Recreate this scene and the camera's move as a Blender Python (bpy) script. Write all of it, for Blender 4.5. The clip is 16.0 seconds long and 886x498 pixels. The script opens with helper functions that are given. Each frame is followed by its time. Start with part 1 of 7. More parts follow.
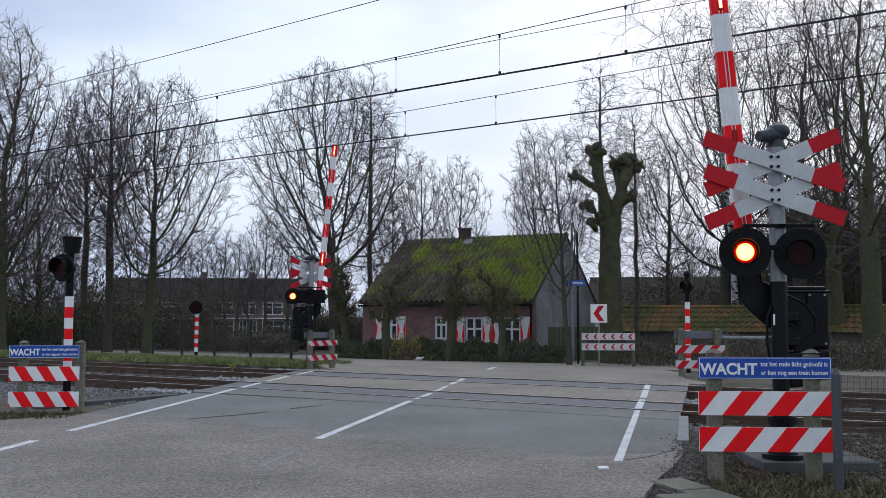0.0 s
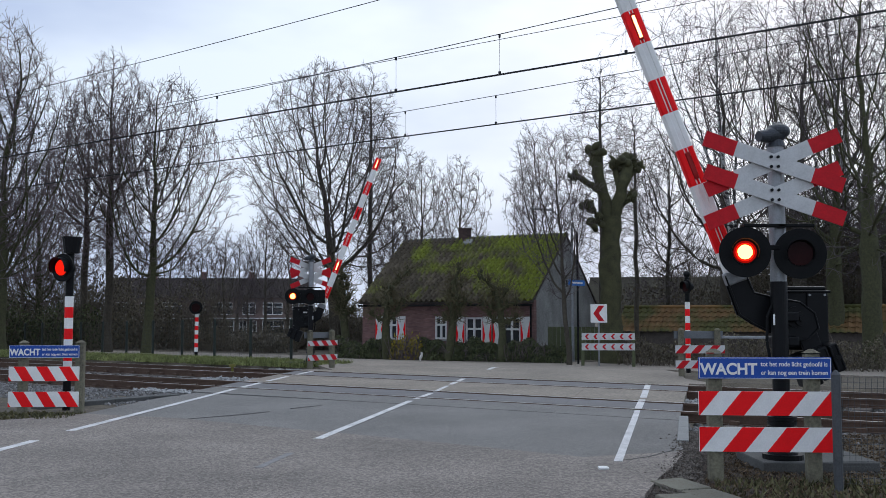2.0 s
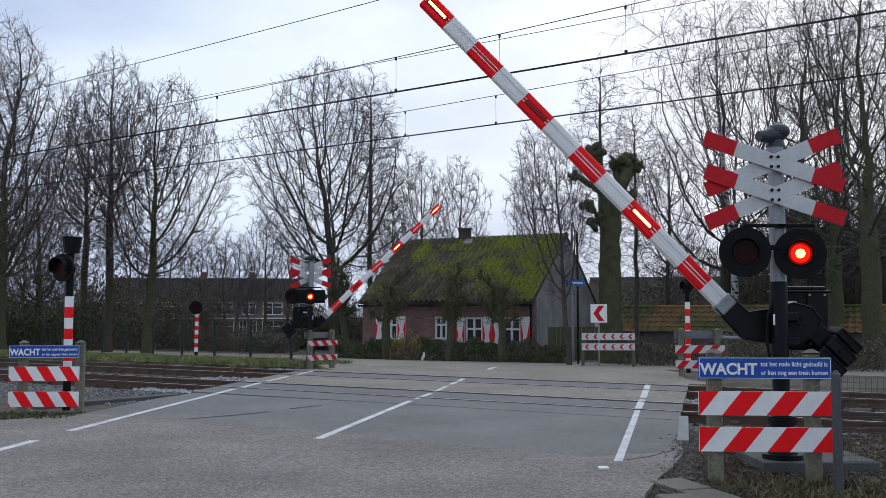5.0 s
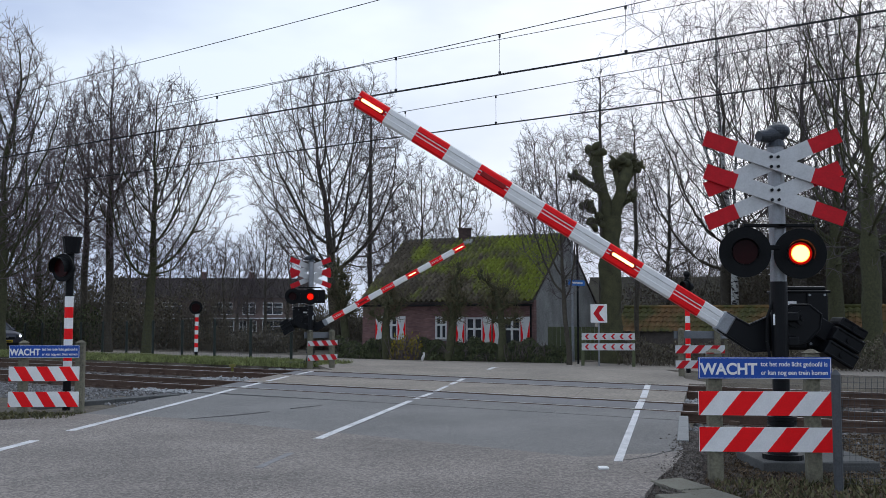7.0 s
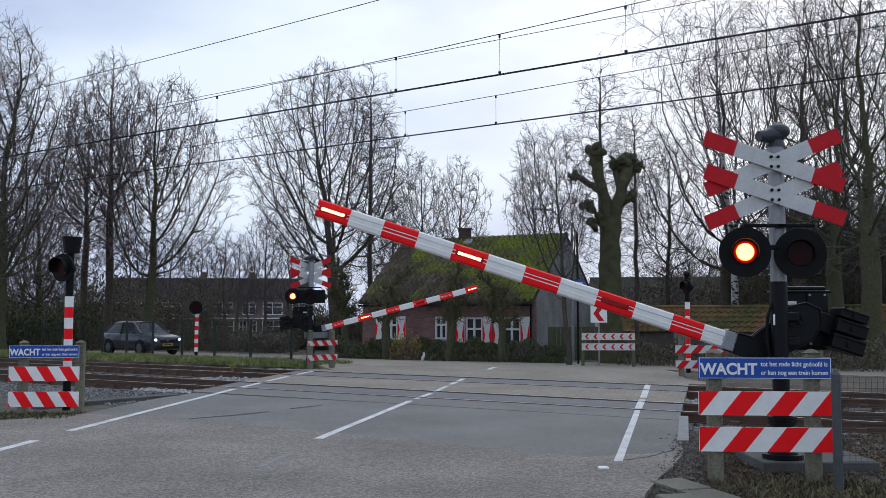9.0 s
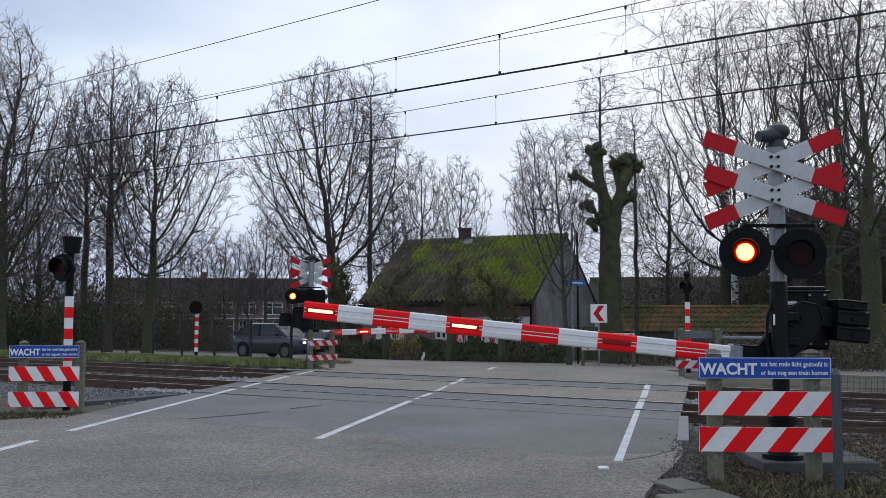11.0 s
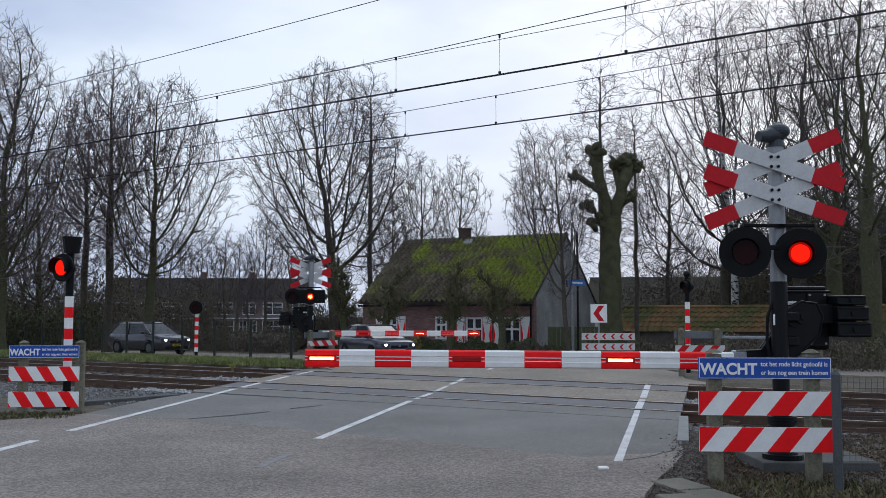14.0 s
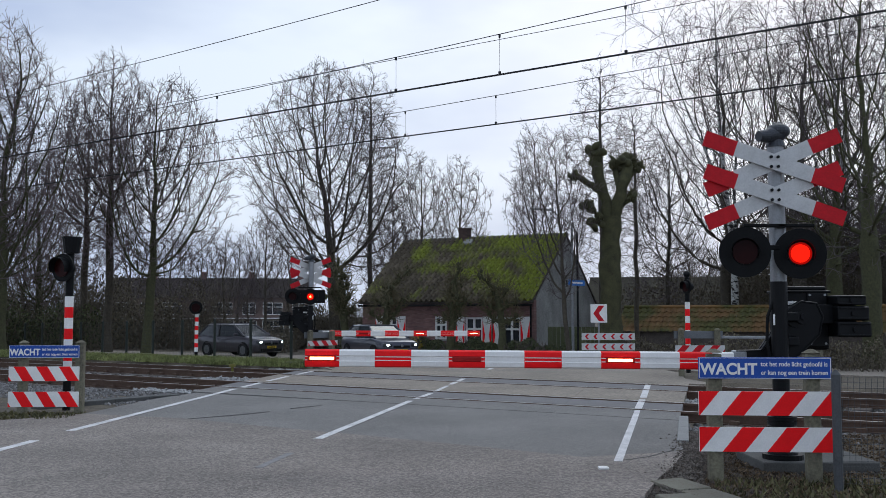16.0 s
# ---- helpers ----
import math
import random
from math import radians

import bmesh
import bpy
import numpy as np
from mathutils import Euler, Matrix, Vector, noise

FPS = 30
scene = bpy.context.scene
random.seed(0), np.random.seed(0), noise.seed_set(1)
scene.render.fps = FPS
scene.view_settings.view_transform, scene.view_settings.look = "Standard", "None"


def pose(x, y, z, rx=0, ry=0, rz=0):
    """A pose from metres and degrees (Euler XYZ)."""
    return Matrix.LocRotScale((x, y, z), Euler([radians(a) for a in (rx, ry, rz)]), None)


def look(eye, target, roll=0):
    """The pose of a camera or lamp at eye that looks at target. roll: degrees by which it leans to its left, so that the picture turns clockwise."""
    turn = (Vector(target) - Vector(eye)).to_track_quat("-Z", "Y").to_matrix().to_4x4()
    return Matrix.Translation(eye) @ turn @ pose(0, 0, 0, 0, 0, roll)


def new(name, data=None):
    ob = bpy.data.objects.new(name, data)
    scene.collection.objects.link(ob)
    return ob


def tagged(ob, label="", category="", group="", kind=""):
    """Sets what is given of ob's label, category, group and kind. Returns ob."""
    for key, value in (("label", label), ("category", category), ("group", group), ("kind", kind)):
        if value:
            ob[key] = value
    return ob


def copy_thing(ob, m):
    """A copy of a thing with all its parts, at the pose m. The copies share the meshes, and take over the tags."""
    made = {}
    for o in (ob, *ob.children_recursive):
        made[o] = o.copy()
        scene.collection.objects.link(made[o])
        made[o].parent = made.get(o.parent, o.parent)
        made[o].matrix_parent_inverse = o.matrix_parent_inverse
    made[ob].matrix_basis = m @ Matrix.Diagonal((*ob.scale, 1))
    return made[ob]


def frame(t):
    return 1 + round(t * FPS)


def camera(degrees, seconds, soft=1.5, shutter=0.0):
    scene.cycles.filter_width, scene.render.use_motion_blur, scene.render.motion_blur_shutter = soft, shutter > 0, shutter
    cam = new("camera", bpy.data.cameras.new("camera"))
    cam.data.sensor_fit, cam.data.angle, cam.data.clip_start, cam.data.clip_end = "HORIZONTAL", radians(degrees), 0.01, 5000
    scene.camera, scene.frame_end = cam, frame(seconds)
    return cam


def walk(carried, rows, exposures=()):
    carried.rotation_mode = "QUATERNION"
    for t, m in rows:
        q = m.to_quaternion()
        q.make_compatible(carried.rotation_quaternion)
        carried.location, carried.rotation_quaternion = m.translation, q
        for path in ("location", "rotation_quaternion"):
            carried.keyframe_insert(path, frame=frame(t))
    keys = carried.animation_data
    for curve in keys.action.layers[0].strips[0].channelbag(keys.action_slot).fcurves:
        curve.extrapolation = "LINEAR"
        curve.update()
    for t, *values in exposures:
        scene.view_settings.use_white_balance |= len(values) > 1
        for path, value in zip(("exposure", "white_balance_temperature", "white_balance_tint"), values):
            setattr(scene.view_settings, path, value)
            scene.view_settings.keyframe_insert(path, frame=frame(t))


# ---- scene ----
cam = camera(49.5, 16.0, soft=0.75)
TILT = 4.038
walk(cam, [(0.0, pose(0, 0, 1.5, 90 + TILT, 0, 0)), (16.0, pose(0, 0, 1.5, 90 + TILT, 0, 0))], exposures=[(0.0, 0.0, 6150, 6), (8.5, 0.0, 6150, 6), (11.3, -0.07, 6180, 6), (16.0, -0.07, 6180, 6)])

# ---- sky and light ----
world = bpy.data.worlds.new("overcast_sky")
scene.world = world
world.use_nodes = True
wn, wl = world.node_tree.nodes, world.node_tree.links
wn.clear()
w_out = wn.new("ShaderNodeOutputWorld")
w_bg = wn.new("ShaderNodeBackground")
w_sky = wn.new("ShaderNodeTexSky")
w_sky.sky_type, w_sky.sun_disc = "NISHITA", False
w_sky.sun_elevation, w_sky.sun_rotation = radians(28), radians(20)
w_sky.air_density, w_sky.dust_density = 1.0, 4.0
w_co = wn.new("ShaderNodeTexCoord")
w_map = wn.new("ShaderNodeMapping")
w_map.inputs["Scale"].default_value = (1.0, 1.0, 2.6)
w_noise = wn.new("ShaderNodeTexNoise")
w_noise.inputs["Scale"].default_value, w_noise.inputs["Detail"].default_value = 1.9, 5.0
w_ramp = wn.new("ShaderNodeValToRGB")
w_ramp.color_ramp.elements[0].position, w_ramp.color_ramp.elements[0].color = 0.38, (5.2, 6.0, 8.3, 1)
w_ramp.color_ramp.elements[1].position, w_ramp.color_ramp.elements[1].color = 0.62, (8.9, 9.5, 10.9, 1)
w_mix = wn.new("ShaderNodeMix")
w_mix.data_type = "RGBA"
w_mix.inputs["Factor"].default_value = 0.88
wl.new(w_co.outputs["Generated"], w_map.inputs["Vector"])
wl.new(w_map.outputs["Vector"], w_noise.inputs["Vector"])
wl.new(w_noise.outputs["Fac"], w_ramp.inputs["Fac"])
wl.new(w_sky.outputs["Color"], w_mix.inputs["A"])
wl.new(w_ramp.outputs["Color"], w_mix.inputs["B"])
wl.new(w_mix.outputs["Result"], w_bg.inputs["Color"])
w_bg.inputs["Strength"].default_value = 0.1
wl.new(w_bg.outputs["Background"], w_out.inputs["Surface"])

sun_data = bpy.data.lights.new("sun", "SUN")
sun_data.energy, sun_data.angle, sun_data.color = 0.6, radians(25), (1.0, 0.98, 0.95)
sun = new("sun", sun_data)
sun.matrix_world = look((0, 0, 30), (-6, -14, 14))


# ---- materials ----
def material(name, colour, rough=0.7, metal=0.0, vary=0.25, scale=6.0, fine=60.0, bump=0.15, tint=None, spec=0.4, island=0.0, objrand=0.0, coat=0.0):
    """A surface of that colour, with stains at one scale and grain at another."""
    m = bpy.data.materials.new(name)
    m.use_nodes = True
    nt = m.node_tree
    n, l = nt.nodes, nt.links
    b = n["Principled BSDF"]
    b.inputs["Roughness"].default_value, b.inputs["Metallic"].default_value = rough, metal
    b.inputs["Specular IOR Level"].default_value = spec
    b.inputs["Coat Weight"].default_value = coat
    co = n.new("ShaderNodeTexCoord")
    big = n.new("ShaderNodeTexNoise")
    big.inputs["Scale"].default_value, big.inputs["Detail"].default_value = scale, 6
    small = n.new("ShaderNodeTexNoise")
    small.inputs["Scale"].default_value, small.inputs["Detail"].default_value = fine, 4
    l.new(co.outputs["Object"], big.inputs["Vector"])
    l.new(co.outputs["Object"], small.inputs["Vector"])
    add = n.new("ShaderNodeMath")
    add.operation = "ADD"
    l.new(big.outputs["Fac"], add.inputs[0])
    l.new(small.outputs["Fac"], add.inputs[1])
    last = add.outputs[0]
    if island or objrand:
        src = n.new("ShaderNodeNewGeometry").outputs["Random Per Island"] if island else n.new("ShaderNodeObjectInfo").outputs["Random"]
        mad = n.new("ShaderNodeMath")
        mad.operation = "MULTIPLY_ADD"
        mad.inputs[1].default_value = island or objrand
        l.new(src, mad.inputs[0])
        l.new(last, mad.inputs[2])
        sub = n.new("ShaderNodeMath")
        sub.operation = "SUBTRACT"
        sub.inputs[1].default_value = (island or objrand) / 2
        l.new(mad.outputs[0], sub.inputs[0])
        last = sub.outputs[0]
    ramp = n.new("ShaderNodeValToRGB")
    dark = [c * (1 - vary) for c in colour]
    light = [min(1, c * (1 + vary)) for c in (tint or colour)]
    ramp.color_ramp.elements[0].position, ramp.color_ramp.elements[0].color = 0.30, (*dark, 1)
    ramp.color_ramp.elements[1].position, ramp.color_ramp.elements[1].color = 0.72, (*light, 1)
    half = n.new("ShaderNodeMath")
    half.operation = "MULTIPLY"
    half.inputs[1].default_value = 0.5
    l.new(last, half.inputs[0])
    l.new(half.outputs[0], ramp.inputs["Fac"])
    l.new(ramp.outputs["Color"], b.inputs["Base Color"])
    if bump:
        bp = n.new("ShaderNodeBump")
        bp.inputs["Strength"].default_value, bp.inputs["Distance"].default_value = bump, 0.02
        l.new(small.outputs["Fac"], bp.inputs["Height"])
        l.new(bp.outputs["Normal"], b.inputs["Normal"])
    return m


def glowing(name, colour, strength):
    m = bpy.data.materials.new(name)
    m.use_nodes = True
    b = m.node_tree.nodes["Principled BSDF"]
    b.inputs["Base Color"].default_value = (*[c * 0.1 for c in colour], 1)
    b.inputs["Specular IOR Level"].default_value = 0.0
    b.inputs["Emission Color"].default_value = (*colour, 1)
    b.inputs["Emission Strength"].default_value = strength
    return m


M_ASPHALT_OLD = material("worn_asphalt", (0.168, 0.148, 0.133), 0.9, vary=0.36, scale=0.5, fine=70, bump=0.5, tint=(0.245, 0.215, 0.19))
M_ASPHALT_NEW = material("patched_asphalt", (0.185, 0.177, 0.167), 0.85, vary=0.3, scale=0.6, fine=90, bump=0.5)
M_ASPHALT_FAR = material("sandy_asphalt", (0.25, 0.217, 0.18), 0.9, vary=0.35, scale=0.6, fine=50, bump=0.4)


def speckled(m, scale, low, high):
    """Single pale and dark chips in the asphalt."""
    n, l = m.node_tree.nodes, m.node_tree.links
    b = n["Principled BSDF"]
    src = b.inputs["Base Color"].links[0].from_socket
    co = n.new("ShaderNodeTexCoord")
    vo = n.new("ShaderNodeTexVoronoi")
    vo.inputs["Scale"].default_value = scale
    rp = n.new("ShaderNodeValToRGB")
    rp.color_ramp.elements[0].color, rp.color_ramp.elements[1].color = (low, low, low, 1), (high, high, high * 0.97, 1)
    rp.color_ramp.elements[0].position, rp.color_ramp.elements[1].position = 0.25, 0.8
    mx = n.new("ShaderNodeMix")
    mx.data_type, mx.blend_type = "RGBA", "MULTIPLY"
    mx.inputs["Factor"].default_value = 1.0
    sep = n.new("ShaderNodeSeparateColor")
    l.new(co.outputs["Object"], vo.inputs["Vector"])
    l.new(vo.outputs["Color"], sep.inputs["Color"])
    l.new(sep.outputs["Red"], rp.inputs["Fac"])
    l.new(src, mx.inputs["A"])
    l.new(rp.outputs["Color"], mx.inputs["B"])
    l.new(mx.outputs["Result"], b.inputs["Base Color"])


speckled(M_ASPHALT_OLD, 52, 0.7, 1.36)
speckled(M_ASPHALT_NEW, 80, 0.78, 1.25)
speckled(M_ASPHALT_FAR, 30, 0.8, 1.22)
M_PANEL = material("crossing_panel", (0.155, 0.15, 0.15), 0.8, vary=0.25, scale=2, fine=50, bump=0.3)
M_PAINT = material("road_paint", (0.62, 0.61, 0.6), 0.75, vary=0.4, scale=3, fine=28, bump=0.2)
M_SOIL = material("bare_soil", (0.06, 0.05, 0.04), 0.95, vary=0.6, scale=2.6, fine=38, bump=1.0, tint=(0.11, 0.092, 0.066))
M_GRASS = material("winter_grass", (0.12, 0.145, 0.045), 0.9, vary=0.45, scale=0.9, fine=30, bump=0.6, tint=(0.23, 0.25, 0.09), island=0.6)
M_GRASS_DARK = material("dark_grass", (0.07, 0.072, 0.03), 0.9, vary=0.5, scale=3, fine=30, bump=0, tint=(0.12, 0.11, 0.05), island=0.7)
M_STONE = material("ballast_stone", (0.2, 0.195, 0.19), 0.9, vary=0.4, scale=5, fine=50, bump=0.3, island=0.9)
M_STONE_PALE = material("pale_stone", (0.36, 0.36, 0.35), 0.9, vary=0.3, scale=5, fine=50, bump=0.3, island=0.7)
M_CONCRETE = material("grey_concrete", (0.26, 0.26, 0.25), 0.9, vary=0.3, scale=3, fine=60, bump=0.3)
M_RAIL = material("rusty_rail", (0.11, 0.07, 0.05), 0.75, 0.2, vary=0.35, scale=4, fine=50, bump=0.2)
M_RAILTOP = material("worn_rail_head", (0.4, 0.38, 0.37), 0.35, 0.9, vary=0.2, scale=4, fine=80, bump=0.05)
M_SLEEPER = material("dark_sleeper", (0.09, 0.075, 0.065), 0.9, vary=0.4, scale=4, fine=30, bump=0.4)
M_GALV = material("galvanised_steel", (0.3, 0.31, 0.32), 0.5, 0.6, vary=0.25, scale=8, fine=60, bump=0.05)
M_BLACK = material("black_paint", (0.006, 0.0065, 0.007), 0.6, vary=0.4, scale=6, fine=50, bump=0.08, spec=0.15)
M_BOXDARK = material("black_cast_iron", (0.005, 0.0055, 0.0065), 0.45, vary=0.4, scale=6, fine=80, bump=0.06, spec=0.2)
M_RED = material("red_reflective_paint", (0.92, 0.007, 0.011), 0.5, vary=0.12, scale=9, fine=70, bump=0.03, spec=0.2)
# The planks' weaker light is put into these two colours, along with dirt.
M_PLANKRED = material("shaded_weathered_red_enamel", (0.52, 0.006, 0.014), 0.5, vary=0.2, scale=7, fine=60, bump=0.03, spec=0.25)
M_PLANKWHITE = material("shaded_weathered_white_enamel", (0.56, 0.56, 0.55), 0.5, vary=0.15, scale=7, fine=60, bump=0.03)
M_WHITE = material("white_reflective_paint", (0.83, 0.82, 0.79), 0.5, vary=0.1, scale=9, fine=70, bump=0.03)
M_BLUE = material("blue_sign_face", (0.012, 0.07, 0.36), 0.4, vary=0.1, scale=6, fine=60, bump=0.02)
M_WOOD = material("weathered_post_wood", (0.12, 0.105, 0.08), 0.9, vary=0.4, scale=6, fine=40, bump=0.4, tint=(0.17, 0.16, 0.11))
M_LENS = material("dark_red_lens", (0.022, 0.004, 0.004), 0.3, vary=0.3, scale=20, fine=90, bump=0.05, spec=0.1)
M_LENS_RED = material("red_lamp_glass", (0.3, 0.012, 0.012), 0.3, vary=0.2, scale=20, fine=90, bump=0.05, spec=0.2)
M_HOT = glowing("lit_signal_lamp", (1.0, 0.1, 0.015), 7.0)
M_RED_GLOW = glowing("red_lamp_glow", (1.0, 0.012, 0.004), 1.4)
M_CORE = glowing("lit_lamp_core", (1.0, 0.36, 0.07), 9.0)
M_PATHRED = glowing("lit_path_lamp", (1.0, 0.014, 0.005), 1.1)
M_HALO = glowing("lit_signal_rim", (1.0, 0.008, 0.004), 0.35)
M_BOOMLAMP = glowing("lit_boom_lamp", (1.0, 0.36, 0.13), 8.0)
M_HEAD = glowing("lit_headlamp", (0.9, 0.95, 1.0), 5.0)
M_DULL = material("dull_zinc_wire", (0.09, 0.095, 0.1), 0.7, 0.3, vary=0.3, bump=0)
M_CONCRETE_DARK = material("dark_concrete", (0.09, 0.09, 0.085), 0.9, vary=0.4, scale=3, fine=60, bump=0.3)
M_WIRE = material("copper_wire", (0.02, 0.02, 0.022), 0.6, 0.3, vary=0.2, bump=0)


# ---- geometry helpers ----
def mesh_of(bm, name, mat, smooth=False):
    me = bpy.data.meshes.new(name)
    bm.to_mesh(me)
    bm.free()
    for m in (mat if isinstance(mat, (list, tuple)) else [mat]):
        me.materials.append(m)
    if smooth:
        me.polygons.foreach_set("use_smooth", [True] * len(me.polygons))
    return me


def part(name, bm, mat, parent=None, label="", smooth=False):
    """Links a bmesh as one mesh object under a thing or a part."""
    ob = new(name, mesh_of(bm, name, mat, smooth))
    if parent is not None:
        ob.parent = parent
    if label:
        tagged(ob, label)
    return ob


def box(bm, centre, size, turn=None, bevel=0.0):
    made = bmesh.ops.create_cube(bm, size=1.0)["verts"]
    m = Matrix.Translation(centre) @ (turn.to_4x4() if turn is not None else Matrix()) @ Matrix.Diagonal((*size, 1))
    bmesh.ops.transform(bm, matrix=m, verts=made)
    if bevel:
        edges = {e for v in made for e in v.link_edges}
        bmesh.ops.bevel(bm, geom=list(edges), offset=bevel, segments=2, affect="EDGES", profile=0.5)
    return bm


def rod(bm, a, b, r0, r1=None, sides=12, caps=True):
    """A tapered round bar from a to b."""
    a, b = Vector(a), Vector(b)
    d = b - a
    q = d.to_track_quat("Z", "Y").to_matrix().to_4x4()
    bmesh.ops.create_cone(bm, cap_ends=caps, segments=sides, radius1=r0, radius2=r0 if r1 is None else r1, depth=d.length,
                          matrix=Matrix.Translation((a + b) / 2) @ q)
    return bm


def prism(bm, outline, y0, y1):
    """A plate whose outline (x, z) reaches from y0 to y1."""
    front = [bm.verts.new((x, y0, z)) for x, z in outline]
    back = [bm.verts.new((x, y1, z)) for x, z in outline]
    n = len(outline)
    bm.faces.new(front)
    bm.faces.new(back[::-1])
    for i in range(n):
        bm.faces.new((front[i], back[i], back[(i + 1) % n], front[(i + 1) % n]))
    bmesh.ops.recalc_face_normals(bm, faces=bm.faces[:])
    return bm


def thing(name, m, label, category, group="", kind=""):
    ob = new(name)
    ob.empty_display_size = 0.2
    ob.matrix_world = m
    return tagged(ob, label, category, group, kind)


# ---- the lie of the land ----
TRACK = Vector((0.8434, -0.5373))   # along the rails
ACROSS = Vector((0.5373, 0.8434))   # across them, away from the camera
RAILS = (14.98, 16.42, 19.05, 20.6)


def s_of(x, y):
    return ACROSS.x * x + ACROSS.y * y


def level(s):
    """Height of the land at s metres across the line."""
    if s < 25:
        return 0.0
    if s < 36:
        return -0.45 * (s - 25) / 11
    return -0.45


def on_track(along, s):
    p = TRACK * along + ACROSS * s
    return p.x, p.y


def road_edge(s, side):
    """Where the road's edge (-1 left, 1 right) cuts the line s, along the rails."""
    a, d = (Vector((-5.3, 17.9)), Vector((1.3, 9.6))) if side < 0 else (Vector((3.4, 14.0)), Vector((2.2, 8.0)))
    t = (s - s_of(*a)) / s_of(*d)
    return TRACK.dot(a + d * t)


# ---- ground, road and rails ----
def land():
    """One sheet of soil to the horizon, with the line's bed sunk into it."""
    bm = bmesh.new()
    stops = [-400, -60, -20, 0, 8, 12.0, 12.8, 13.2, 13.8, 21.8, 22.4, 23.0, 25, 28, 32, 36, 40, 46, 60, 90, 150, 300, 900, 3500]
    alongs = [-3500, -900, -300, -120, -60, -40, -30, -24, -20, -16, -12, -8, -4, 0, 4, 8, 12, 20, 40, 120, 400, 1200, 3500]
    rows = []
    for s in stops:
        z = level(s) - 0.06
        if 13.2 <= s <= 22.4:
            z = -0.24
        rows.append([bm.verts.new((*on_track(a, s), z)) for a in alongs])
    for i in range(len(rows) - 1):
        for j in range(len(alongs) - 1):
            bm.faces.new((rows[i][j], rows[i][j + 1], rows[i + 1][j + 1], rows[i + 1][j]))
    ob = part("ground", bm, M_SOIL, None)
    ob.data.flip_normals() if ob.data.polygons[0].normal.z < 0 else None
    return tagged(ob, "dark bare winter soil and leaf litter", "ground", kind="structure")


def sheet(name, outline, lift, mat, label, category="road", depth=0.05, parent=None):
    """A paved area that follows the lie of the land; outline in x, y."""
    bm = bmesh.new()
    bm.faces.new([bm.verts.new((x, y, 0)) for x, y in outline])
    bmesh.ops.recalc_face_normals(bm, faces=bm.faces[:])
    for s in (25, 36):
        bmesh.ops.bisect_plane(bm, geom=bm.verts[:] + bm.edges[:] + bm.faces[:], plane_co=(ACROSS.x * s, ACROSS.y * s, 0), plane_no=(ACROSS.x, ACROSS.y, 0))
    for v in bm.verts:
        v.co.z = level(s_of(v.co.x, v.co.y)) + lift
    bmesh.ops.triangulate(bm, faces=bm.faces[:])
    for f in bm.faces:
        if f.normal.z < 0:
            f.normal_flip()
    out = bmesh.ops.extrude_face_region(bm, geom=bm.faces[:])
    top = [g for g in out["geom"] if isinstance(g, bmesh.types.BMVert)]
    low = [v for v in bm.verts if v not in set(top)]
    for v in low:
        v.co.z -= depth
    bmesh.ops.recalc_face_normals(bm, faces=bm.faces[:])
    ob = part(name, bm, mat, parent)
    return tagged(ob, label, category if parent is None else "", kind="structure" if parent is None else "")


def strip(a, b, w0, w1=None):
    """The four corners of a painted line from a to b."""
    a, b = Vector(a), Vector(b)
    n = Vector((-(b - a).y, (b - a).x)).normalized()
    w1 = w1 or w0
    return [a - n * w0 / 2, b - n * w1 / 2, b + n * w1 / 2, a + n * w0 / 2]


land()
road = sheet("road", [(-14, -6), (1.2, -6), (1.5, 7.2), (1.72, 8.3), (2.05, 9.2), (2.3, 9.75), (2.7, 10.9), (1.5, 10.45), (0.4, 11.3), (-1.0, 12.35), (-2.1, 13.1), (-3.9, 14.4), (-5.6, 15.1), (-6.6, 13.9), (-14, 13.6)],
             0.0, M_ASPHALT_OLD, "worn grey-brown asphalt with coarse grain", depth=0.1)
sheet("road", [(2.7, 10.9), (3.3, 13.6), (3.55, 14.3), (-4.9, 19.2), (-5.3, 17.9), (-5.6, 15.1), (-3.9, 14.4), (-2.1, 13.1), (-1.0, 12.35), (0.4, 11.3), (1.5, 10.45)],
      -0.004, M_ASPHALT_NEW, "smooth dark grey patched asphalt beside the rails", depth=0.1)
sheet("road", [on_track(-17.3, 21.4), on_track(-6.3, 21.4), (5.9, 23.6), (6.6, 27), (7.2, 31.5), (30, 20), (34, 25), (7.0, 41.5), (-1.0, 45.8), (-60, 79.5), (-64, 70.5), (-14.0, 43.3), (-8.2, 38.6), (-4.9, 33.5)],
      0.0, M_ASPHALT_FAR, "sandy light grey-brown asphalt of the road junction", depth=0.1)


def line(a, b, w0, w1=None, lift=0.004):
    sheet("road_marking", strip(a, b, w0, w1), lift, M_PAINT, "white painted road line, worn", depth=0.004, parent=None)


for a, b, w0 in (((-4.92, 12.8), (-4.34, 20.2), 0.12), ((-4.3, 20.6), (-4.14, 22.3), 0.12), ((-4.1, 22.7), (-3.92, 24.4), 0.12), ((-3.84, 25.0), (-3.58, 26.9), 0.12),
                 ((-1.54, 11.98), (-0.58, 17.35), 0.11), ((-0.5, 17.75), (-0.24, 19.0), 0.11), ((-0.16, 19.5), (0.1, 21.1), 0.09), ((0.17, 21.5), (0.5, 23.5), 0.11),
                 ((1.82, 10.12), (3.12, 15.55), 0.09), ((3.2, 15.9), (3.62, 17.6), 0.12), ((3.72, 18.0), (4.53, 21.4), 0.125),
                 ((-5.05, 10.4), (-4.96, 11.8), 0.12), ((-5.2, 7.6), (-5.1, 9.3), 0.12)):
    line(a, b, w0)
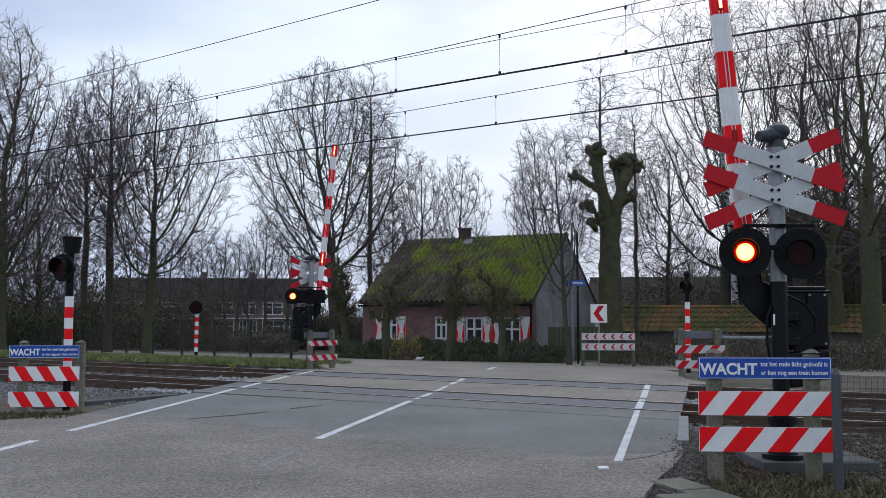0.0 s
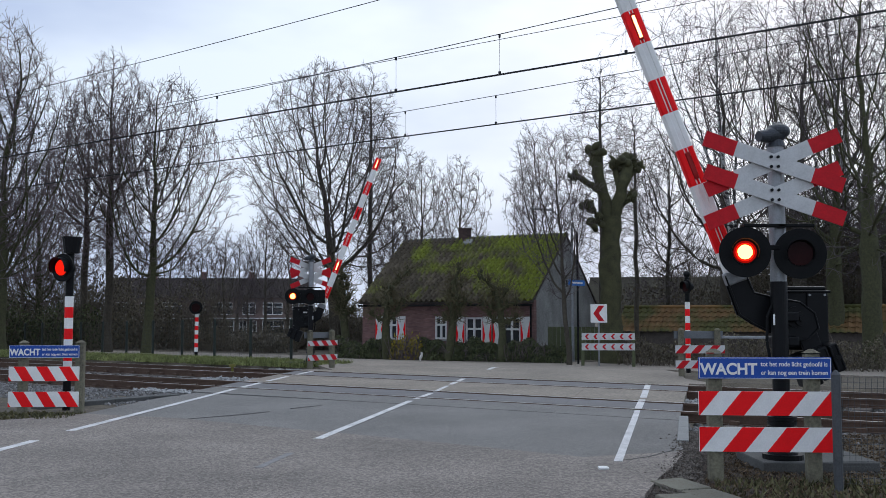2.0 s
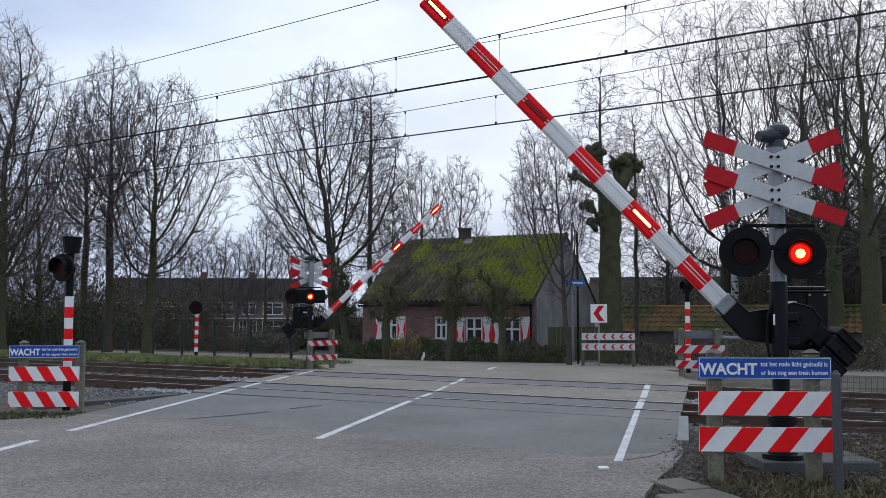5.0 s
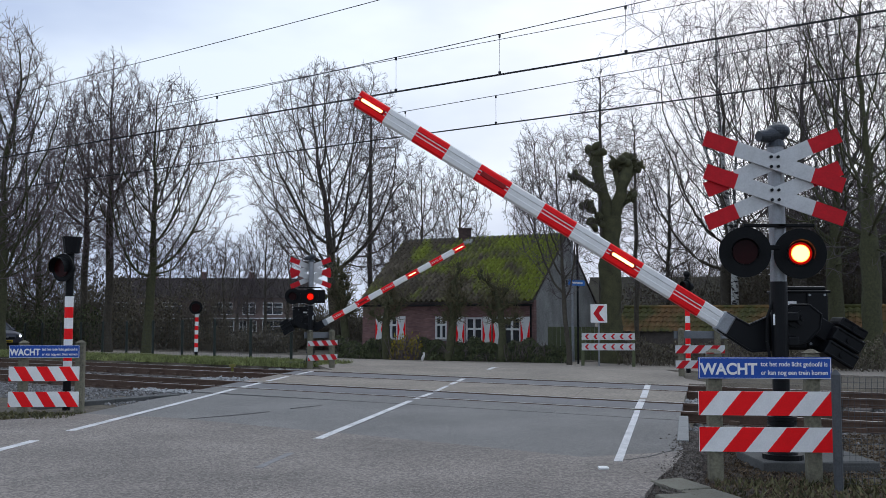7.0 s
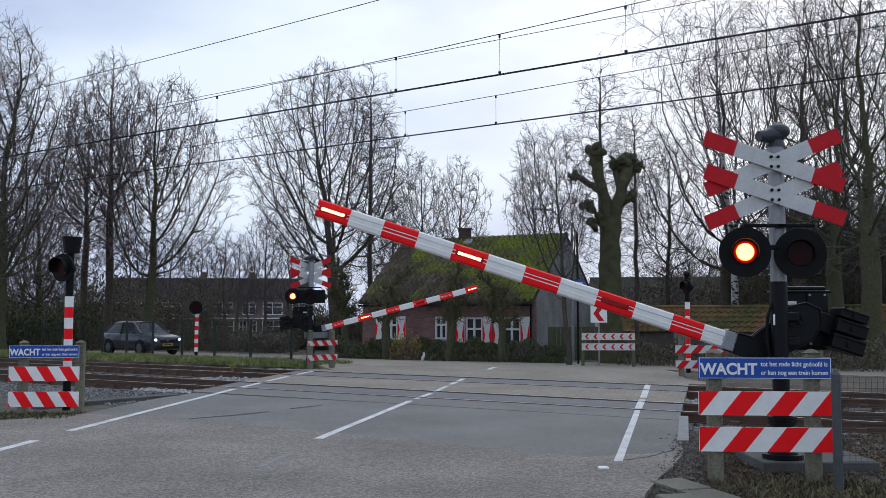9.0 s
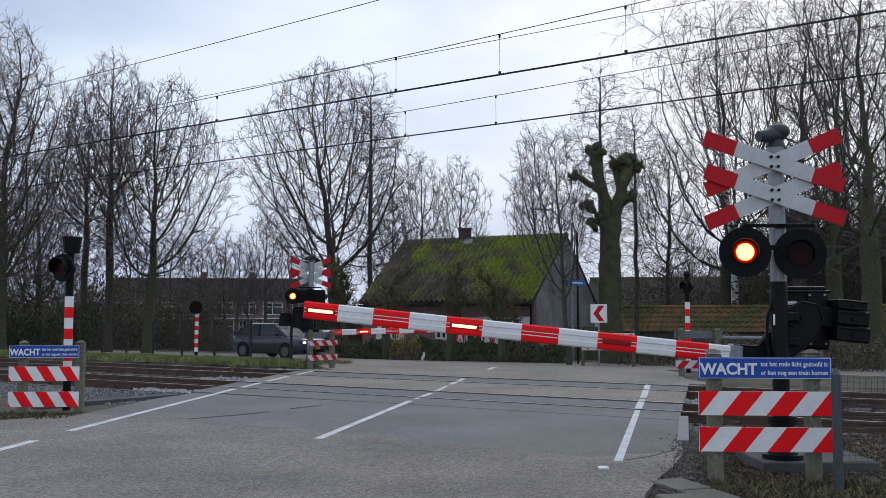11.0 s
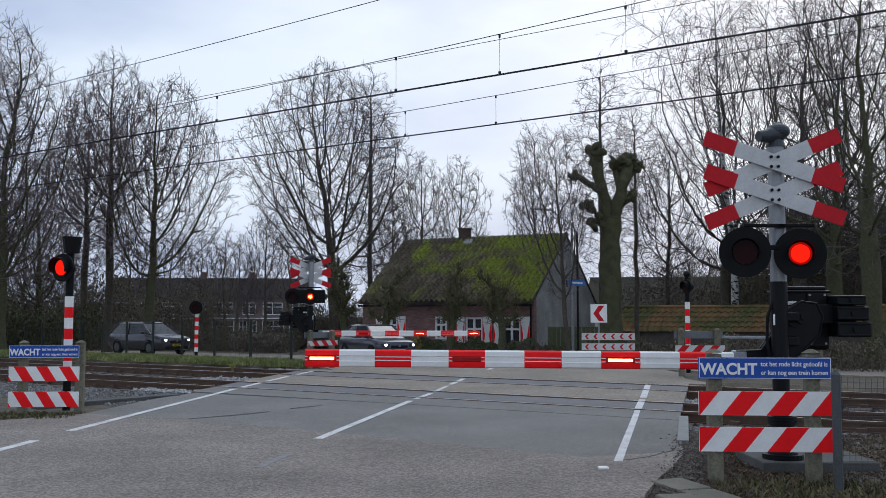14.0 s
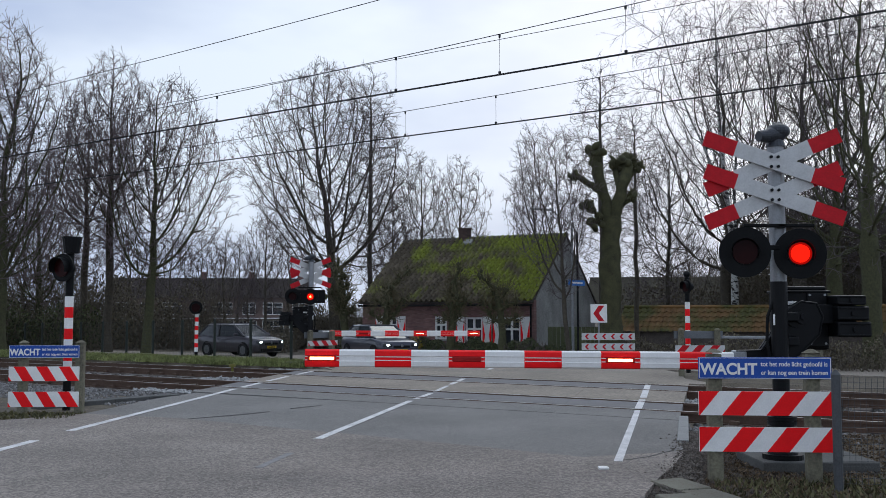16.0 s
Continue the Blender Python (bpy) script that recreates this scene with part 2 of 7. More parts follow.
sheet("road_marking", strip((-1.84, 9.7), (-1.68, 10.75), 0.085), 0.003, material("faded_paint", (0.22, 0.215, 0.21), 0.8, vary=0.35, scale=12, fine=60), "faded remains of a white road line", depth=0.003)
sheet("road_marking", strip((1.3, 27.6), (1.66, 29.6), 0.12), 0.004, M_PAINT, "white painted road line, worn", depth=0.004)


M_TAR = material("tar_seam", (0.095, 0.09, 0.086), 0.8, vary=0.4, scale=5, fine=40, bump=0.2)
for a, b, w0, w1 in (((-3.75, 14.3), (-3.1, 14.95), 0.02, 0.1), ((-3.1, 14.95), (-2.75, 15.4), 0.1, 0.02), ((-2.5, 15.9), (-2.05, 16.5), 0.06, 0.02), ((1.9, 10.22), (2.2, 10.45), 0.012, 0.03), ((2.2, 10.45), (2.62, 11.0), 0.03, 0.015)):
    sheet("tar_seam", strip(a, b, w0, w1), 0.0035, M_TAR, "dark tar smear and crack in the asphalt", depth=0.003)


def rail_profile(bm, s, a0, a1, z):
    for w, z0, z1 in ((0.15, -0.17, -0.15), (0.024, -0.15, -0.04), (0.072, -0.04, 0.0)):
        for q in ((-1, 1),):
            c = []
            for a in (a0, a1):
                for ds in (-w / 2, w / 2):
                    for zz in (z0, z1):
                        c.append(bm.verts.new((*on_track(a, s + ds), z + zz)))
            for f in ((0, 1, 3, 2), (4, 6, 7, 5), (0, 4, 5, 1), (2, 3, 7, 6), (0, 2, 6, 4), (1, 5, 7, 3)):
                face = bm.faces.new([c[i] for i in f])
                face.material_index = 1 if (zz == 0.0 and f == (1, 5, 7, 3) and z1 == 0.0) else 0
    bmesh.ops.recalc_face_normals(bm, faces=bm.faces[:])


for pair, tr in (((0, 1), "near"), ((2, 3), "far")):
    track = thing("railway_track", Matrix(), "rusty steel rails on dark sleepers in ballast", "railway track", "railway tracks", "structure")
    for k in pair:
        bm = bmesh.new()
        rail_profile(bm, RAILS[k], -150, 90, 0.012)
        part("rail", bm, [M_RAIL, M_RAILTOP], track)
    mid = (RAILS[pair[0]] + RAILS[pair[1]]) / 2
    bm = bmesh.new()
    box(bm, (0, 0, 0), (0.26, 2.6, 0.16), bevel=0.02)
    slm = mesh_of(bm, "sleeper", M_SLEEPER)
    bm = bmesh.new()
    for ds in (RAILS[pair[0]] - mid, RAILS[pair[1]] - mid):
        for q in (-0.12, 0.12):
            box(bm, (0, ds + q, 0), (0.14, 0.09, 0.07))
    clm = mesh_of(bm, "rail_clip", M_RAIL)
    a = -60.0
    while a < 30:
        if not road_edge(mid, -1) - 0.6 < a < road_edge(mid, 1) + 0.6:
            for nm, me, z in (("sleeper", slm, -0.225), ("rail_clip", clm, -0.12)):
                ob = new(nm, me)
                ob.parent = track
                ob.matrix_world = Matrix.Translation((*on_track(a, mid), z)) @ Matrix.Rotation(radians(-32.5), 4, "Z")
        a += 0.6
# crossing panels between and beside the rails
panels = thing("crossing_deck", Matrix(), "dark rubber and asphalt panels flush with the rails", "crossing deck", kind="structure")
for s0, s1, mt in ((13.75, RAILS[0] - 0.07, M_ASPHALT_NEW), (RAILS[0] + 0.17, RAILS[1] - 0.17, M_PANEL), (RAILS[1] + 0.07, RAILS[2] - 0.07, M_ASPHALT_FAR),
                   (RAILS[2] + 0.19, RAILS[3] - 0.19, M_PANEL), (RAILS[3] + 0.07, 21.45, M_ASPHALT_FAR)):
    n = 5
    for k in range(n):
        ends = [[road_edge(s, -1) + (road_edge(s, 1) - road_edge(s, -1)) * (k + q) / n - 0.006 * q for q in (0, 1)] for s in (s0, s1)]
        bm = bmesh.new()
        bm.faces.new([bm.verts.new((*on_track(a, s), 0.0)) for a, s in ((ends[0][0], s0), (ends[0][1], s0), (ends[1][1], s1), (ends[1][0], s1))])
        out = bmesh.ops.extrude_face_region(bm, geom=bm.faces[:])
        for v in [g for g in out["geom"] if isinstance(g, bmesh.types.BMVert)]:
            v.co.z -= 0.2
        bmesh.ops.recalc_face_normals(bm, faces=bm.faces[:])
        ob = part("panel", bm, mt, panels)
        ob.location.z = 0.002


def gravel(name, count, a0, a1, s0, s1, size, mat, label, z=-0.2, seed=1, keep=None):
    """Loose stones strewn over a stretch of the line."""
    rnd = random.Random(seed)
    vs, fs = [], []
    for _ in range(count):
        x, y = on_track(rnd.uniform(a0, a1), rnd.uniform(s0, s1))
        if keep and not keep(x, y):
            continue
        r = size * rnd.uniform(0.5, 1.3)
        q = Euler((rnd.uniform(0, 6), rnd.uniform(0, 6), rnd.uniform(0, 6))).to_matrix()
        b = len(vs)
        for p in ((1, 0, 0), (-0.9, 0.1, 0), (0, 0.8, 0.1), (0.1, -0.9, 0), (0, 0, 0.7), (0, 0.1, -0.7)):
            v = q @ (Vector(p) * r)
            vs.append((x + v.x, y + v.y, z + v.z * 0.8 + r * 0.3))
        fs += [(b + i, b + j, b + k) for i, j, k in ((0, 2, 4), (2, 1, 4), (1, 3, 4), (3, 0, 4), (2, 0, 5), (1, 2, 5), (3, 1, 5), (0, 3, 5))]
    me = bpy.data.meshes.new(name)
    me.from_pydata(vs, [], fs)
    me.materials.append(mat)
    return tagged(new(name, me), label, "gravel", kind="stuff")



def beside(side, gap):
    """Keeps stones off the road."""
    def ok(x, y):
        a, s = TRACK.dot(Vector((x, y))), s_of(x, y)
        return a < road_edge(s, -1) - gap if side < 0 else a > road_edge(s, 1) + gap
    return ok


gravel("ballast", 12500, -36, -12, 13.0, 22.2, 0.05, M_STONE, "grey-brown crushed stone ballast", seed=3, keep=beside(-1, 0.05))
gravel("ballast", 8000, -7, 8, 12.8, 22.2, 0.05, M_STONE, "grey-brown crushed stone ballast", seed=4, keep=beside(1, 0.05))
gravel("pale_gravel", 420, -17.0, -13.2, 14.0, 14.6, 0.045, M_STONE_PALE, "pale loose stones beside the rail", z=-0.09, seed=5, keep=beside(-1, 0.0))
gravel("pale_gravel", 380, -18.5, -14.6, 17.2, 18.2, 0.045, M_STONE_PALE, "pale loose stones between the tracks", z=-0.08, seed=6, keep=beside(-1, 0.0))
gravel("pale_gravel", 260, -19.5, -16.4, 21.0, 21.5, 0.045, M_STONE_PALE, "pale loose stones beside the rail", z=-0.05, seed=7, keep=beside(-1, 0.0))
gravel("pale_gravel", 260, -7.0, -4.6, 17.0, 18.2, 0.045, M_STONE_PALE, "pale loose stones between the tracks", z=-0.09, seed=8, keep=beside(1, 0.0))


# ---- signals, boards and barriers ----
def lamp_head(name, parent, x, y, z, r, yaw=0.0, hood=0.1, shine=0.44):
    """A round black lamp: backing plate, hood, dark lens, and the lit lamp that shows through it."""
    turn = Matrix.Translation((x, y, z)) @ Matrix.Rotation(radians(yaw), 4, "Z")
    bm = bmesh.new()
    rod(bm, (0, 0.02, 0), (0, 0.05, 0), r, sides=36)
    rod(bm, (0, 0.05, 0), (0, 0.2, 0), r * 0.62, r * 0.45, sides=24)
    head = part(name, bm, M_BLACK, parent, "round black signal lamp", smooth=False)
    head.matrix_local = turn
    # hood: an open half tube over the lens
    bm = bmesh.new()
    n = 20
    ring = []
    for k in range(n + 1):
        a = radians(-25 + 230 * k / n)
        ring.append([bm.verts.new((rr * math.cos(a), yy, rr * math.sin(a))) for rr, yy in ((r * (shine + 0.09), 0.02), (r * (shine + 0.12), -hood - 0.3 * hood * math.sin(a)), (r * (shine + 0.09), -hood - 0.3 * hood * math.sin(a)), (r * (shine + 0.06), 0.02))])
    for k in range(n):
        for j in range(3):
            bm.faces.new((ring[k][j], ring[k + 1][j], ring[k + 1][j + 1], ring[k][j + 1]))
    bmesh.ops.recalc_face_normals(bm, faces=bm.faces[:])
    part("hood", bm, M_BLACK, head)
    bm = bmesh.new()
    rod(bm, (0, 0.0, 0), (0, 0.02, 0), r * (shine + 0.04), sides=32)
    part("lens", bm, M_LENS, head, "dark red glass lens")
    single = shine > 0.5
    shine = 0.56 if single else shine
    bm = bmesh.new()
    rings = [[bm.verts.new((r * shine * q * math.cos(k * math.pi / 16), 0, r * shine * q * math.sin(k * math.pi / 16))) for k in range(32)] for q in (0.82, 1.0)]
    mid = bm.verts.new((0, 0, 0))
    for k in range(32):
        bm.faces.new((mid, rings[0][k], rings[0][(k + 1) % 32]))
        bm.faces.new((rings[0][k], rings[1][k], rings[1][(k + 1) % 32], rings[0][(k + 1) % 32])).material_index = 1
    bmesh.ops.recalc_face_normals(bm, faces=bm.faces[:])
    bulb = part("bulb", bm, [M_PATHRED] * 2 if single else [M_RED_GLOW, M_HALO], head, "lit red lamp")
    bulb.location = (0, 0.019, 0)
    if single:
        return bulb
    # the bright middle: an added shallow dome, shown wider when the lamp looks brighter
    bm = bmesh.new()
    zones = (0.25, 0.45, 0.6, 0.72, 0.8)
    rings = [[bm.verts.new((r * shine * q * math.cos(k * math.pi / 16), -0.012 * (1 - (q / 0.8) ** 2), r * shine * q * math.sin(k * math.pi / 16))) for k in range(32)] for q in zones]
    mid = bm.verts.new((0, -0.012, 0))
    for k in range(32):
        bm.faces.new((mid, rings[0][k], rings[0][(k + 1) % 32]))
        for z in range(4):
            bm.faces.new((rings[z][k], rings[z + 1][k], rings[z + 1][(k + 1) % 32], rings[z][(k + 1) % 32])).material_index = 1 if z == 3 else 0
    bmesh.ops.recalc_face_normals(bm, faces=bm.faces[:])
    core = part("bright_middle", bm, [M_CORE, M_HOT], head, "white middle of the lit lamp")
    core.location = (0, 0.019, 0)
    return bulb, core


def plank_cross(parent, z, x, y, turn=0.0):
    """Two red-tipped white planks crossed flat."""
    for k, (slope, dy) in enumerate(((-19.2, -0.02), (22.5, 0.015))):
        bm = bmesh.new()
        L, w = 0.745, 0.078
        for x0, x1, mi in ((-L, -0.415, 1), (-0.415, 0.415, 0), (0.415, L, 1)):
            vs = len(bm.verts)
            box(bm, ((x0 + x1) / 2, 0, 0), (x1 - x0, 0.022, 2 * w))
            bm.faces.ensure_lookup_table()
            for f in bm.faces[-6:]:
                f.material_index = mi
        p = part("plank", bm, [M_PLANKWHITE, M_PLANKRED], parent, "white cross plank with red tips")
        p.matrix_local = Matrix.Translation((x, y + dy, z)) @ Matrix.Rotation(radians(turn), 4, "Z") @ Matrix.Rotation(radians(-slope), 4, "Y")
    for dx in (-0.035, 0.035):
        for dz in (-0.05, 0.05):
            bm = bmesh.new()
            rod(bm, (x + dx, y - 0.05, z + dz), (x + dx, y - 0.02, z + dz), 0.016, sides=8)
            part("bolt", bm, M_BOXDARK, parent)


def crossing_signal(m, sign):
    """Post with bell, two crosses, two lamps and the barrier's drive; sign +1 has the drive to the right."""
    sig = thing("crossing_signal", m, "level crossing signal post with double cross and twin red lamps", "crossing signal", "crossing signals")
    bm = bmesh.new()
    box(bm, (0.3 * sign, 0.2, 0.0), (1.15, 0.9, 0.14), bevel=0.015)
    part("base_slab", bm, M_CONCRETE_DARK, sig, "grey concrete foundation slab")
    bm = bmesh.new()
    rod(bm, (0, 0, 1.8), (0, 0, 3.27), 0.082, sides=24)
    part("post", bm, M_GALV, sig, "grey galvanised tube post", smooth=False)
    bm = bmesh.new()
    rod(bm, (0, 0, 0.1), (0, 0, 1.86), 0.084, sides=24)
    part("pedestal", bm, M_BOXDARK, sig, "black steel pedestal")
    bm = bmesh.new()
    box(bm, (0.1 * sign, 0.18, 1.5), (0.22, 0.32, 0.1), bevel=0.015)
    box(bm, (0.1 * sign, 0.18, 1.25), (0.22, 0.32, 0.1), bevel=0.015)
    part("mounting_bracket", bm, M_BOXDARK, sig)
    bm = bmesh.new()
    rod(bm, (0, 0, 0.07), (0, 0, 0.12), 0.2, sides=24)
    rod(bm, (0, 0, 0.12), (0, 0, 0.34), 0.15, 0.105, sides=20)
    for z in (0.36, 0.41, 0.46):
        rod(bm, (0, 0, z), (0, 0, z + 0.035), 0.145, sides=24)
    rod(bm, (0, 0, 0.34), (0, 0, 0.56), 0.125, 0.1, sides=20)
    part("foot_flange", bm, M_BOXDARK, sig, "black ribbed foot")
    bm = bmesh.new()
    rod(bm, (0, 0, 3.25), (0, 0, 3.33), 0.1, 0.07, sides=16)
    rod(bm, (-0.1, -0.05, 3.36), (0.04, 0.0, 3.4), 0.07, 0.095, sides=20)
    rod(bm, (-0.2, -0.09, 3.35), (-0.1, -0.05, 3.36), 0.055, 0.07, sides=18)
    bmesh.ops.create_uvsphere(bm, u_segments=18, v_segments=10, radius=1, matrix=Matrix.Translation((0.03, 0.0, 3.415)) @ Matrix.Diagonal((0.125, 0.11, 0.085, 1)))
    rod(bm, (-0.02, 0, 3.485), (0.06, 0, 3.49), 0.025, sides=10)
    part("bell", bm, material("dull_grey_bell", (0.045, 0.05, 0.058), 0.5, 0.2, vary=0.3, scale=12, fine=60, bump=0.1), sig, "dull grey warning bell")
    for z in (3.075, 2.735):
        plank_cross(sig, z, -0.065 if sign > 0 else -0.03, -0.12 if sign > 0 else 0.14, 0 if sign > 0 else 32)
    bm = bmesh.new()
    box(bm, (-0.03, -0.12, 2.425), (0.72, 0.06, 0.035), bevel=0.008)
    box(bm, (-0.03, -0.13, 2.2), (0.3, 0.05, 0.05), bevel=0.008)
    box(bm, (0, -0.08, 2.42), (0.06, 0.14, 0.04))
    if sign < 0:
        box(bm, (-0.13, -0.15, 2.14), (1.2, 0.05, 0.42), bevel=0.02)
    part("lamp_bracket", bm, M_BLACK, sig)
    dx = -0.06 if sign > 0 else -0.2
    left = lamp_head("signal_lamp", sig, -0.345 + dx, -0.22, 2.15, 0.254, -14 * (sign > 0), 0.07)
    right = lamp_head("signal_lamp", sig, 0.21 + dx, -0.22, 2.135, 0.254, -14 * (sign > 0), 0.07)
    bm = bmesh.new()
    box(bm, (0.36 * sign, 0.45, 1.47), (0.54, 0.3, 0.64), bevel=0.03)
    box(bm, (0.36 * sign, 0.45, 1.8), (0.5, 0.28, 0.05), bevel=0.02)
    rod(bm, (0.2 * sign, 0.45, 1.8), (0.2 * sign, 0.45, 1.87), 0.05, sides=12)
    part("drive_housing", bm, M_BOXDARK, sig, "black cast barrier drive housing")
    bm = bmesh.new()
    box(bm, (0.22 * sign, 0.294, 1.645), (0.13, 0.008, 0.04))
    part("label_plate", bm, M_WHITE, sig, "small white plate")
    bm = bmesh.new()
    box(bm, (0.5 * sign, 0.294, 1.47), (0.22, 0.03, 0.58), bevel=0.012)
    part("cover", bm, M_BOXDARK, sig, "black bolted cover")
    for bx, bz in ((0.42, 1.73), (0.58, 1.73), (0.42, 1.22), (0.58, 1.22), (0.14, 1.73), (0.14, 1.22)):
        bm = bmesh.new()
        rod(bm, (bx * sign, 0.295, bz), (bx * sign, 0.272, bz), 0.014, sides=6)
        part("bolt", bm, M_GALV, sig)
    bm = bmesh.new()
    box(bm, (0.36 * sign, 0.44, 1.765), (0.57, 0.33, 0.025), bevel=0.008)
    part("lid", bm, M_BOXDARK, sig, "black overlapping lid")
    bm = bmesh.new()
    box(bm, (-0.075 * sign, -0.06, 1.47), (0.02, 0.012, 0.11), bevel=0.003)
    part("reflector", bm, M_WHITE, sig, "narrow pale reflector strip")
    bm = bmesh.new()
    for (ax, az), (cx, cz) in zip(((-0.1, 1.0), (-0.14, 1.25), (-0.13, 1.5)), ((-0.14, 1.25), (-0.13, 1.5), (-0.05, 1.7))):
        rod(bm, (ax * sign, -0.02, az), (cx * sign, -0.02, cz), 0.016, sides=8)
    part("cable", bm, M_BLACK, sig, "black cable")
    bm = bmesh.new()
    rod(bm, (0.21 * sign, 0.1, 1.5), (0.21 * sign, 0.32, 1.5), 0.11, sides=20)
    part("drive_shaft", bm, M_BOXDARK, sig)
    return left, right


def barrier(m, sign, k, root=0.62):
    """A striped boom on a cranked bracket with its counterweight; sign -1 reaches to the left. k stretches the boom's length."""
    bar = thing("barrier", m, "red and white striped barrier boom with counterweight", "barrier", "barriers")
    cuts = [-5.12, -4.76, -4.39, -4.01, -3.62, -3.24, -2.83, -2.44, -2.03, -1.62, -1.21, -0.87, -0.62]
    for i in range(12):
        x0, x1 = cuts[i], cuts[i + 1]
        bm = bmesh.new()
        prof = [(-0.09, -0.035), (-0.076, -0.055), (-0.03, -0.06), (-0.024, -0.05), (0.024, -0.05), (0.03, -0.06), (0.076, -0.055), (0.09, -0.035), (0.09, 0.035), (0.076, 0.055), (-0.076, 0.055), (-0.09, 0.035)]
        xa, xb = [(-root + (v + 0.62) * k) * -sign for v in (x0, x1)]
        ra = [bm.verts.new((xa, y, z - 0.46)) for z, y in prof]
        rb = [bm.verts.new((xb, y, z - 0.46)) for z, y in prof]
        for j in range(len(prof)):
            f = bm.faces.new((ra[j], ra[(j + 1) % 12], rb[(j + 1) % 12], rb[j]))
        bm.faces.new(ra)
        bm.faces.new(rb[::-1])
        bmesh.ops.recalc_face_normals(bm, faces=bm.faces[:])
        part("boom_section", bm, M_WHITE if i % 2 else M_RED, bar, "white boom section" if i % 2 else "red boom section")
        if not i % 2:
            bm = bmesh.new()
            for dz in (-0.018, 0.018):
                box(bm, ((xa + xb) / 2, -0.0525, dz - 0.46), (abs(xb - xa) * 0.98, 0.004, 0.009))
            part("pinstripe", bm, M_WHITE, bar, "thin white lines on the red section")
    lamps = []
    for x in (-4.94, -3.43, -1.83):
        xm = (-root + (x + 0.62) * k) * -sign
        bm = bmesh.new()
        box(bm, (xm, -0.03, -0.46), (0.3, 0.075, 0.055), bevel=0.01)
        case = part("boom_lamp", bm, M_LENS_RED, bar, "small red boom lamp")
        bm = bmesh.new()
        box(bm, (xm, 0, -0.46), (0.25, 0.012, 0.03), bevel=0.004)
        glow = part("light_strip", bm, M_BOOMLAMP, case, "lit orange lamp strip")
        glow.location = (0, -0.06, 0)
        lamps.append(glow)
    bm = bmesh.new()
    o = [(-0.66, -0.56), (-0.66, -0.36), (-0.4, -0.35), (-0.28, -0.18), (-0.14, 0.06), (0.02, 0.16), (0.18, 0.14), (0.24, 0.0), (0.2, -0.18), (0.04, -0.34), (-0.1, -0.47), (-0.24, -0.57)]
    prism(bm, [(x * -sign, z) for x, z in o], -0.05, -0.02)
    prism(bm, [(x * -sign, z) for x, z in o], 0.05, 0.08)
    prism(bm, [(x * -sign * 0.96, z * 0.97) for x, z in o], -0.02, 0.05)
    # rods added along the outline so that its edges show highlights
    for p, q in zip(o, o[1:] + o[:1]):
        rod(bm, (p[0] * -sign, -0.052, p[1]), (q[0] * -sign, -0.052, q[1]), 0.011, sides=6)
    part("bracket", bm, M_BOXDARK, bar, "black cranked steel bracket")
    bm = bmesh.new()
    rod(bm, (0.02 * -sign, -0.1, 0.0), (0.02 * -sign, -0.05, 0.0), 0.075, sides=20)
    rod(bm, (0.02 * -sign, -0.12, 0.0), (0.02 * -sign, -0.1, 0.0), 0.035, sides=6)
    part("hub", bm, M_BOXDARK, bar)
    bm = bmesh.new()
    box(bm, (-0.62 * -sign, 0, -0.46), (0.14, 0.13, 0.22), bevel=0.02)
    part("clamp", bm, M_GALV, bar)
    bm = bmesh.new()
    box(bm, (0.36 * -sign, 0.02, 0.03), (0.5, 0.04, 0.2), bevel=0.01)
    part("counter_arm", bm, M_BOXDARK, bar)
    for zc, w, hgt in ((0.175, 0.3, 0.1), (0.04, 0.33, 0.15), (-0.125, 0.35, 0.16)):
        bm = bmesh.new()
        box(bm, ((0.36 + w / 2) * -sign, 0.02, zc), (w, 0.32, hgt), bevel=0.018)
        for q in (-0.36, 0.36):
            box(bm, ((0.36 + w / 2) * -sign, -0.145, zc + q * hgt), (w * 0.9, 0.02, 0.018), bevel=0.004)
        rod(bm, ((0.36 + w * 0.5) * -sign, -0.16, zc), ((0.36 + w * 0.5) * -sign, -0.13, zc), 0.03, sides=6)
        part("counterweight", bm, M_BOXDARK, bar, "black iron counterweight")
    return bar, lamps


def letters(text, size, mat, parent, x, y, z, width=None, bold=0.016):
    """Raised lettering, facing the road."""
    cu = bpy.data.curves.new("lettering", "FONT")
    cu.body, cu.size, cu.extrude, cu.offset = text, size, 0.001, size * bold
    tmp = bpy.data.objects.new("lettering", cu)
    scene.collection.objects.link(tmp)
    dg = bpy.context.evaluated_depsgraph_get()
    me = bpy.data.meshes.new_from_object(tmp.evaluated_get(dg))
    bpy.data.objects.remove(tmp)
    xs = [v.co.x for v in me.vertices]
    k = width / (max(xs) - min(xs)) if width else 1.0
    me.transform(Matrix.Rotation(radians(90), 4, "X") @ Matrix.Diagonal((k, 1, 1, 1)))
    me.materials.clear()
    me.materials.append(mat)
    ob = new("lettering", me)
    ob.parent = parent
    ob.location = (x, y, z)
    return ob


M_SIGNBACK = material("grey_sign_back", (0.16, 0.17, 0.18), 0.5, 0.5, vary=0.2, scale=5, fine=50, bump=0.05)


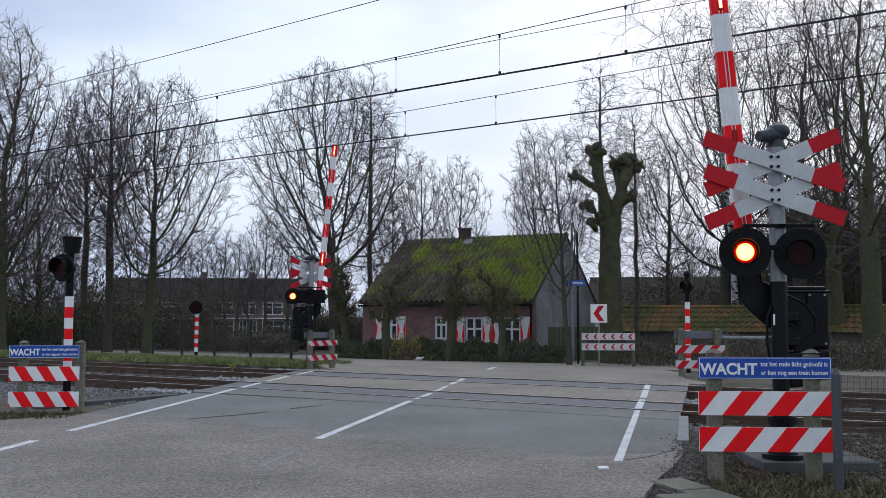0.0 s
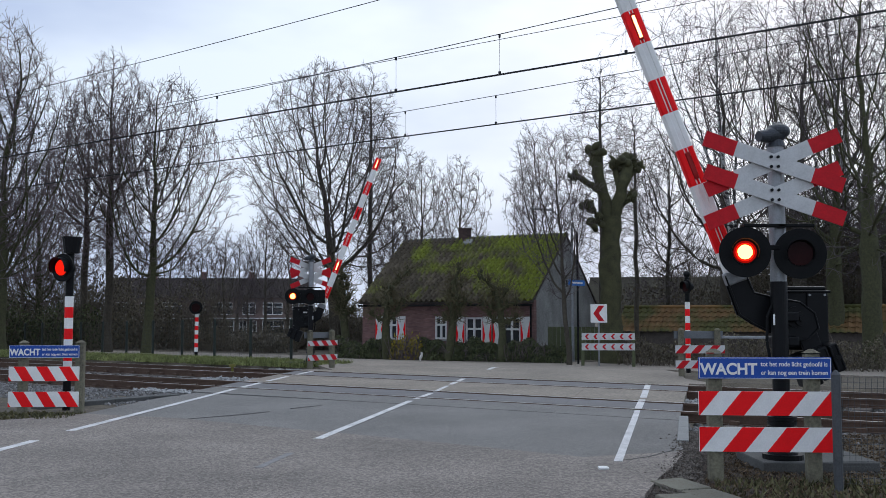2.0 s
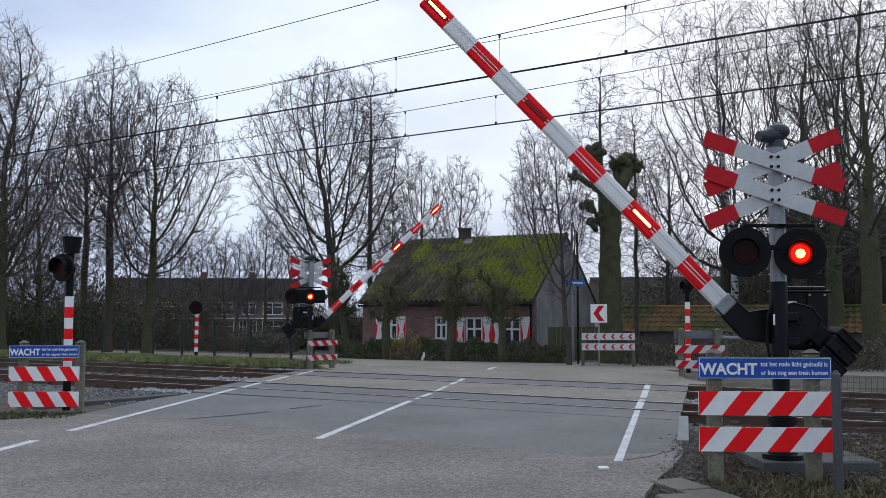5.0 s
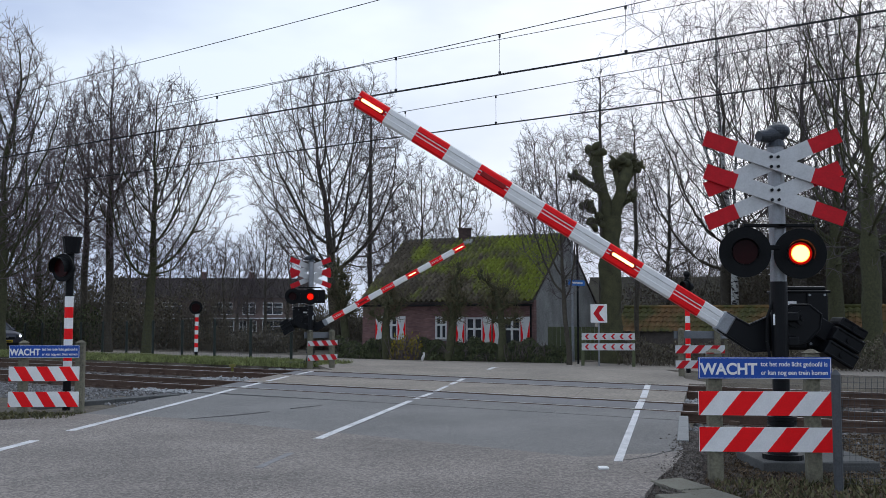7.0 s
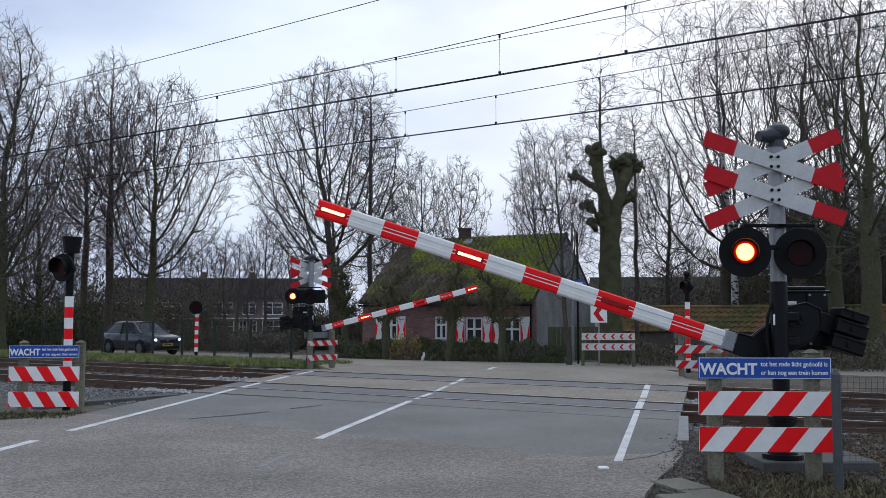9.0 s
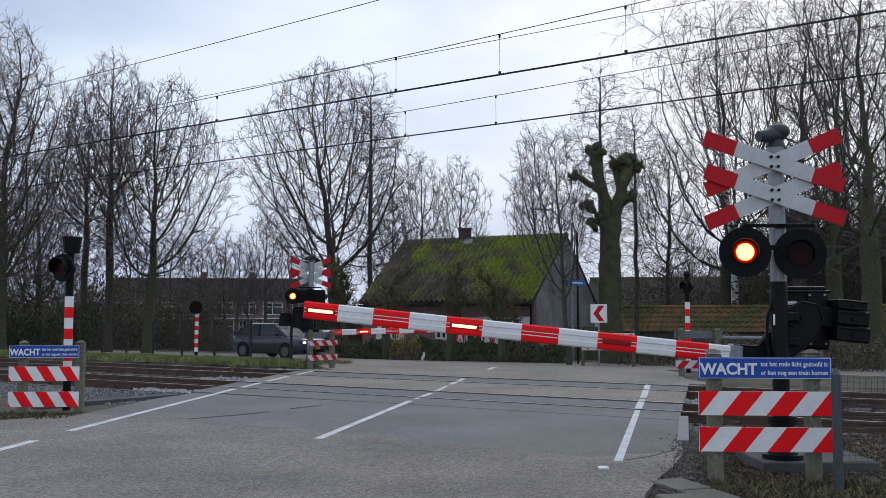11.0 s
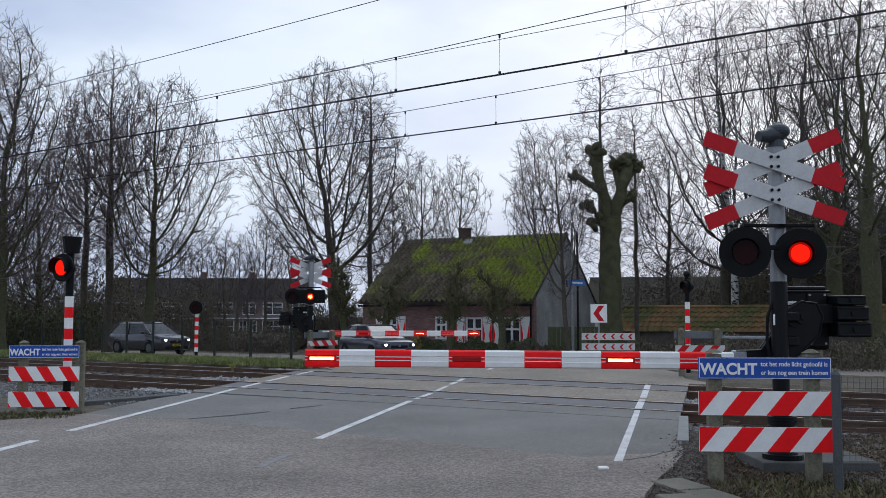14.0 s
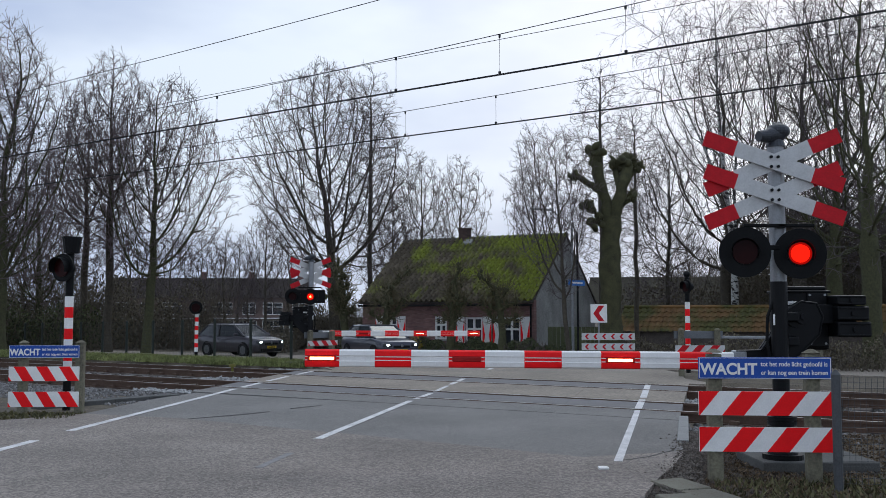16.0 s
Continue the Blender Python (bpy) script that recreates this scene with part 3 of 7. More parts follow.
def warning_board(m, width, lean, front, heights, label, stripes=(0.0, 3.25, 0.9), posts=(-0.37, 0.37)):
    """Two wooden posts with a blue warning sign above two striped planks."""
    b = thing("warning_board", m, label, "warning board", "warning boards")
    hs, hp, hq = heights
    for x in (posts[0] * width, posts[1] * width):
        bm = bmesh.new()
        box(bm, (x, 0.08, (hs[1] + 0.03 - 0.1) / 2), (0.13, 0.13, hs[1] + 0.13), bevel=0.015)
        rod(bm, (x, 0.08, hs[1] + 0.04), (x, 0.08, hs[1] + 0.075), 0.085, 0.02, sides=10)
        part("post", bm, M_WOOD, b, "weathered wooden post")
    f = -1
    y = 0.0 if front else 0.16
    bm = bmesh.new()
    box(bm, (0, y, (hs[0] + hs[1]) / 2), (width, 0.02, hs[1] - hs[0]), bevel=0.004)
    sg = part("sign_panel", bm, M_BLUE if front else M_SIGNBACK, b, "blue enamel warning sign" if front else "grey back of a warning sign")
    if front:
        hh = hs[1] - hs[0]
        bm = bmesh.new()
        for dz in (-0.5, 0.5):
            box(bm, (0, -0.0115, (hs[0] + hs[1]) / 2 + dz * hh * 0.93), (width * 0.985, 0.003, hh * 0.022))
        for dx in (-0.5, 0.5):
            box(bm, (dx * width * 0.985, -0.0115, (hs[0] + hs[1]) / 2), (0.005, 0.003, hh * 0.93))
        part("sign_border", bm, M_WHITE, sg)
        letters("WACHT", hh * 0.72, M_WHITE, sg, -width * 0.485, -0.012, hs[0] + hh * 0.22, width * 0.435, 0.034)
        letters("tot het rode licht gedoofd is", hh * 0.3, M_WHITE, sg, -width * 0.03, -0.012, hs[0] + hh * 0.59, width * 0.5)
        letters("er kan nog een trein komen", hh * 0.3, M_WHITE, sg, -width * 0.03, -0.012, hs[0] + hh * 0.2, width * 0.5)
    for z0, z1 in (hp, hq):
        bm = bmesh.new()
        box(bm, (0, 0.012, (z0 + z1) / 2), (width, 0.02, z1 - z0))
        pl = part("striped_plank", bm, M_WHITE if front else M_PLANKWHITE, b, "red and white striped plank")
        hh = z1 - z0
        begin, share, skew = stripes
        pitch = width / share
        for k in range(-1, 5):
            x0 = -width / 2 + k * pitch + begin * width
            quad = [(x0, z0), (x0 + pitch * 0.5, z0), (x0 + pitch * 0.5 + hh * skew, z1), (x0 + hh * skew, z1)]
            quad = [(x * lean, z) for x, z in quad]
            # clip the stripe to the plank's ends
            poly = quad
            for side in (-1, 1):
                lim = width / 2 - 0.001
                nxt = []
                for i in range(len(poly)):
                    p, q = poly[i], poly[(i + 1) % len(poly)]
                    inp, inq = p[0] * side <= lim, q[0] * side <= lim
                    if inp:
                        nxt.append(p)
                    if inp != inq:
                        t = (lim * side - p[0]) / (q[0] - p[0])
                        nxt.append((lim * side, p[1] + t * (q[1] - p[1])))
                poly = nxt
                if not poly:
                    break
            if len(poly) > 2:
                bm = bmesh.new()
                yy = 0.012 + f * 0.0105
                prism(bm, poly, yy - 0.0015, yy + 0.0015)
                part("stripe", bm, M_RED if front else M_PLANKRED, pl)
    return b


LAMPS = {}
LAMPS["near"] = crossing_signal(pose(3.44, 9.85, 0), 1)
LAMPS["far"] = crossing_signal(pose(-4.2, 30.6, 0, 0, 0, 0), -1)
NEAR_PIVOT, FAR_PIVOT = (3.69, 10.02, 1.5), (-4.52, 30.78, 1.43)
near_bar, NEAR_LAMPS = barrier(pose(*NEAR_PIVOT), -1, 0.989, 0.662)
far_bar, FAR_LAMPS = barrier(pose(*FAR_PIVOT), 1, 1.13)
warning_board(pose(2.985, 8.98, 0, 0, 0, -4), 1.21, 1, True, ((0.925, 1.125), (0.588, 0.81), (0.255, 0.48)), "blue WACHT sign over red and white planks on wooden posts", (0.173, 2.995, 0.82))
warning_board(pose(-6.23, 15.1, 0, 0, 0, 3), 1.08, -1, True, ((0.86, 1.055), (0.5, 0.725), (0.1, 0.335)), "blue WACHT sign over red and white planks on wooden posts", (0.0, 3.13, 0.65), (-0.32, 0.49))
warning_board(pose(6.5, 24.4, 0, 0, 0, 0), 1.25, 1, False, ((0.95, 1.14), (0.58, 0.78), (0.2, 0.4)), "back of a warning board with striped planks on wooden posts")
warning_board(pose(-3.5, 28.2, 0, 0, 0, 52), 1.2, -1, False, ((0.88, 1.05), (0.66, 0.81), (0.24, 0.4)), "back of a warning board with striped planks on wooden posts")


def path_light(m, height, bands, yaw, label, r=0.2, bell=True, dome=False, hood=0.08):
    """A slim striped post with one lamp at its top."""
    t = thing("path_signal", m, label, "path signal", "path signals")
    bm = bmesh.new()
    rod(bm, (0, 0, 0), (0, 0, height), 0.063, sides=16)
    part("post", bm, M_BLACK, t)
    z0, z1, n = bands
    for k in range(n):
        bm = bmesh.new()
        a, b = z0 + (z1 - z0) * k / n, z0 + (z1 - z0) * (k + 1) / n
        rod(bm, (0, 0, a), (0, 0, b), 0.0675, sides=16)
        part("band", bm, M_WHITE if k % 2 == 0 else M_RED, t)
    if bell:
        bm = bmesh.new()
        if dome:
            rod(bm, (0, 0, height), (0, 0, height + 0.05), 0.05, sides=12)
            bmesh.ops.create_uvsphere(bm, u_segments=14, v_segments=8, radius=0.095, matrix=Matrix.Translation((0, 0, height + 0.1)))
        else:
            rod(bm, (0.02, 0, height), (0.02, 0, height + 0.24), 0.12, 0.155, sides=14)
            rod(bm, (0.02, 0, height + 0.24), (0.02, 0, height + 0.265), 0.165, sides=14)
        part("bell_box", bm, M_BOXDARK, t)
    return lamp_head("signal_lamp", t, -0.08 if bell else 0.0, -0.16, height - (0.24 if bell else 0.02), r, yaw, hood, 0.62)


LAMPS["left"] = path_light(pose(-6.06, 15.6, 0), 2.53, (0.62, 1.83, 7), -24, "red and white banded post with a single red lamp", 0.225, hood=0.1)
path_light(pose(-9.1, 35.6, 0), 1.86, (0.22, 1.64, 9), 10, "thin red and white banded post with a dark lamp", 0.24, False)
path_light(pose(6.6, 26.0, 0), 2.55, (0.2, 1.9, 9), -70, "red and white banded post with a dark sideways lamp", 0.2, dome=True)


# ---- overhead line ----
WIRE_ALONG, WIRE_ACROSS = Vector((0.8241, -0.5664)), Vector((0.5664, 0.8241))


def on_wire(a, s):
    p = WIRE_ALONG * a + WIRE_ACROSS * s
    return p.x, p.y


def sag(z, dip, a):
    return z + dip * ((a + 30.0) / 10.0) ** 2 if a < 20 else z + dip * 25


def wire(name, s, z, r, label, dip=0.0):
    """One wire along the line, strung between masts out of sight."""
    bm = bmesh.new()
    prev = None
    for k in range(31):
        a = -80.0 + 110.0 * k / 30
        ring = [bm.verts.new((*on_wire(a, s + r * math.cos(q)), sag(z, dip, a) + r * math.sin(q))) for q in (0.5, 2.07, 3.64, 5.21)]
        if prev:
            for i in range(4):
                bm.faces.new((prev[i], prev[(i + 1) % 4], ring[(i + 1) % 4], ring[i]))
        prev = ring
    return tagged(part(name, bm, M_WIRE), label, "overhead wire", "overhead wires")


for s, zc, zm, dip, drops in ((15.27, 6.05, 6.535, 0.065, (-31.0, -24.0, -16.9, -11.65, -9.2, -6.65, -2.0)), (19.4, 6.09, 6.6, 0.054, (-34.0, -27.0, -18.1, -14.5, -11.8, -9.1, -2.0))):
    wire("contact_wire", s, zc, 0.011, "dark overhead contact wire above the rails")
    wire("contact_wire", s + 0.05, zc, 0.010, "dark overhead contact wire above the rails")
    wire("messenger_wire", s, zm, 0.008, "dark overhead messenger wire", dip=dip)
    for a in drops:
        bm = bmesh.new()
        top = sag(zm, dip, a)
        rod(bm, (*on_wire(a, s), zc), (*on_wire(a, s), top), 0.0035, sides=4)
        box(bm, (*on_wire(a, s), zc + 0.025), (0.05, 0.03, 0.06))
        box(bm, (*on_wire(a, s), top - 0.03), (0.04, 0.03, 0.06))
        tagged(part("dropper", bm, M_WIRE), "thin dropper between the overhead wires", "dropper", "droppers")
wire("messenger_wire", 15.6, 6.82, 0.006, "thin overhead wire beside the messenger", dip=0.002)
wire("feeder_wire", 11.6, 6.22, 0.006, "thin overhead feeder wire", dip=0.055)


# ---- trees ----
def bark(name, colour, tint, scale=9, vary=0.35):
    return material(name, colour, 0.95, vary=vary, scale=scale, fine=40, bump=0.6, tint=tint)


M_BARK = bark("grey_brown_bark", (0.06, 0.05, 0.043), (0.08, 0.07, 0.05))
M_BARK_MOSS = bark("mossy_bark", (0.06, 0.052, 0.034), (0.075, 0.08, 0.036))
M_BARK_WILLOW = bark("mossy_willow_bark", (0.06, 0.052, 0.033), (0.075, 0.076, 0.034), scale=3, vary=0.5)
M_TWIG = material("fine_twigs", (0.14, 0.108, 0.112), 0.95, vary=0.3, scale=2, fine=20, bump=0)
M_TWIG_GREY = material("grey_twigs", (0.11, 0.09, 0.092), 0.95, vary=0.3, scale=2, fine=20, bump=0)
M_BIRCH = material("birch_bark", (0.5, 0.5, 0.47), 0.85, vary=0.25, scale=7, fine=40, bump=0.3)


def birch_marks(m):
    """Dark bands across the white bark."""
    n, l = m.node_tree.nodes, m.node_tree.links
    b = n["Principled BSDF"]
    src = b.inputs["Base Color"].links[0].from_socket
    co = n.new("ShaderNodeTexCoord")
    mp = n.new("ShaderNodeMapping")
    mp.inputs["Scale"].default_value = (2.2, 2.2, 5.0)
    no = n.new("ShaderNodeTexNoise")
    no.inputs["Scale"].default_value, no.inputs["Detail"].default_value = 2.4, 3
    rp = n.new("ShaderNodeValToRGB")
    rp.color_ramp.elements[0].position, rp.color_ramp.elements[1].position = 0.52, 0.58
    mx = n.new("ShaderNodeMix")
    mx.data_type = "RGBA"
    mx.inputs["B"].default_value = (0.03, 0.027, 0.025, 1)
    l.new(co.outputs["Object"], mp.inputs["Vector"])
    l.new(mp.outputs["Vector"], no.inputs["Vector"])
    l.new(no.outputs["Fac"], rp.inputs["Fac"])
    l.new(rp.outputs["Color"], mx.inputs["Factor"])
    l.new(src, mx.inputs["A"])
    l.new(mx.outputs["Result"], b.inputs["Base Color"])


birch_marks(M_BIRCH)


class Wood:
    """Collects tapered tubes into one mesh."""

    def __init__(self):
        self.v, self.f = [], []

    def tube(self, pts, radii, sides):
        base = len(self.v)
        n = len(pts)
        for i, (p, r) in enumerate(zip(pts, radii)):
            d = (pts[min(i + 1, n - 1)] - pts[max(i - 1, 0)]).normalized()
            u = d.orthogonal().normalized()
            w = d.cross(u)
            for k in range(sides):
                a = 2 * math.pi * k / sides
                q = p + u * (r * math.cos(a)) + w * (r * math.sin(a))
                self.v.append((q.x, q.y, q.z))
        for i in range(n - 1):
            for k in range(sides):
                a, b = base + i * sides + k, base + i * sides + (k + 1) % sides
                self.f.append((a, b, b + sides, a + sides))

    def mesh(self, name, mat):
        me = bpy.data.meshes.new(name)
        me.from_pydata(self.v, [], self.f)
        me.materials.append(mat)
        me.polygons.foreach_set("use_smooth", [True] * len(me.polygons))
        return me


def stretch(rnd, p, d, length, r0, r1, n, wobble, lift):
    """Points and radii of one branch that wanders and bends up or down."""
    pts, rad = [p.copy()], [r0]
    d = d.normalized()
    for k in range(n):
        d = (d + Vector((rnd.gauss(0, wobble), rnd.gauss(0, wobble), rnd.gauss(0, wobble) + lift))).normalized()
        p = p + d * (length / n)
        pts.append(p.copy())
        rad.append(r0 + (r1 - r0) * (k + 1) / n)
    return pts, rad


def side_way(rnd, d, angle, azim):
    u = d.orthogonal().normalized()
    w = d.cross(u)
    s = u * math.cos(azim) + w * math.sin(azim)
    return (d * math.cos(angle) + s * math.sin(angle)).normalized()


def grow(seed, height, r0, stems=5, limbs=8, boughs=7, twigs=7, fine=4, low=0.16, spread=26, angle=40, lift=0.06, reach=0.27, droop=0.0, twig_r=0.008, wander=0.05, dark_limbs=False):
    """A bare winter tree: the trunk that parts into several stems with their limbs, and the twigs."""
    rnd = random.Random(seed)
    wood, crown = Wood(), Wood()
    main = stretch(rnd, Vector((0, 0, -0.2)), Vector((rnd.gauss(0, 0.02), rnd.gauss(0, 0.02), 1)), height * 0.95, r0, r0 * 0.08, 14, wander, 0.04)
    axes = [main]
    for k in range(stems):
        t = low + 0.34 * k / max(1, stems)
        i = max(1, int(t * 14))
        p, r = main[0][i], main[1][i]
        axes.append(stretch(rnd, p, side_way(rnd, Vector((0, 0, 1)), radians(spread + rnd.uniform(-8, 16)), k * 2.4 + rnd.uniform(-0.5, 0.5)), height * (0.98 - i / 14) * rnd.uniform(0.8, 0.98), r * 0.58, 0.014, 11, wander * 1.3, 0.055))
    for pts, rad in axes:
        wood.tube(pts, rad, 9)
    az = rnd.random() * 6
    for si, (pts, rad) in enumerate(axes):
        n = len(pts) - 1
        start = low + 0.2 if si == 0 else 0.12
        for k in range(limbs if si else limbs + 3):
            t = start + (0.99 - start) * ((k + rnd.random()) / (limbs if si else limbs + 3)) ** 0.7
            i = min(int(t * n), n - 1)
            p = pts[i].lerp(pts[i + 1], t * n - i)
            az += 2.4 + rnd.uniform(-0.6, 0.6)
            ll = height * reach * (1.0 - 0.42 * t) * rnd.uniform(0.65, 1.2)
            lp, lr = stretch(rnd, p, side_way(rnd, (pts[i + 1] - pts[i]).normalized(), radians(angle + rnd.uniform(-14, 16)), az), ll, rad[i] * 0.38, twig_r * 1.3, 6, 0.11, lift)
            (crown if dark_limbs else wood).tube(lp, lr, 5)
            for b in range(boughs):
                tb = 0.15 + 0.84 * (b + rnd.random()) / boughs
                j = min(int(tb * 6), 5)
                q = lp[j].lerp(lp[j + 1], tb * 6 - j)
                bl = ll * (0.52 - 0.24 * tb) * rnd.uniform(0.6, 1.3) + 0.35
                bp, br = stretch(rnd, q, side_way(rnd, (lp[j + 1] - lp[j]).normalized(), radians(40 + rnd.uniform(-14, 18)), rnd.random() * 6.28), bl, max(lr[j] * 0.45, twig_r * 1.2), twig_r, 4, 0.14, lift - droop * 0.5)
                crown.tube(bp, br, 3)
                for c in range(twigs):
                    tc = 0.12 + 0.88 * (c + rnd.random()) / twigs
                    m = min(int(tc * 4), 3)
                    e = bp[m].lerp(bp[m + 1], tc * 4 - m)
                    tl = bl * 0.45 * rnd.uniform(0.5, 1.3) + 0.2
                    tp, tr = stretch(rnd, e, side_way(rnd, (bp[m + 1] - bp[m]).normalized(), radians(38 + rnd.uniform(-14, 20)), rnd.random() * 6.28), tl, twig_r, twig_r * 0.55, 2, 0.15, 0.06 - droop)
                    crown.tube(tp, tr, 3)
                    for g in range(fine):
                        o = tp[rnd.choice((0, 1, 1))].lerp(tp[2], rnd.random())
                        gp, gr = stretch(rnd, o, side_way(rnd, (tp[2] - tp[0]).normalized(), radians(42), rnd.random() * 6.28), tl * rnd.uniform(0.3, 0.8), twig_r * 0.65, twig_r * 0.4, 1 if not droop else 2, 0.1, 0.04 - droop)
                        crown.tube(gp, gr, 3)
    return wood, crown


def tree_of(name, wood, crown, bark_mat, twig_mat, label, group, m):
    t = thing(name, m, label, "tree", group)
    for nm, w, mt in (("trunk", wood, bark_mat), ("crown", crown, twig_mat)):
        ob = new(nm, w.mesh(nm, mt))
        ob.parent = t
    return t


def stand(u, depth, z=None):
    """A place by its bearing (sideways per 1700 forward, from the view's middle) and its distance."""
    x = (u - 784) / 1700 * depth
    return x, depth, level(s_of(x, depth)) - 0.06 if z is None else z


def crown_points(rnd, count, height, profile, lean, off):
    """Points that fill a crown: profile gives radius at shares of the height."""
    pts = []
    widest = max(r for _, r in profile)
    lo, hi = profile[0][0], profile[-1][0]
    while len(pts) < count:
        h = rnd.uniform(lo, hi)
        for (h0, r0), (h1, r1) in zip(profile, profile[1:]):
            if h0 <= h <= h1:
                r = r0 + (r1 - r0) * (h - h0) / (h1 - h0)
                break
        if rnd.random() > (r / widest) ** 1.3 + 0.05:
            continue
        a, q = rnd.uniform(0, 2 * math.pi), r * rnd.random() ** 0.42
        lump = 1.0 + 0.16 * math.sin(a * 3 + h * 9 + off) + 0.1 * math.sin(a * 7 - h * 15)
        pts.append((q * lump * math.cos(a) + lean[0] * h, q * lump * math.sin(a) + lean[1] * h, h * height))
    return np.array(pts)


def branching(seed, height, r0, profile, bole, count=1500, step=0.34, kill=0.75, reach=3.4, up=0.16, lean=(0, 0), leader=0.0, wander=0.03, twigs=1, twig_len=0.6, twig_r=0.0095, droop=0.0, grain=0.12):
    """A bare winter tree whose limbs grow step by step towards the free space in its crown."""
    rnd = random.Random(seed)
    rng = np.random.RandomState(seed)
    want = crown_points(rnd, count, height, profile, lean, seed)
    pos, parent = [np.array((0.0, 0.0, -0.25))], [-1]
    top = height * max(bole, leader)
    d = np.array((0.0, 0.0, 1.0))
    while pos[-1][2] < top:
        share = pos[-1][2] / height
        goal = np.array((lean[0] * max(0.0, share), lean[1] * max(0.0, share), pos[-1][2] + step * 2))
        d = d * 0.6 + (goal - pos[-1]) / (2 * step) * 0.4 + rng.normal(0, wander, 3)
        d /= np.linalg.norm(d)
        parent.append(len(pos) - 1)
        pos.append(pos[-1] + d * step)
    first = [i for i, p in enumerate(pos) if p[2] >= height * bole * 0.9]
    near = np.full(len(want), 1e9)
    which = np.zeros(len(want), int)
    fresh, forks = first, {}
    for turn in range(110):
        if fresh:
            block = np.array([pos[i] for i in fresh])
            dist = np.linalg.norm(want[:, None, :] - block[None, :, :], axis=2)
            j = dist.argmin(axis=1)
            dm = dist[np.arange(len(want)), j]
            better = dm < near
            near = np.where(better, dm, near)
            which = np.where(better, np.array(fresh)[j], which)
            keep = near > kill
            want, near, which = want[keep], near[keep], which[keep]
        if not len(want):
            break
        live = near < reach if turn > 12 else near < reach * 3
        pull = {}
        for i in np.nonzero(live)[0]:
            k = which[i]
            v = (want[i] - pos[k]) / near[i]
            pull[k] = pull.get(k, 0) + v
        fresh = []
        for k, v in pull.items():
            n = np.linalg.norm(v)
            if n < 1e-6 or forks.get(k, 0) > 2:
                continue
            forks[k] = forks.get(k, 0) + 1
            back = pos[k] - pos[parent[k]] if parent[k] >= 0 else np.array((0, 0, step))
            v = v / n + back / step * 0.7 + np.array((0, 0, up)) + rng.normal(0, grain, 3)
            v /= np.linalg.norm(v)
            parent.append(k)
            pos.append(pos[k] + v * step)
            fresh.append(len(pos) - 1)
        if not fresh or len(pos) > 12000:
            break
    n = len(pos)
    kids = [[] for _ in range(n)]
    for i in range(1, n):
        kids[parent[i]].append(i)
    tips = [0] * n
    for i in range(n - 1, -1, -1):
        tips[i] = sum(tips[k] for k in kids[i]) if kids[i] else 1
    power = math.log(max(2, tips[0])) / math.log(r0 / (twig_r * 1.25))
    rad = [twig_r * 1.25 * t ** (1 / power) for t in tips]
    flare = [1.0 + 0.35 * max(0.0, 1 - p[2] / 0.9) for p in pos]
    wood, crown = Wood(), Wood()
    todo = [0]
    while todo:
        i = todo.pop()
        chain = [i] if parent[i] < 0 else [parent[i], i]
        while kids[i]:
            main = max(kids[i], key=lambda k: tips[k])
            todo += [k for k in kids[i] if k != main]
            i = main
            chain.append(i)
        pts = [Vector(pos[k]) for k in chain]
        rr = [rad[k] * flare[k] for k in chain]
        if parent[chain[0]] >= 0 or chain[0] != 0:
            rr[0] = min(rr[0], rr[1] * 1.15)
        thick = max([k for k in range(len(rr)) if rr[k] > 0.022] or [0])
        if thick > 1:
            wood.tube(pts[:thick + 1], rr[:thick + 1], 9 if rr[0] > 0.1 else 5)
            crown.tube(pts[thick:], rr[thick:], 3) if thick < len(pts) - 1 else None
        else:
            crown.tube(pts, rr, 3)
    for i in range(1, n):
        if rad[i] > 0.035 or pos[i][2] < height * bole:
            continue
        way = Vector(pos[i] - pos[parent[i]]).normalized()
        for _ in range((twigs if rnd.random() < 0.8 else 0) + (3 if not kids[i] else 0)):
            o = Vector(pos[i]) - way * step * rnd.random()
            ln = twig_len * rnd.uniform(0.45, 1.35)
            tp, tr = stretch(rnd, o, side_way(rnd, way, radians(rnd.uniform(16, 58)), rnd.random() * 6.28), ln, twig_r, twig_r * 0.6, 2, 0.14, 0.1 - droop)
            crown.tube(tp, tr, 3)
            for _ in range(2):
                e = tp[0].lerp(tp[2], rnd.uniform(0.2, 0.9))
                gp, gr = stretch(rnd, e, side_way(rnd, (tp[2] - tp[0]).normalized(), radians(rnd.uniform(25, 50)), rnd.random() * 6.28), ln * rnd.uniform(0.3, 0.65), twig_r * 0.75, twig_r * 0.5, 1, 0.1, 0.05 - droop)
                crown.tube(gp, gr, 3)
    return wood, crown


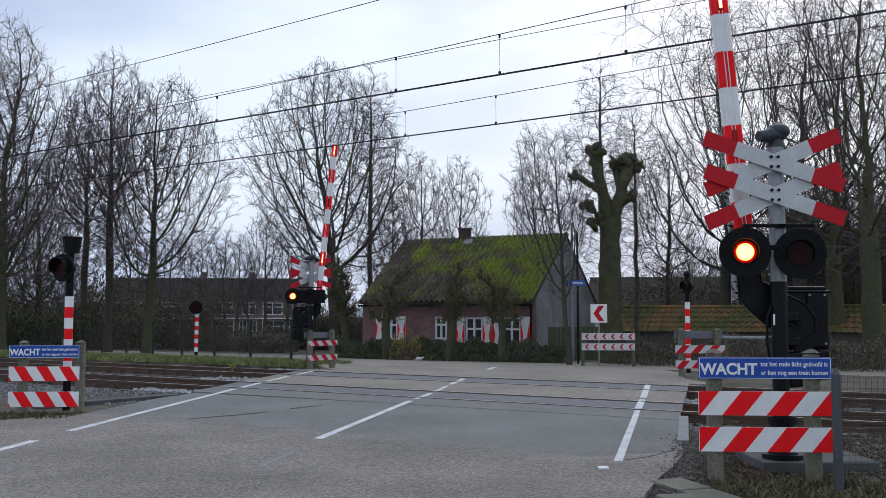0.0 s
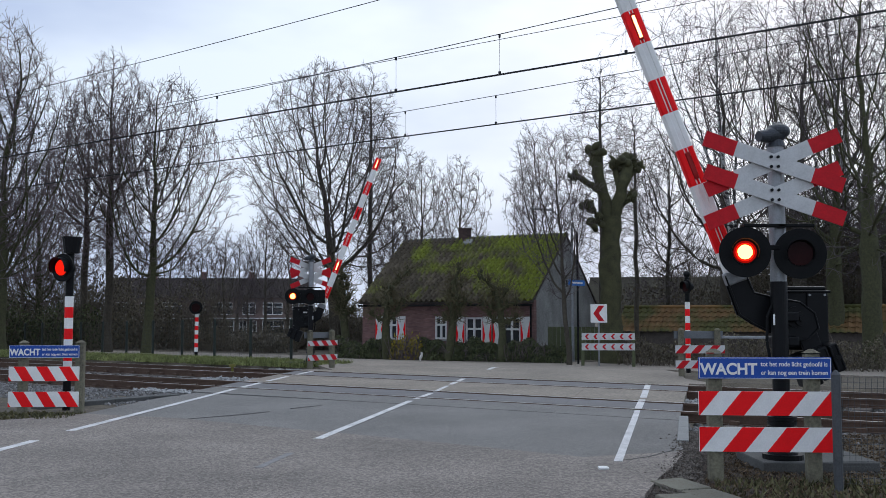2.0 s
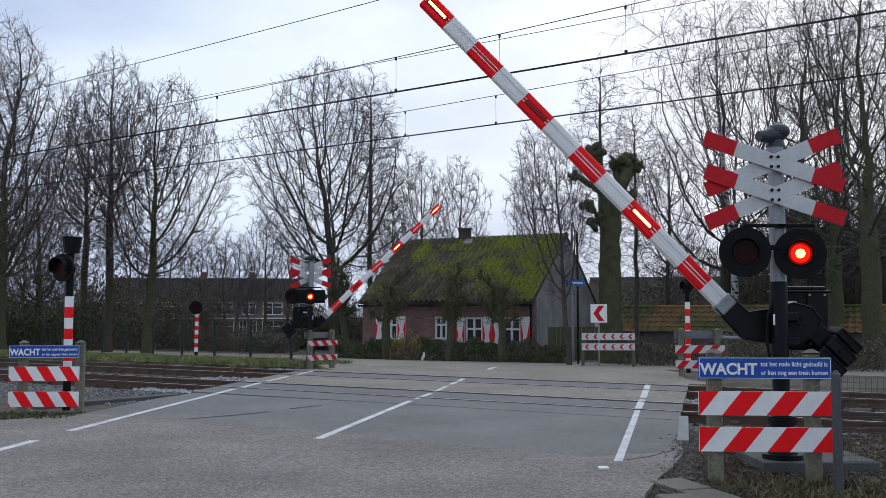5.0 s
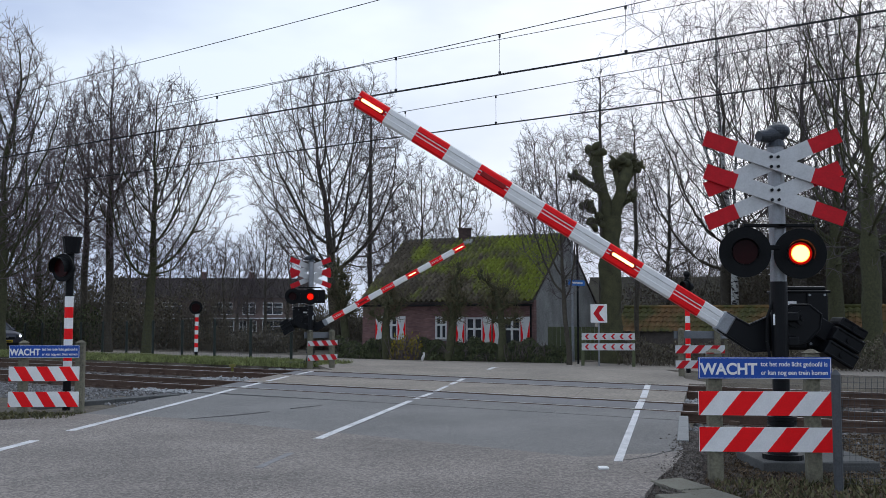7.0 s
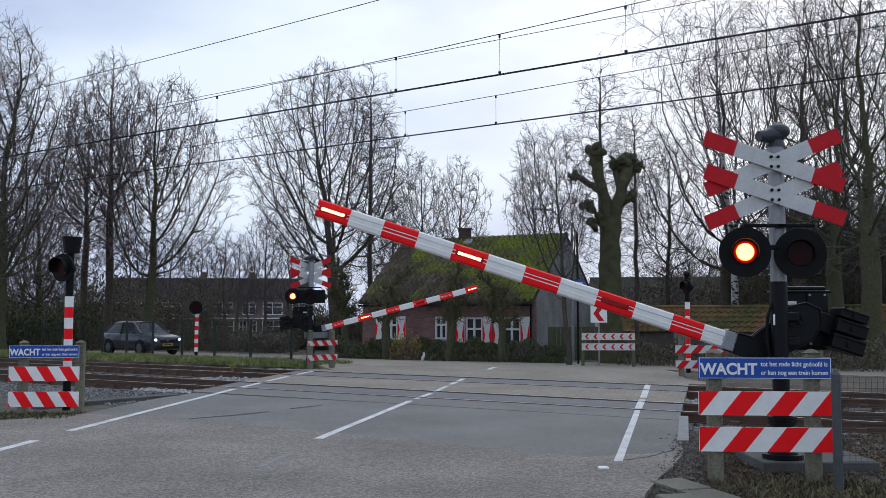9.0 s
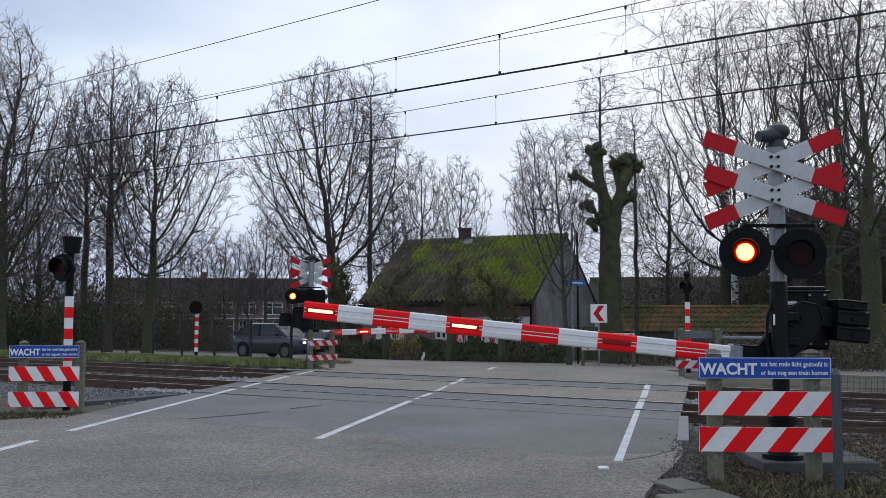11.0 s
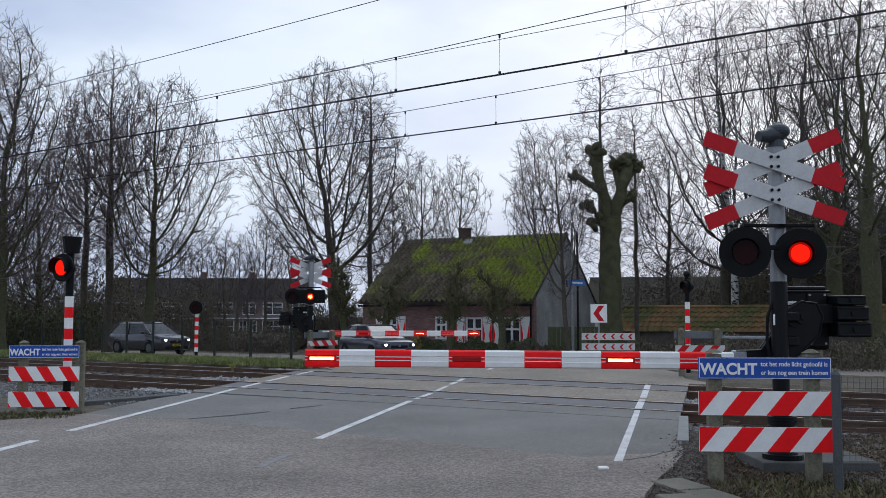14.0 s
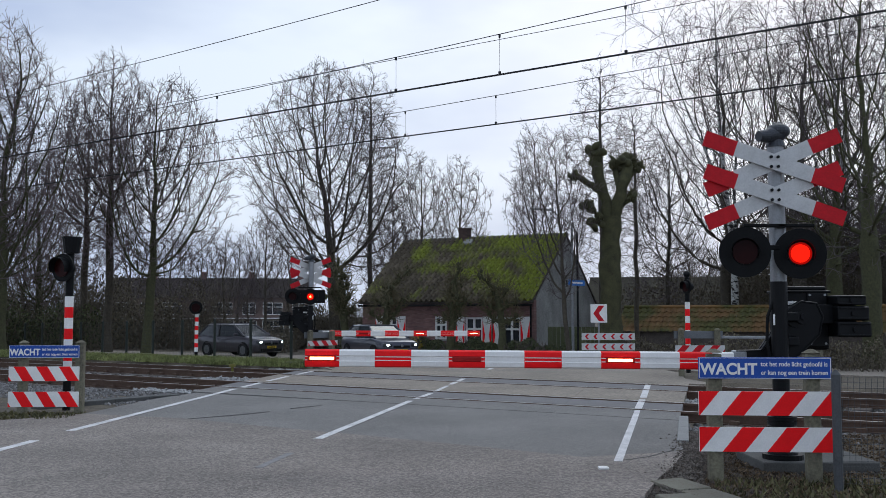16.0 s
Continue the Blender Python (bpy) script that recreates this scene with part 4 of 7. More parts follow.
UPRIGHT = ((0.26, 0.5), (0.45, 1.9), (0.68, 2.7), (0.88, 1.9), (1.0, 0.4))
ROUND = ((0.24, 1.0), (0.4, 2.8), (0.62, 3.4), (0.82, 2.7), (0.94, 1.5), (1.0, 0.5))
STOCK = {
    "edge": branching(101, 14.5, 0.27, ((0.2, 1.4), (0.4, 3.0), (0.65, 3.1), (0.85, 2.1), (1.0, 0.6)), 0.17, 5200, step=0.3, kill=0.4, reach=2.2, up=0.25),
    "upright": branching(102, 15.5, 0.2, UPRIGHT, 0.24, 4600, step=0.3, kill=0.38, reach=2.0, up=0.3, leader=0.5),
    "forked": branching(103, 14.0, 0.225, ROUND, 0.3, 4800, step=0.3, kill=0.42, reach=2.4, up=0.2, lean=(0.9, 0.0)),
    "broad": branching(104, 17.2, 0.34, ((0.26, 2.6), (0.4, 4.6), (0.6, 5.0), (0.78, 4.4), (0.92, 2.6), (1.0, 1.0)), 0.27, 6500, step=0.34, kill=0.5, reach=2.8, up=0.16, lean=(-0.9, 0.0), twig_r=0.0105),
    "mast": branching(105, 19.0, 0.17, ((0.2, 0.6), (0.4, 1.9), (0.7, 2.2), (0.9, 1.4), (1.0, 0.3)), 0.2, 2600, step=0.36, kill=0.5, reach=2.2, up=0.15, leader=0.85),
    "small": branching(106, 14.6, 0.16, ((0.2, 1.0), (0.5, 2.5), (0.75, 2.6), (0.92, 1.4), (1.0, 0.5)), 0.2, 2200, step=0.36, kill=0.52, up=0.2, leader=0.4, twig_r=0.0125),
    "whip": branching(107, 10.0, 0.1, ((0.25, 0.4), (0.5, 1.5), (0.8, 1.9), (1.0, 1.2)), 0.3, 1500, step=0.26, kill=0.34, reach=1.8, up=0.4, lean=(-0.9, 0.0), twig_r=0.008),
    "limby": branching(108, 19.0, 0.34, ((0.22, 2.5), (0.4, 5.2), (0.65, 6.0), (0.85, 5.0), (1.0, 2.0)), 0.26, 5000, step=0.38, kill=0.6, reach=3.4, up=0.04, wander=0.06, grain=0.22, droop=0.06, twigs=0, twig_r=0.0075),
    "ivied": branching(109, 17.0, 0.38, ((0.2, 2.0), (0.45, 4.0), (0.75, 4.2), (1.0, 1.6)), 0.3, 2600, step=0.38, kill=0.65, up=0.2, wander=0.05, grain=0.18, twig_r=0.0085),
    "distant": branching(110, 11.0, 0.17, ((0.2, 1.4), (0.5, 3.2), (0.8, 2.6), (1.0, 0.7)), 0.2, 1100, step=0.42, kill=0.65, up=0.15, twig_r=0.014, twig_len=0.7),
}
BIRCH = [grow(31, 14, 0.16, 2, 8, 6, 5, 2, 0.3, 22, 48, 0.03, 0.23, droop=0.13, twig_r=0.006, wander=0.03, dark_limbs=True), grow(32, 13, 0.16, 2, 8, 6, 5, 2, 0.32, 20, 46, 0.04, 0.23, droop=0.12, twig_r=0.006, wander=0.03, dark_limbs=True)]
made = {}


def plant(kind, stock, u, depth, height, base, bark_mat, twig_mat, label, group, turn):
    x, y, z = stand(u, depth)
    m = Matrix.Translation((x, y, z)) @ Matrix.Rotation(radians(turn), 4, "Z")
    if kind not in made:
        made[kind] = tree_of("tree", *stock, bark_mat, twig_mat, label, group, m)
        t = made[kind]
    else:
        t = copy_thing(made[kind], m)
        tagged(t, label)
    t.scale = (height / base,) * 3
    return t


L_TALL = "tall bare winter tree with upswept grey-brown branches"
L_ROUND = "broad bare winter tree with a rounded twiggy crown"
L_FINE = "bare winter tree with a fine twiggy crown"
L_LIMBS = "bare winter tree with crooked dark limbs"
for kind, base, u, d, h, bark_mat, twig_mat, label, turn in (
        ("edge", 14.5, 0, 42, 14.6, M_BARK_MOSS, M_TWIG, L_TALL, 0), ("edge", 14.5, -58, 46, 15.0, M_BARK_MOSS, M_TWIG, L_TALL, 130), ("edge", 14.5, 72, 62, 12.8, M_BARK_MOSS, M_TWIG, L_TALL, 250),
        ("upright", 15.5, 193, 50, 15.7, M_BARK, M_TWIG, L_TALL, 0), ("upright", 15.5, 150, 54, 14.6, M_BARK, M_TWIG, L_TALL, 140),
        ("forked", 14.0, 262, 48, 13.9, M_BARK_MOSS, M_TWIG, L_ROUND, 0),
        ("broad", 17.2, 594, 58, 17.4, M_BARK, M_TWIG_GREY, L_ROUND, 0),
        ("mast", 19.0, 655, 64, 19.0, M_BARK, M_TWIG_GREY, "slender tall bare tree with short side branches", 0), ("mast", 19.0, 1066, 52, 16.2, M_BARK, M_TWIG_GREY, "slender tall bare tree with short side branches", 90),
        ("mast", 19.0, 1126, 46, 12.5, M_BARK, M_TWIG_GREY, "slender tall bare tree with short side branches", 200),
        ("small", 14.6, 745, 75, 14.8, M_BARK, M_TWIG_GREY, L_FINE, 0), ("small", 14.6, 812, 80, 15.4, M_BARK, M_TWIG_GREY, L_FINE, 100), ("small", 14.6, 698, 82, 14.0, M_BARK, M_TWIG_GREY, L_FINE, 220), ("small", 14.6, 440, 62, 4.9, M_BARK, M_TWIG, "low bushy bare tree before the far houses", 200),
        ("small", 14.6, 948, 66, 12.6, M_BARK, M_TWIG_GREY, L_FINE, 300), ("small", 14.6, 1182, 58, 13.2, M_BARK, M_TWIG_GREY, L_FINE, 40), ("small", 14.6, 470, 84, 11.5, M_BARK, M_TWIG_GREY, L_FINE, 160),
        ("whip", 10.0, 1006, 39, 9.4, M_BARK, M_TWIG_GREY, "slim young bare tree with upswept branches", 0),
        ("limby", 19.0, 1412, 47, 18.5, M_BARK, M_TWIG_GREY, L_LIMBS, 0), ("limby", 19.0, 1290, 54, 19.0, M_BARK, M_TWIG_GREY, L_LIMBS, 120),
        ("ivied", 17.0, 1542, 38, 17.0, M_BARK_MOSS, M_TWIG_GREY, "thick mossy bare tree with heavy limbs", 0), ("ivied", 17.0, 1478, 43, 15.5, M_BARK_MOSS, M_TWIG_GREY, "thick mossy bare tree with heavy limbs", 110),
        ("ivied", 17.0, 1600, 46, 17.5, M_BARK_MOSS, M_TWIG_GREY, "thick mossy bare tree with heavy limbs", 220)):
    plant(kind, STOCK[kind], u, d, h, base, bark_mat, twig_mat, label, "bare trees", turn)
for u, d, h, turn in ((300, 94, 10.5, 130), (360, 90, 10.0, 250), (398, 76, 9.0, 190), (420, 98, 10.5, 70), (510, 92, 10.0, 10), (230, 88, 11.0, 330), (120, 92, 9.5, 170), (690, 96, 10.0, 90), (40, 80, 10.5, 30),
                      (1190, 92, 8.5, 220), (1255, 98, 9.0, 20), (1345, 84, 11.5, 60), (1400, 80, 12, 280), (1460, 76, 12.5, 140), (1530, 72, 12, 200), (1585, 70, 12.5, 10), (1436, 50, 9.5, 80), (1486, 54, 10.5, 150), (1536, 50, 10.0, 260), (1220, 70, 8.5, 310)):
    plant("distant", STOCK["distant"], u, d, h, 11, M_BARK, M_TWIG_GREY, "distant bare winter tree", "bare trees", turn)
for u, d, h, i, turn in ((1303, 50, 20.5, 0, 0), (1520, 51, 20.5, 1, 60)):
    plant(("birch", i), BIRCH[i], u, d, h, (14, 13)[i], M_BIRCH, M_TWIG_GREY, "silver birch with white bark and drooping bare twigs", "birches", turn)


def pollard_willow(m):
    """A thick mossy trunk that forks into short stems, each ending in a knobbed head with a brush of shoots."""
    rnd = random.Random(5)
    wood, crown = Wood(), Wood()

    def stem(way, r_from, r_to, sides):
        pts, rad = [], []
        for i in range(len(way) - 1):
            for k in range(4):
                t = k / 4
                p = Vector(way[i]).lerp(Vector(way[i + 1]), t)
                pts.append(p + Vector((rnd.gauss(0, 0.035), rnd.gauss(0, 0.035), 0)))
                q = (i + t) / (len(way) - 1)
                rad.append((r_from + (r_to - r_from) * q) * rnd.uniform(0.9, 1.14))
        pts.append(Vector(way[-1]))
        rad.append(r_to)
        wood.tube(pts, rad, sides)

    stem(((0, 0, -0.3), (0.0, 0, 0.4), (-0.06, 0, 2.2), (-0.1, 0, 4.2), (0.05, 0, 6.3)), 0.56, 0.4, 14)
    for way, r, knob in ((((0.0, 0, 5.9), (-0.3, 0.1, 7.3), (-0.62, 0.1, 8.5), (-0.66, 0, 9.1)), 0.27, 0.3), (((0.1, 0, 5.9), (0.4, -0.1, 7.2), (0.66, 0, 8.1), (0.86, 0.1, 8.9)), 0.27, 0.32),
                         (((0.5, -0.1, 7.4), (0.3, 0.2, 8.1), (0.28, 0.2, 8.7)), 0.16, 0.2), (((-0.35, 0.1, 7.4), (-0.95, 0.05, 7.75), (-1.5, 0.1, 8.15)), 0.15, 0.2), (((-0.1, 0.1, 6.1), (-0.7, 0, 6.5), (-1.05, 0.1, 6.9)), 0.17, 0.22),
                         (((0.0, 0, 5.6), (-0.45, -0.2, 6.0), (-0.75, -0.1, 6.1)), 0.15, 0.2), (((0.6, 0, 7.8), (1.05, 0.1, 8.3), (1.3, 0.1, 8.6)), 0.15, 0.22), (((0.2, 0, 6.6), (0.75, 0.1, 7.0), (0.95, 0.1, 7.3)), 0.13, 0.15)):
        stem(way, r, r * 0.85, 9)
        e = Vector(way[-1])
        for kn in range(9):
            o = e + Vector((rnd.gauss(0, knob * 0.55), rnd.gauss(0, knob * 0.5), rnd.gauss(-0.1, knob * 0.5)))
            b = Vector((rnd.gauss(0, 0.1), rnd.gauss(0, 0.1), rnd.uniform(0.08, 0.22)))
            w = knob * rnd.uniform(0.4, 0.75)
            wood.tube([o - b, o - b * 0.4, o + b * 0.4, o + b], [w * 0.4, w, w * 0.9, w * 0.25], 7)
        for k in range(44):
            p = e + Vector((rnd.gauss(0, knob * 0.5), rnd.gauss(0, knob * 0.5), rnd.gauss(-0.05, knob * 0.4)))
            tp, tr = stretch(rnd, p, (p - e).normalized() + Vector((0, 0, 0.5)), rnd.uniform(0.15, 0.5), 0.011, 0.005, 2, 0.14, 0.1)
            crown.tube(tp, tr, 3)
    return tree_of("pollard_willow", wood, crown, M_BARK_WILLOW, M_TWIG_MOSS, "thick mossy pollard willow with knobbed bare stumps", "pollards", m)


M_TWIG_MOSS = material("mossy_twigs", (0.13, 0.112, 0.062), 0.95, vary=0.35, scale=2, fine=20, bump=0)
pollard_willow(Matrix.Translation(stand(1082, 41)))


def clipped_pollard(seed):
    """A knotty garden pollard: a short trunk, crooked arms and round bushes of short mossy shoots."""
    rnd = random.Random(seed)
    wood, crown = Wood(), Wood()
    pts, rad = stretch(rnd, Vector((0, 0, -0.2)), Vector((0, 0, 1)), 3.2, 0.17, 0.13, 7, 0.05, 0.05)
    wood.tube(pts, [r * rnd.uniform(0.9, 1.15) for r in rad], 9)
    for k in range(8):
        a = k * 2.4 + rnd.random()
        lp, lr = stretch(rnd, pts[4 + k % 4], Vector((math.cos(a), 0.5 * math.sin(a), rnd.uniform(0.0, 0.55))), rnd.uniform(0.35, 0.95), 0.09, 0.05, 4, 0.28, 0.06)
        wood.tube(lp, lr, 6)
        for kn in (2, 4):
            c = lp[kn]
            for _ in range(3):
                o = c + Vector((rnd.gauss(0, 0.07), rnd.gauss(0, 0.07), rnd.gauss(0, 0.07)))
                wood.tube([o - Vector((0, 0, 0.1)), o, o + Vector((0, 0, 0.1))], [0.03, 0.085, 0.03], 6)
            for b in range(46):
                p = c + Vector((rnd.gauss(0, 0.13), rnd.gauss(0, 0.13), rnd.gauss(0.02, 0.11)))
                tp, tr = stretch(rnd, p, (p - c).normalized() + Vector((0, 0, 0.35)), rnd.uniform(0.12, 0.42), 0.015, 0.007, 2, 0.2, 0.05)
                crown.tube(tp, tr, 3)
    return wood, crown


CLIPPED = [clipped_pollard(61), clipped_pollard(62)]
for u, d, k, i, turn in ((616, 50, 1.3, 0, -20), (684, 44.2, 1.15, 1, -28), (794, 43.0, 1.12, 0, 150), (888, 42, 1.08, 1, 155)):
    key = ("clipped", i)
    m = Matrix.Translation(stand(u, d)) @ Matrix.Rotation(radians(turn), 4, "Z")
    if key not in made:
        made[key] = tree_of("pollard_tree", *CLIPPED[i], M_BARK_MOSS, M_TWIG_MOSS, "low knotty pollard tree clipped before the house", "pollards", m)
        t = made[key]
    else:
        t = copy_thing(made[key], m)
    t.scale = (k, k, k)


def thicket(name, x0, y0, x1, y1, width, height, count, mat, label, seed, leafy=0, leaf_mat=None, coarse=1.0):
    """A rough growth of thin stems along a line, with leaves where it has them."""
    rnd = random.Random(seed)
    w = Wood()
    for _ in range(count):
        t, q = rnd.random(), rnd.uniform(-0.5, 0.5)
        x, y = x0 + (x1 - x0) * t + q * width * 0.3, y0 + (y1 - y0) * t + q * width
        hgt = height * rnd.uniform(0.45, 1.1) * (0.8 + 0.3 * math.sin(t * 23 + seed))
        z = level(s_of(x, y)) - 0.1
        tp, tr = stretch(rnd, Vector((x, y, z)), Vector((rnd.gauss(0, 0.3), rnd.gauss(0, 0.3), 1)), hgt, 0.022, 0.008, 3, 0.13, 0.05)
        w.tube(tp, tr, 3)
        for c in range(2):
            e = tp[1].lerp(tp[3], rnd.random())
            gp, gr = stretch(rnd, e, Vector((rnd.gauss(0, 1), rnd.gauss(0, 1), 0.6)), hgt * 0.3, 0.012, 0.006, 2, 0.2, 0.05)
            w.tube(gp, gr, 3)
    ob = new(name, w.mesh(name, mat))
    if leafy:
        vs, fs = [], []
        for _ in range(leafy):
            t, q = rnd.random(), rnd.uniform(-0.5, 0.5)
            x, y = x0 + (x1 - x0) * t + q * width * 0.3, y0 + (y1 - y0) * t + q * width
            top = height * (0.82 + 0.16 * math.sin(t * 31 + seed) + 0.1 * math.sin(t * 83))
            z = level(s_of(x, y)) + top * (1 - 0.9 * (2 * abs(q)) ** 3) * rnd.random() ** 0.55
            s = rnd.uniform(0.03, 0.08) * coarse
            r = Euler((rnd.uniform(0, 6), rnd.uniform(0, 6), rnd.uniform(0, 6))).to_matrix()
            b = len(vs)
            for p in ((-1, 0, 0), (0, -0.6, 0.1), (1, 0, 0), (0, 0.6, 0.1)):
                v = r @ (Vector(p) * s)
                vs.append((x + v.x, y + v.y, z + v.z))
            fs.append((b, b + 1, b + 2, b + 3))
        me = bpy.data.meshes.new("foliage")
        me.from_pydata(vs, [], fs)
        me.materials.append(leaf_mat)
        lf = new("foliage", me)
        lf.parent = ob
    return tagged(ob, label, "shrubbery", kind="stuff")


M_LEAF = material("dark_hedge_leaves", (0.055, 0.068, 0.033), 0.7, vary=0.45, scale=2, fine=20, bump=0, tint=(0.085, 0.095, 0.04), island=0.8)
M_LEAF_BROWN = material("withered_leaves", (0.088, 0.075, 0.05), 0.85, vary=0.4, scale=2, fine=20, bump=0, tint=(0.12, 0.102, 0.066), island=0.8)
thicket("hedge", -5.2, 46.2, 5.4, 41.4, 1.6, 1.0, 700, M_TWIG, "low dark green garden hedge before the house", 1, 44000, M_LEAF)
M_LEAF_YELLOW = material("yellow_blossom", (0.3, 0.24, 0.03), 0.8, vary=0.4, scale=4, fine=20, bump=0, island=0.6)
thicket("shrub", -2.3, 44.0, -1.0, 43.4, 0.8, 1.25, 120, M_TWIG, "garden shrub with yellow blossom in the hedge", 11, 700, M_LEAF_YELLOW)
M_TWIG_BROWN = material("brown_brushwood", (0.125, 0.105, 0.08), 0.95, vary=0.35, scale=2, fine=20, bump=0)
for x0, y0, x1, y1, wide, tall, count, label, seed, leafy, leaf_mat, coarse in (
        (7.5, 40.5, 30, 27.5, 3.0, 1.3, 1300, "brown leafless undergrowth beyond the road", 2, 14000, M_LEAF_BROWN, 1.0),
        (-46, 76, -16.5, 59.1, 4.0, 3.4, 900, "dark leafless thicket behind the road", 3, 14000, M_LEAF_BROWN, 1.5),
        (-16, 58.8, -8.5, 54.5, 2.2, 1.8, 380, "thin leafless brushwood behind the road", 13, 3500, M_LEAF_BROWN, 1.0),
        (-42, 60, -14.5, 63, 2.5, 4.4, 1300, "tall leafless thicket behind the road", 4, 15000, M_LEAF_BROWN, 1.4),
        (-52, 64, -21, 66, 4.0, 6.5, 1300, "tall dark thicket behind the road", 8, 22000, M_LEAF_BROWN, 1.6),
        (-28, 50, -19.3, 54, 2.0, 2.6, 300, "dark evergreen bushes behind the fence", 16, 8000, M_LEAF, 1.4),
        (17, 58, 40, 44, 3.0, 8.6, 1800, "tall dark thicket behind the sheds", 9, 26000, M_LEAF_BROWN, 1.7),
        (-9.3, 61.2, -3.6, 57.5, 2.5, 3.0, 700, "brown leafless bushes beside the cottage", 12, 7000, M_LEAF_BROWN, 1.2),
        (16.5, 50, 27, 45, 2.5, 8.0, 1100, "tall dark brushwood behind the sheds", 17, 14000, M_LEAF_BROWN, 1.6),
        (12, 66, 46, 48, 3.0, 5.2, 1100, "dark leafless thicket behind the sheds", 5, 17000, M_LEAF_BROWN, 1.6)):
    thicket("undergrowth", x0, y0, x1, y1, wide, tall, count, M_TWIG_BROWN, label, seed, leafy, leaf_mat, coarse)


# ---- the cottage ----
def tile_material(name, colour, moss, share, drift=0.0):
    """Old clay tiles, each a little different, with moss in patches."""
    m = material(name, colour, 0.9, vary=0.35, scale=2.0, fine=25, bump=0.3, objrand=0.9)
    n, l = m.node_tree.nodes, m.node_tree.links
    b = n["Principled BSDF"]
    src = b.inputs["Base Color"].links[0].from_socket
    geo = n.new("ShaderNodeNewGeometry")
    no = n.new("ShaderNodeTexNoise")
    no.inputs["Scale"].default_value, no.inputs["Detail"].default_value = 0.7, 8
    rp = n.new("ShaderNodeValToRGB")
    rp.color_ramp.elements[0].position, rp.color_ramp.elements[1].position = share, share + 0.16
    n2 = n.new("ShaderNodeTexNoise")
    n2.inputs["Scale"].default_value, n2.inputs["Detail"].default_value = 6, 4
    r2 = n.new("ShaderNodeValToRGB")
    r2.color_ramp.elements[0].color, r2.color_ramp.elements[1].color = (*[c * 0.22 for c in moss], 1), (*[c * 1.7 for c in moss], 1)
    mx = n.new("ShaderNodeMix")
    mx.data_type = "RGBA"
    l.new(geo.outputs["Position"], no.inputs["Vector"])
    l.new(geo.outputs["Position"], n2.inputs["Vector"])
    l.new(n2.outputs["Fac"], r2.inputs["Fac"])
    # the moss thins out towards one end of the roof
    xyz = n.new("ShaderNodeSeparateXYZ")
    slant = n.new("ShaderNodeMath")
    slant.operation = "MULTIPLY_ADD"
    slant.inputs[1].default_value = drift
    l.new(geo.outputs["Position"], xyz.inputs["Vector"])
    l.new(xyz.outputs["X"], slant.inputs[0])
    l.new(no.outputs["Fac"], slant.inputs[2])
    l.new(slant.outputs[0], rp.inputs["Fac"])
    l.new(rp.outputs["Color"], mx.inputs["Factor"])
    l.new(src, mx.inputs["A"])
    l.new(r2.outputs["Color"], mx.inputs["B"])
    l.new(mx.outputs["Result"], b.inputs["Base Color"])
    return m


def brickwork(name, colour, mortar):
    m = material(name, colour, 0.9, vary=0.3, scale=1.5, fine=30, bump=0.3)
    n, l = m.node_tree.nodes, m.node_tree.links
    b = n["Principled BSDF"]
    src = b.inputs["Base Color"].links[0].from_socket
    co = n.new("ShaderNodeTexCoord")
    mp = n.new("ShaderNodeMapping")
    mp.inputs["Rotation"].default_value = (radians(90), 0, 0)
    br = n.new("ShaderNodeTexBrick")
    br.inputs["Scale"].default_value = 1.0
    br.inputs["Brick Width"].default_value, br.inputs["Row Height"].default_value, br.inputs["Mortar Size"].default_value = 0.22, 0.065, 0.008
    br.inputs["Color1"].default_value, br.inputs["Color2"].default_value, br.inputs["Mortar"].default_value = (1, 1, 1, 1), (0.6, 0.6, 0.6, 1), (*[q / max(colour) for q in mortar], 1)
    mx = n.new("ShaderNodeMix")
    mx.data_type, mx.blend_type = "RGBA", "MULTIPLY"
    mx.inputs["Factor"].default_value = 1.0
    l.new(co.outputs["Object"], mp.inputs["Vector"])
    l.new(mp.outputs["Vector"], br.inputs["Vector"])
    l.new(src, mx.inputs["A"])
    l.new(br.outputs["Color"], mx.inputs["B"])
    l.new(mx.outputs["Result"], b.inputs["Base Color"])
    return m


M_ROOF = tile_material("mossy_grey_tiles", (0.12, 0.098, 0.068), (0.2, 0.23, 0.03), 0.47, 0.03)
M_ROOF_ORANGE = tile_material("mossy_orange_tiles", (0.16, 0.088, 0.032), (0.075, 0.075, 0.02), 0.42)
M_BRICK = brickwork("dark_red_brick", (0.25, 0.15, 0.14), (0.2, 0.18, 0.17))
M_RENDER = material("grey_cement_render", (0.22, 0.22, 0.205), 0.95, vary=0.35, scale=1.1, fine=14, bump=0.3, tint=(0.34, 0.34, 0.32))
M_FRAME = material("white_window_paint", (0.7, 0.7, 0.68), 0.6, vary=0.1, scale=8, fine=50, bump=0.05)
M_PANE = material("dark_window_glass", (0.03, 0.034, 0.038), 0.08, vary=0.3, scale=3, fine=20, bump=0.0, spec=0.6)
M_CURTAIN = material("grey_net_curtain", (0.4, 0.42, 0.45), 0.9, vary=0.2, scale=5, fine=30, bump=0.1)
M_PLANKGREEN = material("mossy_green_planks", (0.09, 0.1, 0.05), 0.9, vary=0.35, scale=4, fine=30, bump=0.3)

COTTAGE = pose(4.26, 45.0, -0.5, 0, 0, -28)
LONG, DEEP, EAVE, RIDGE = 9.5, 8.6, 2.78, 6.13


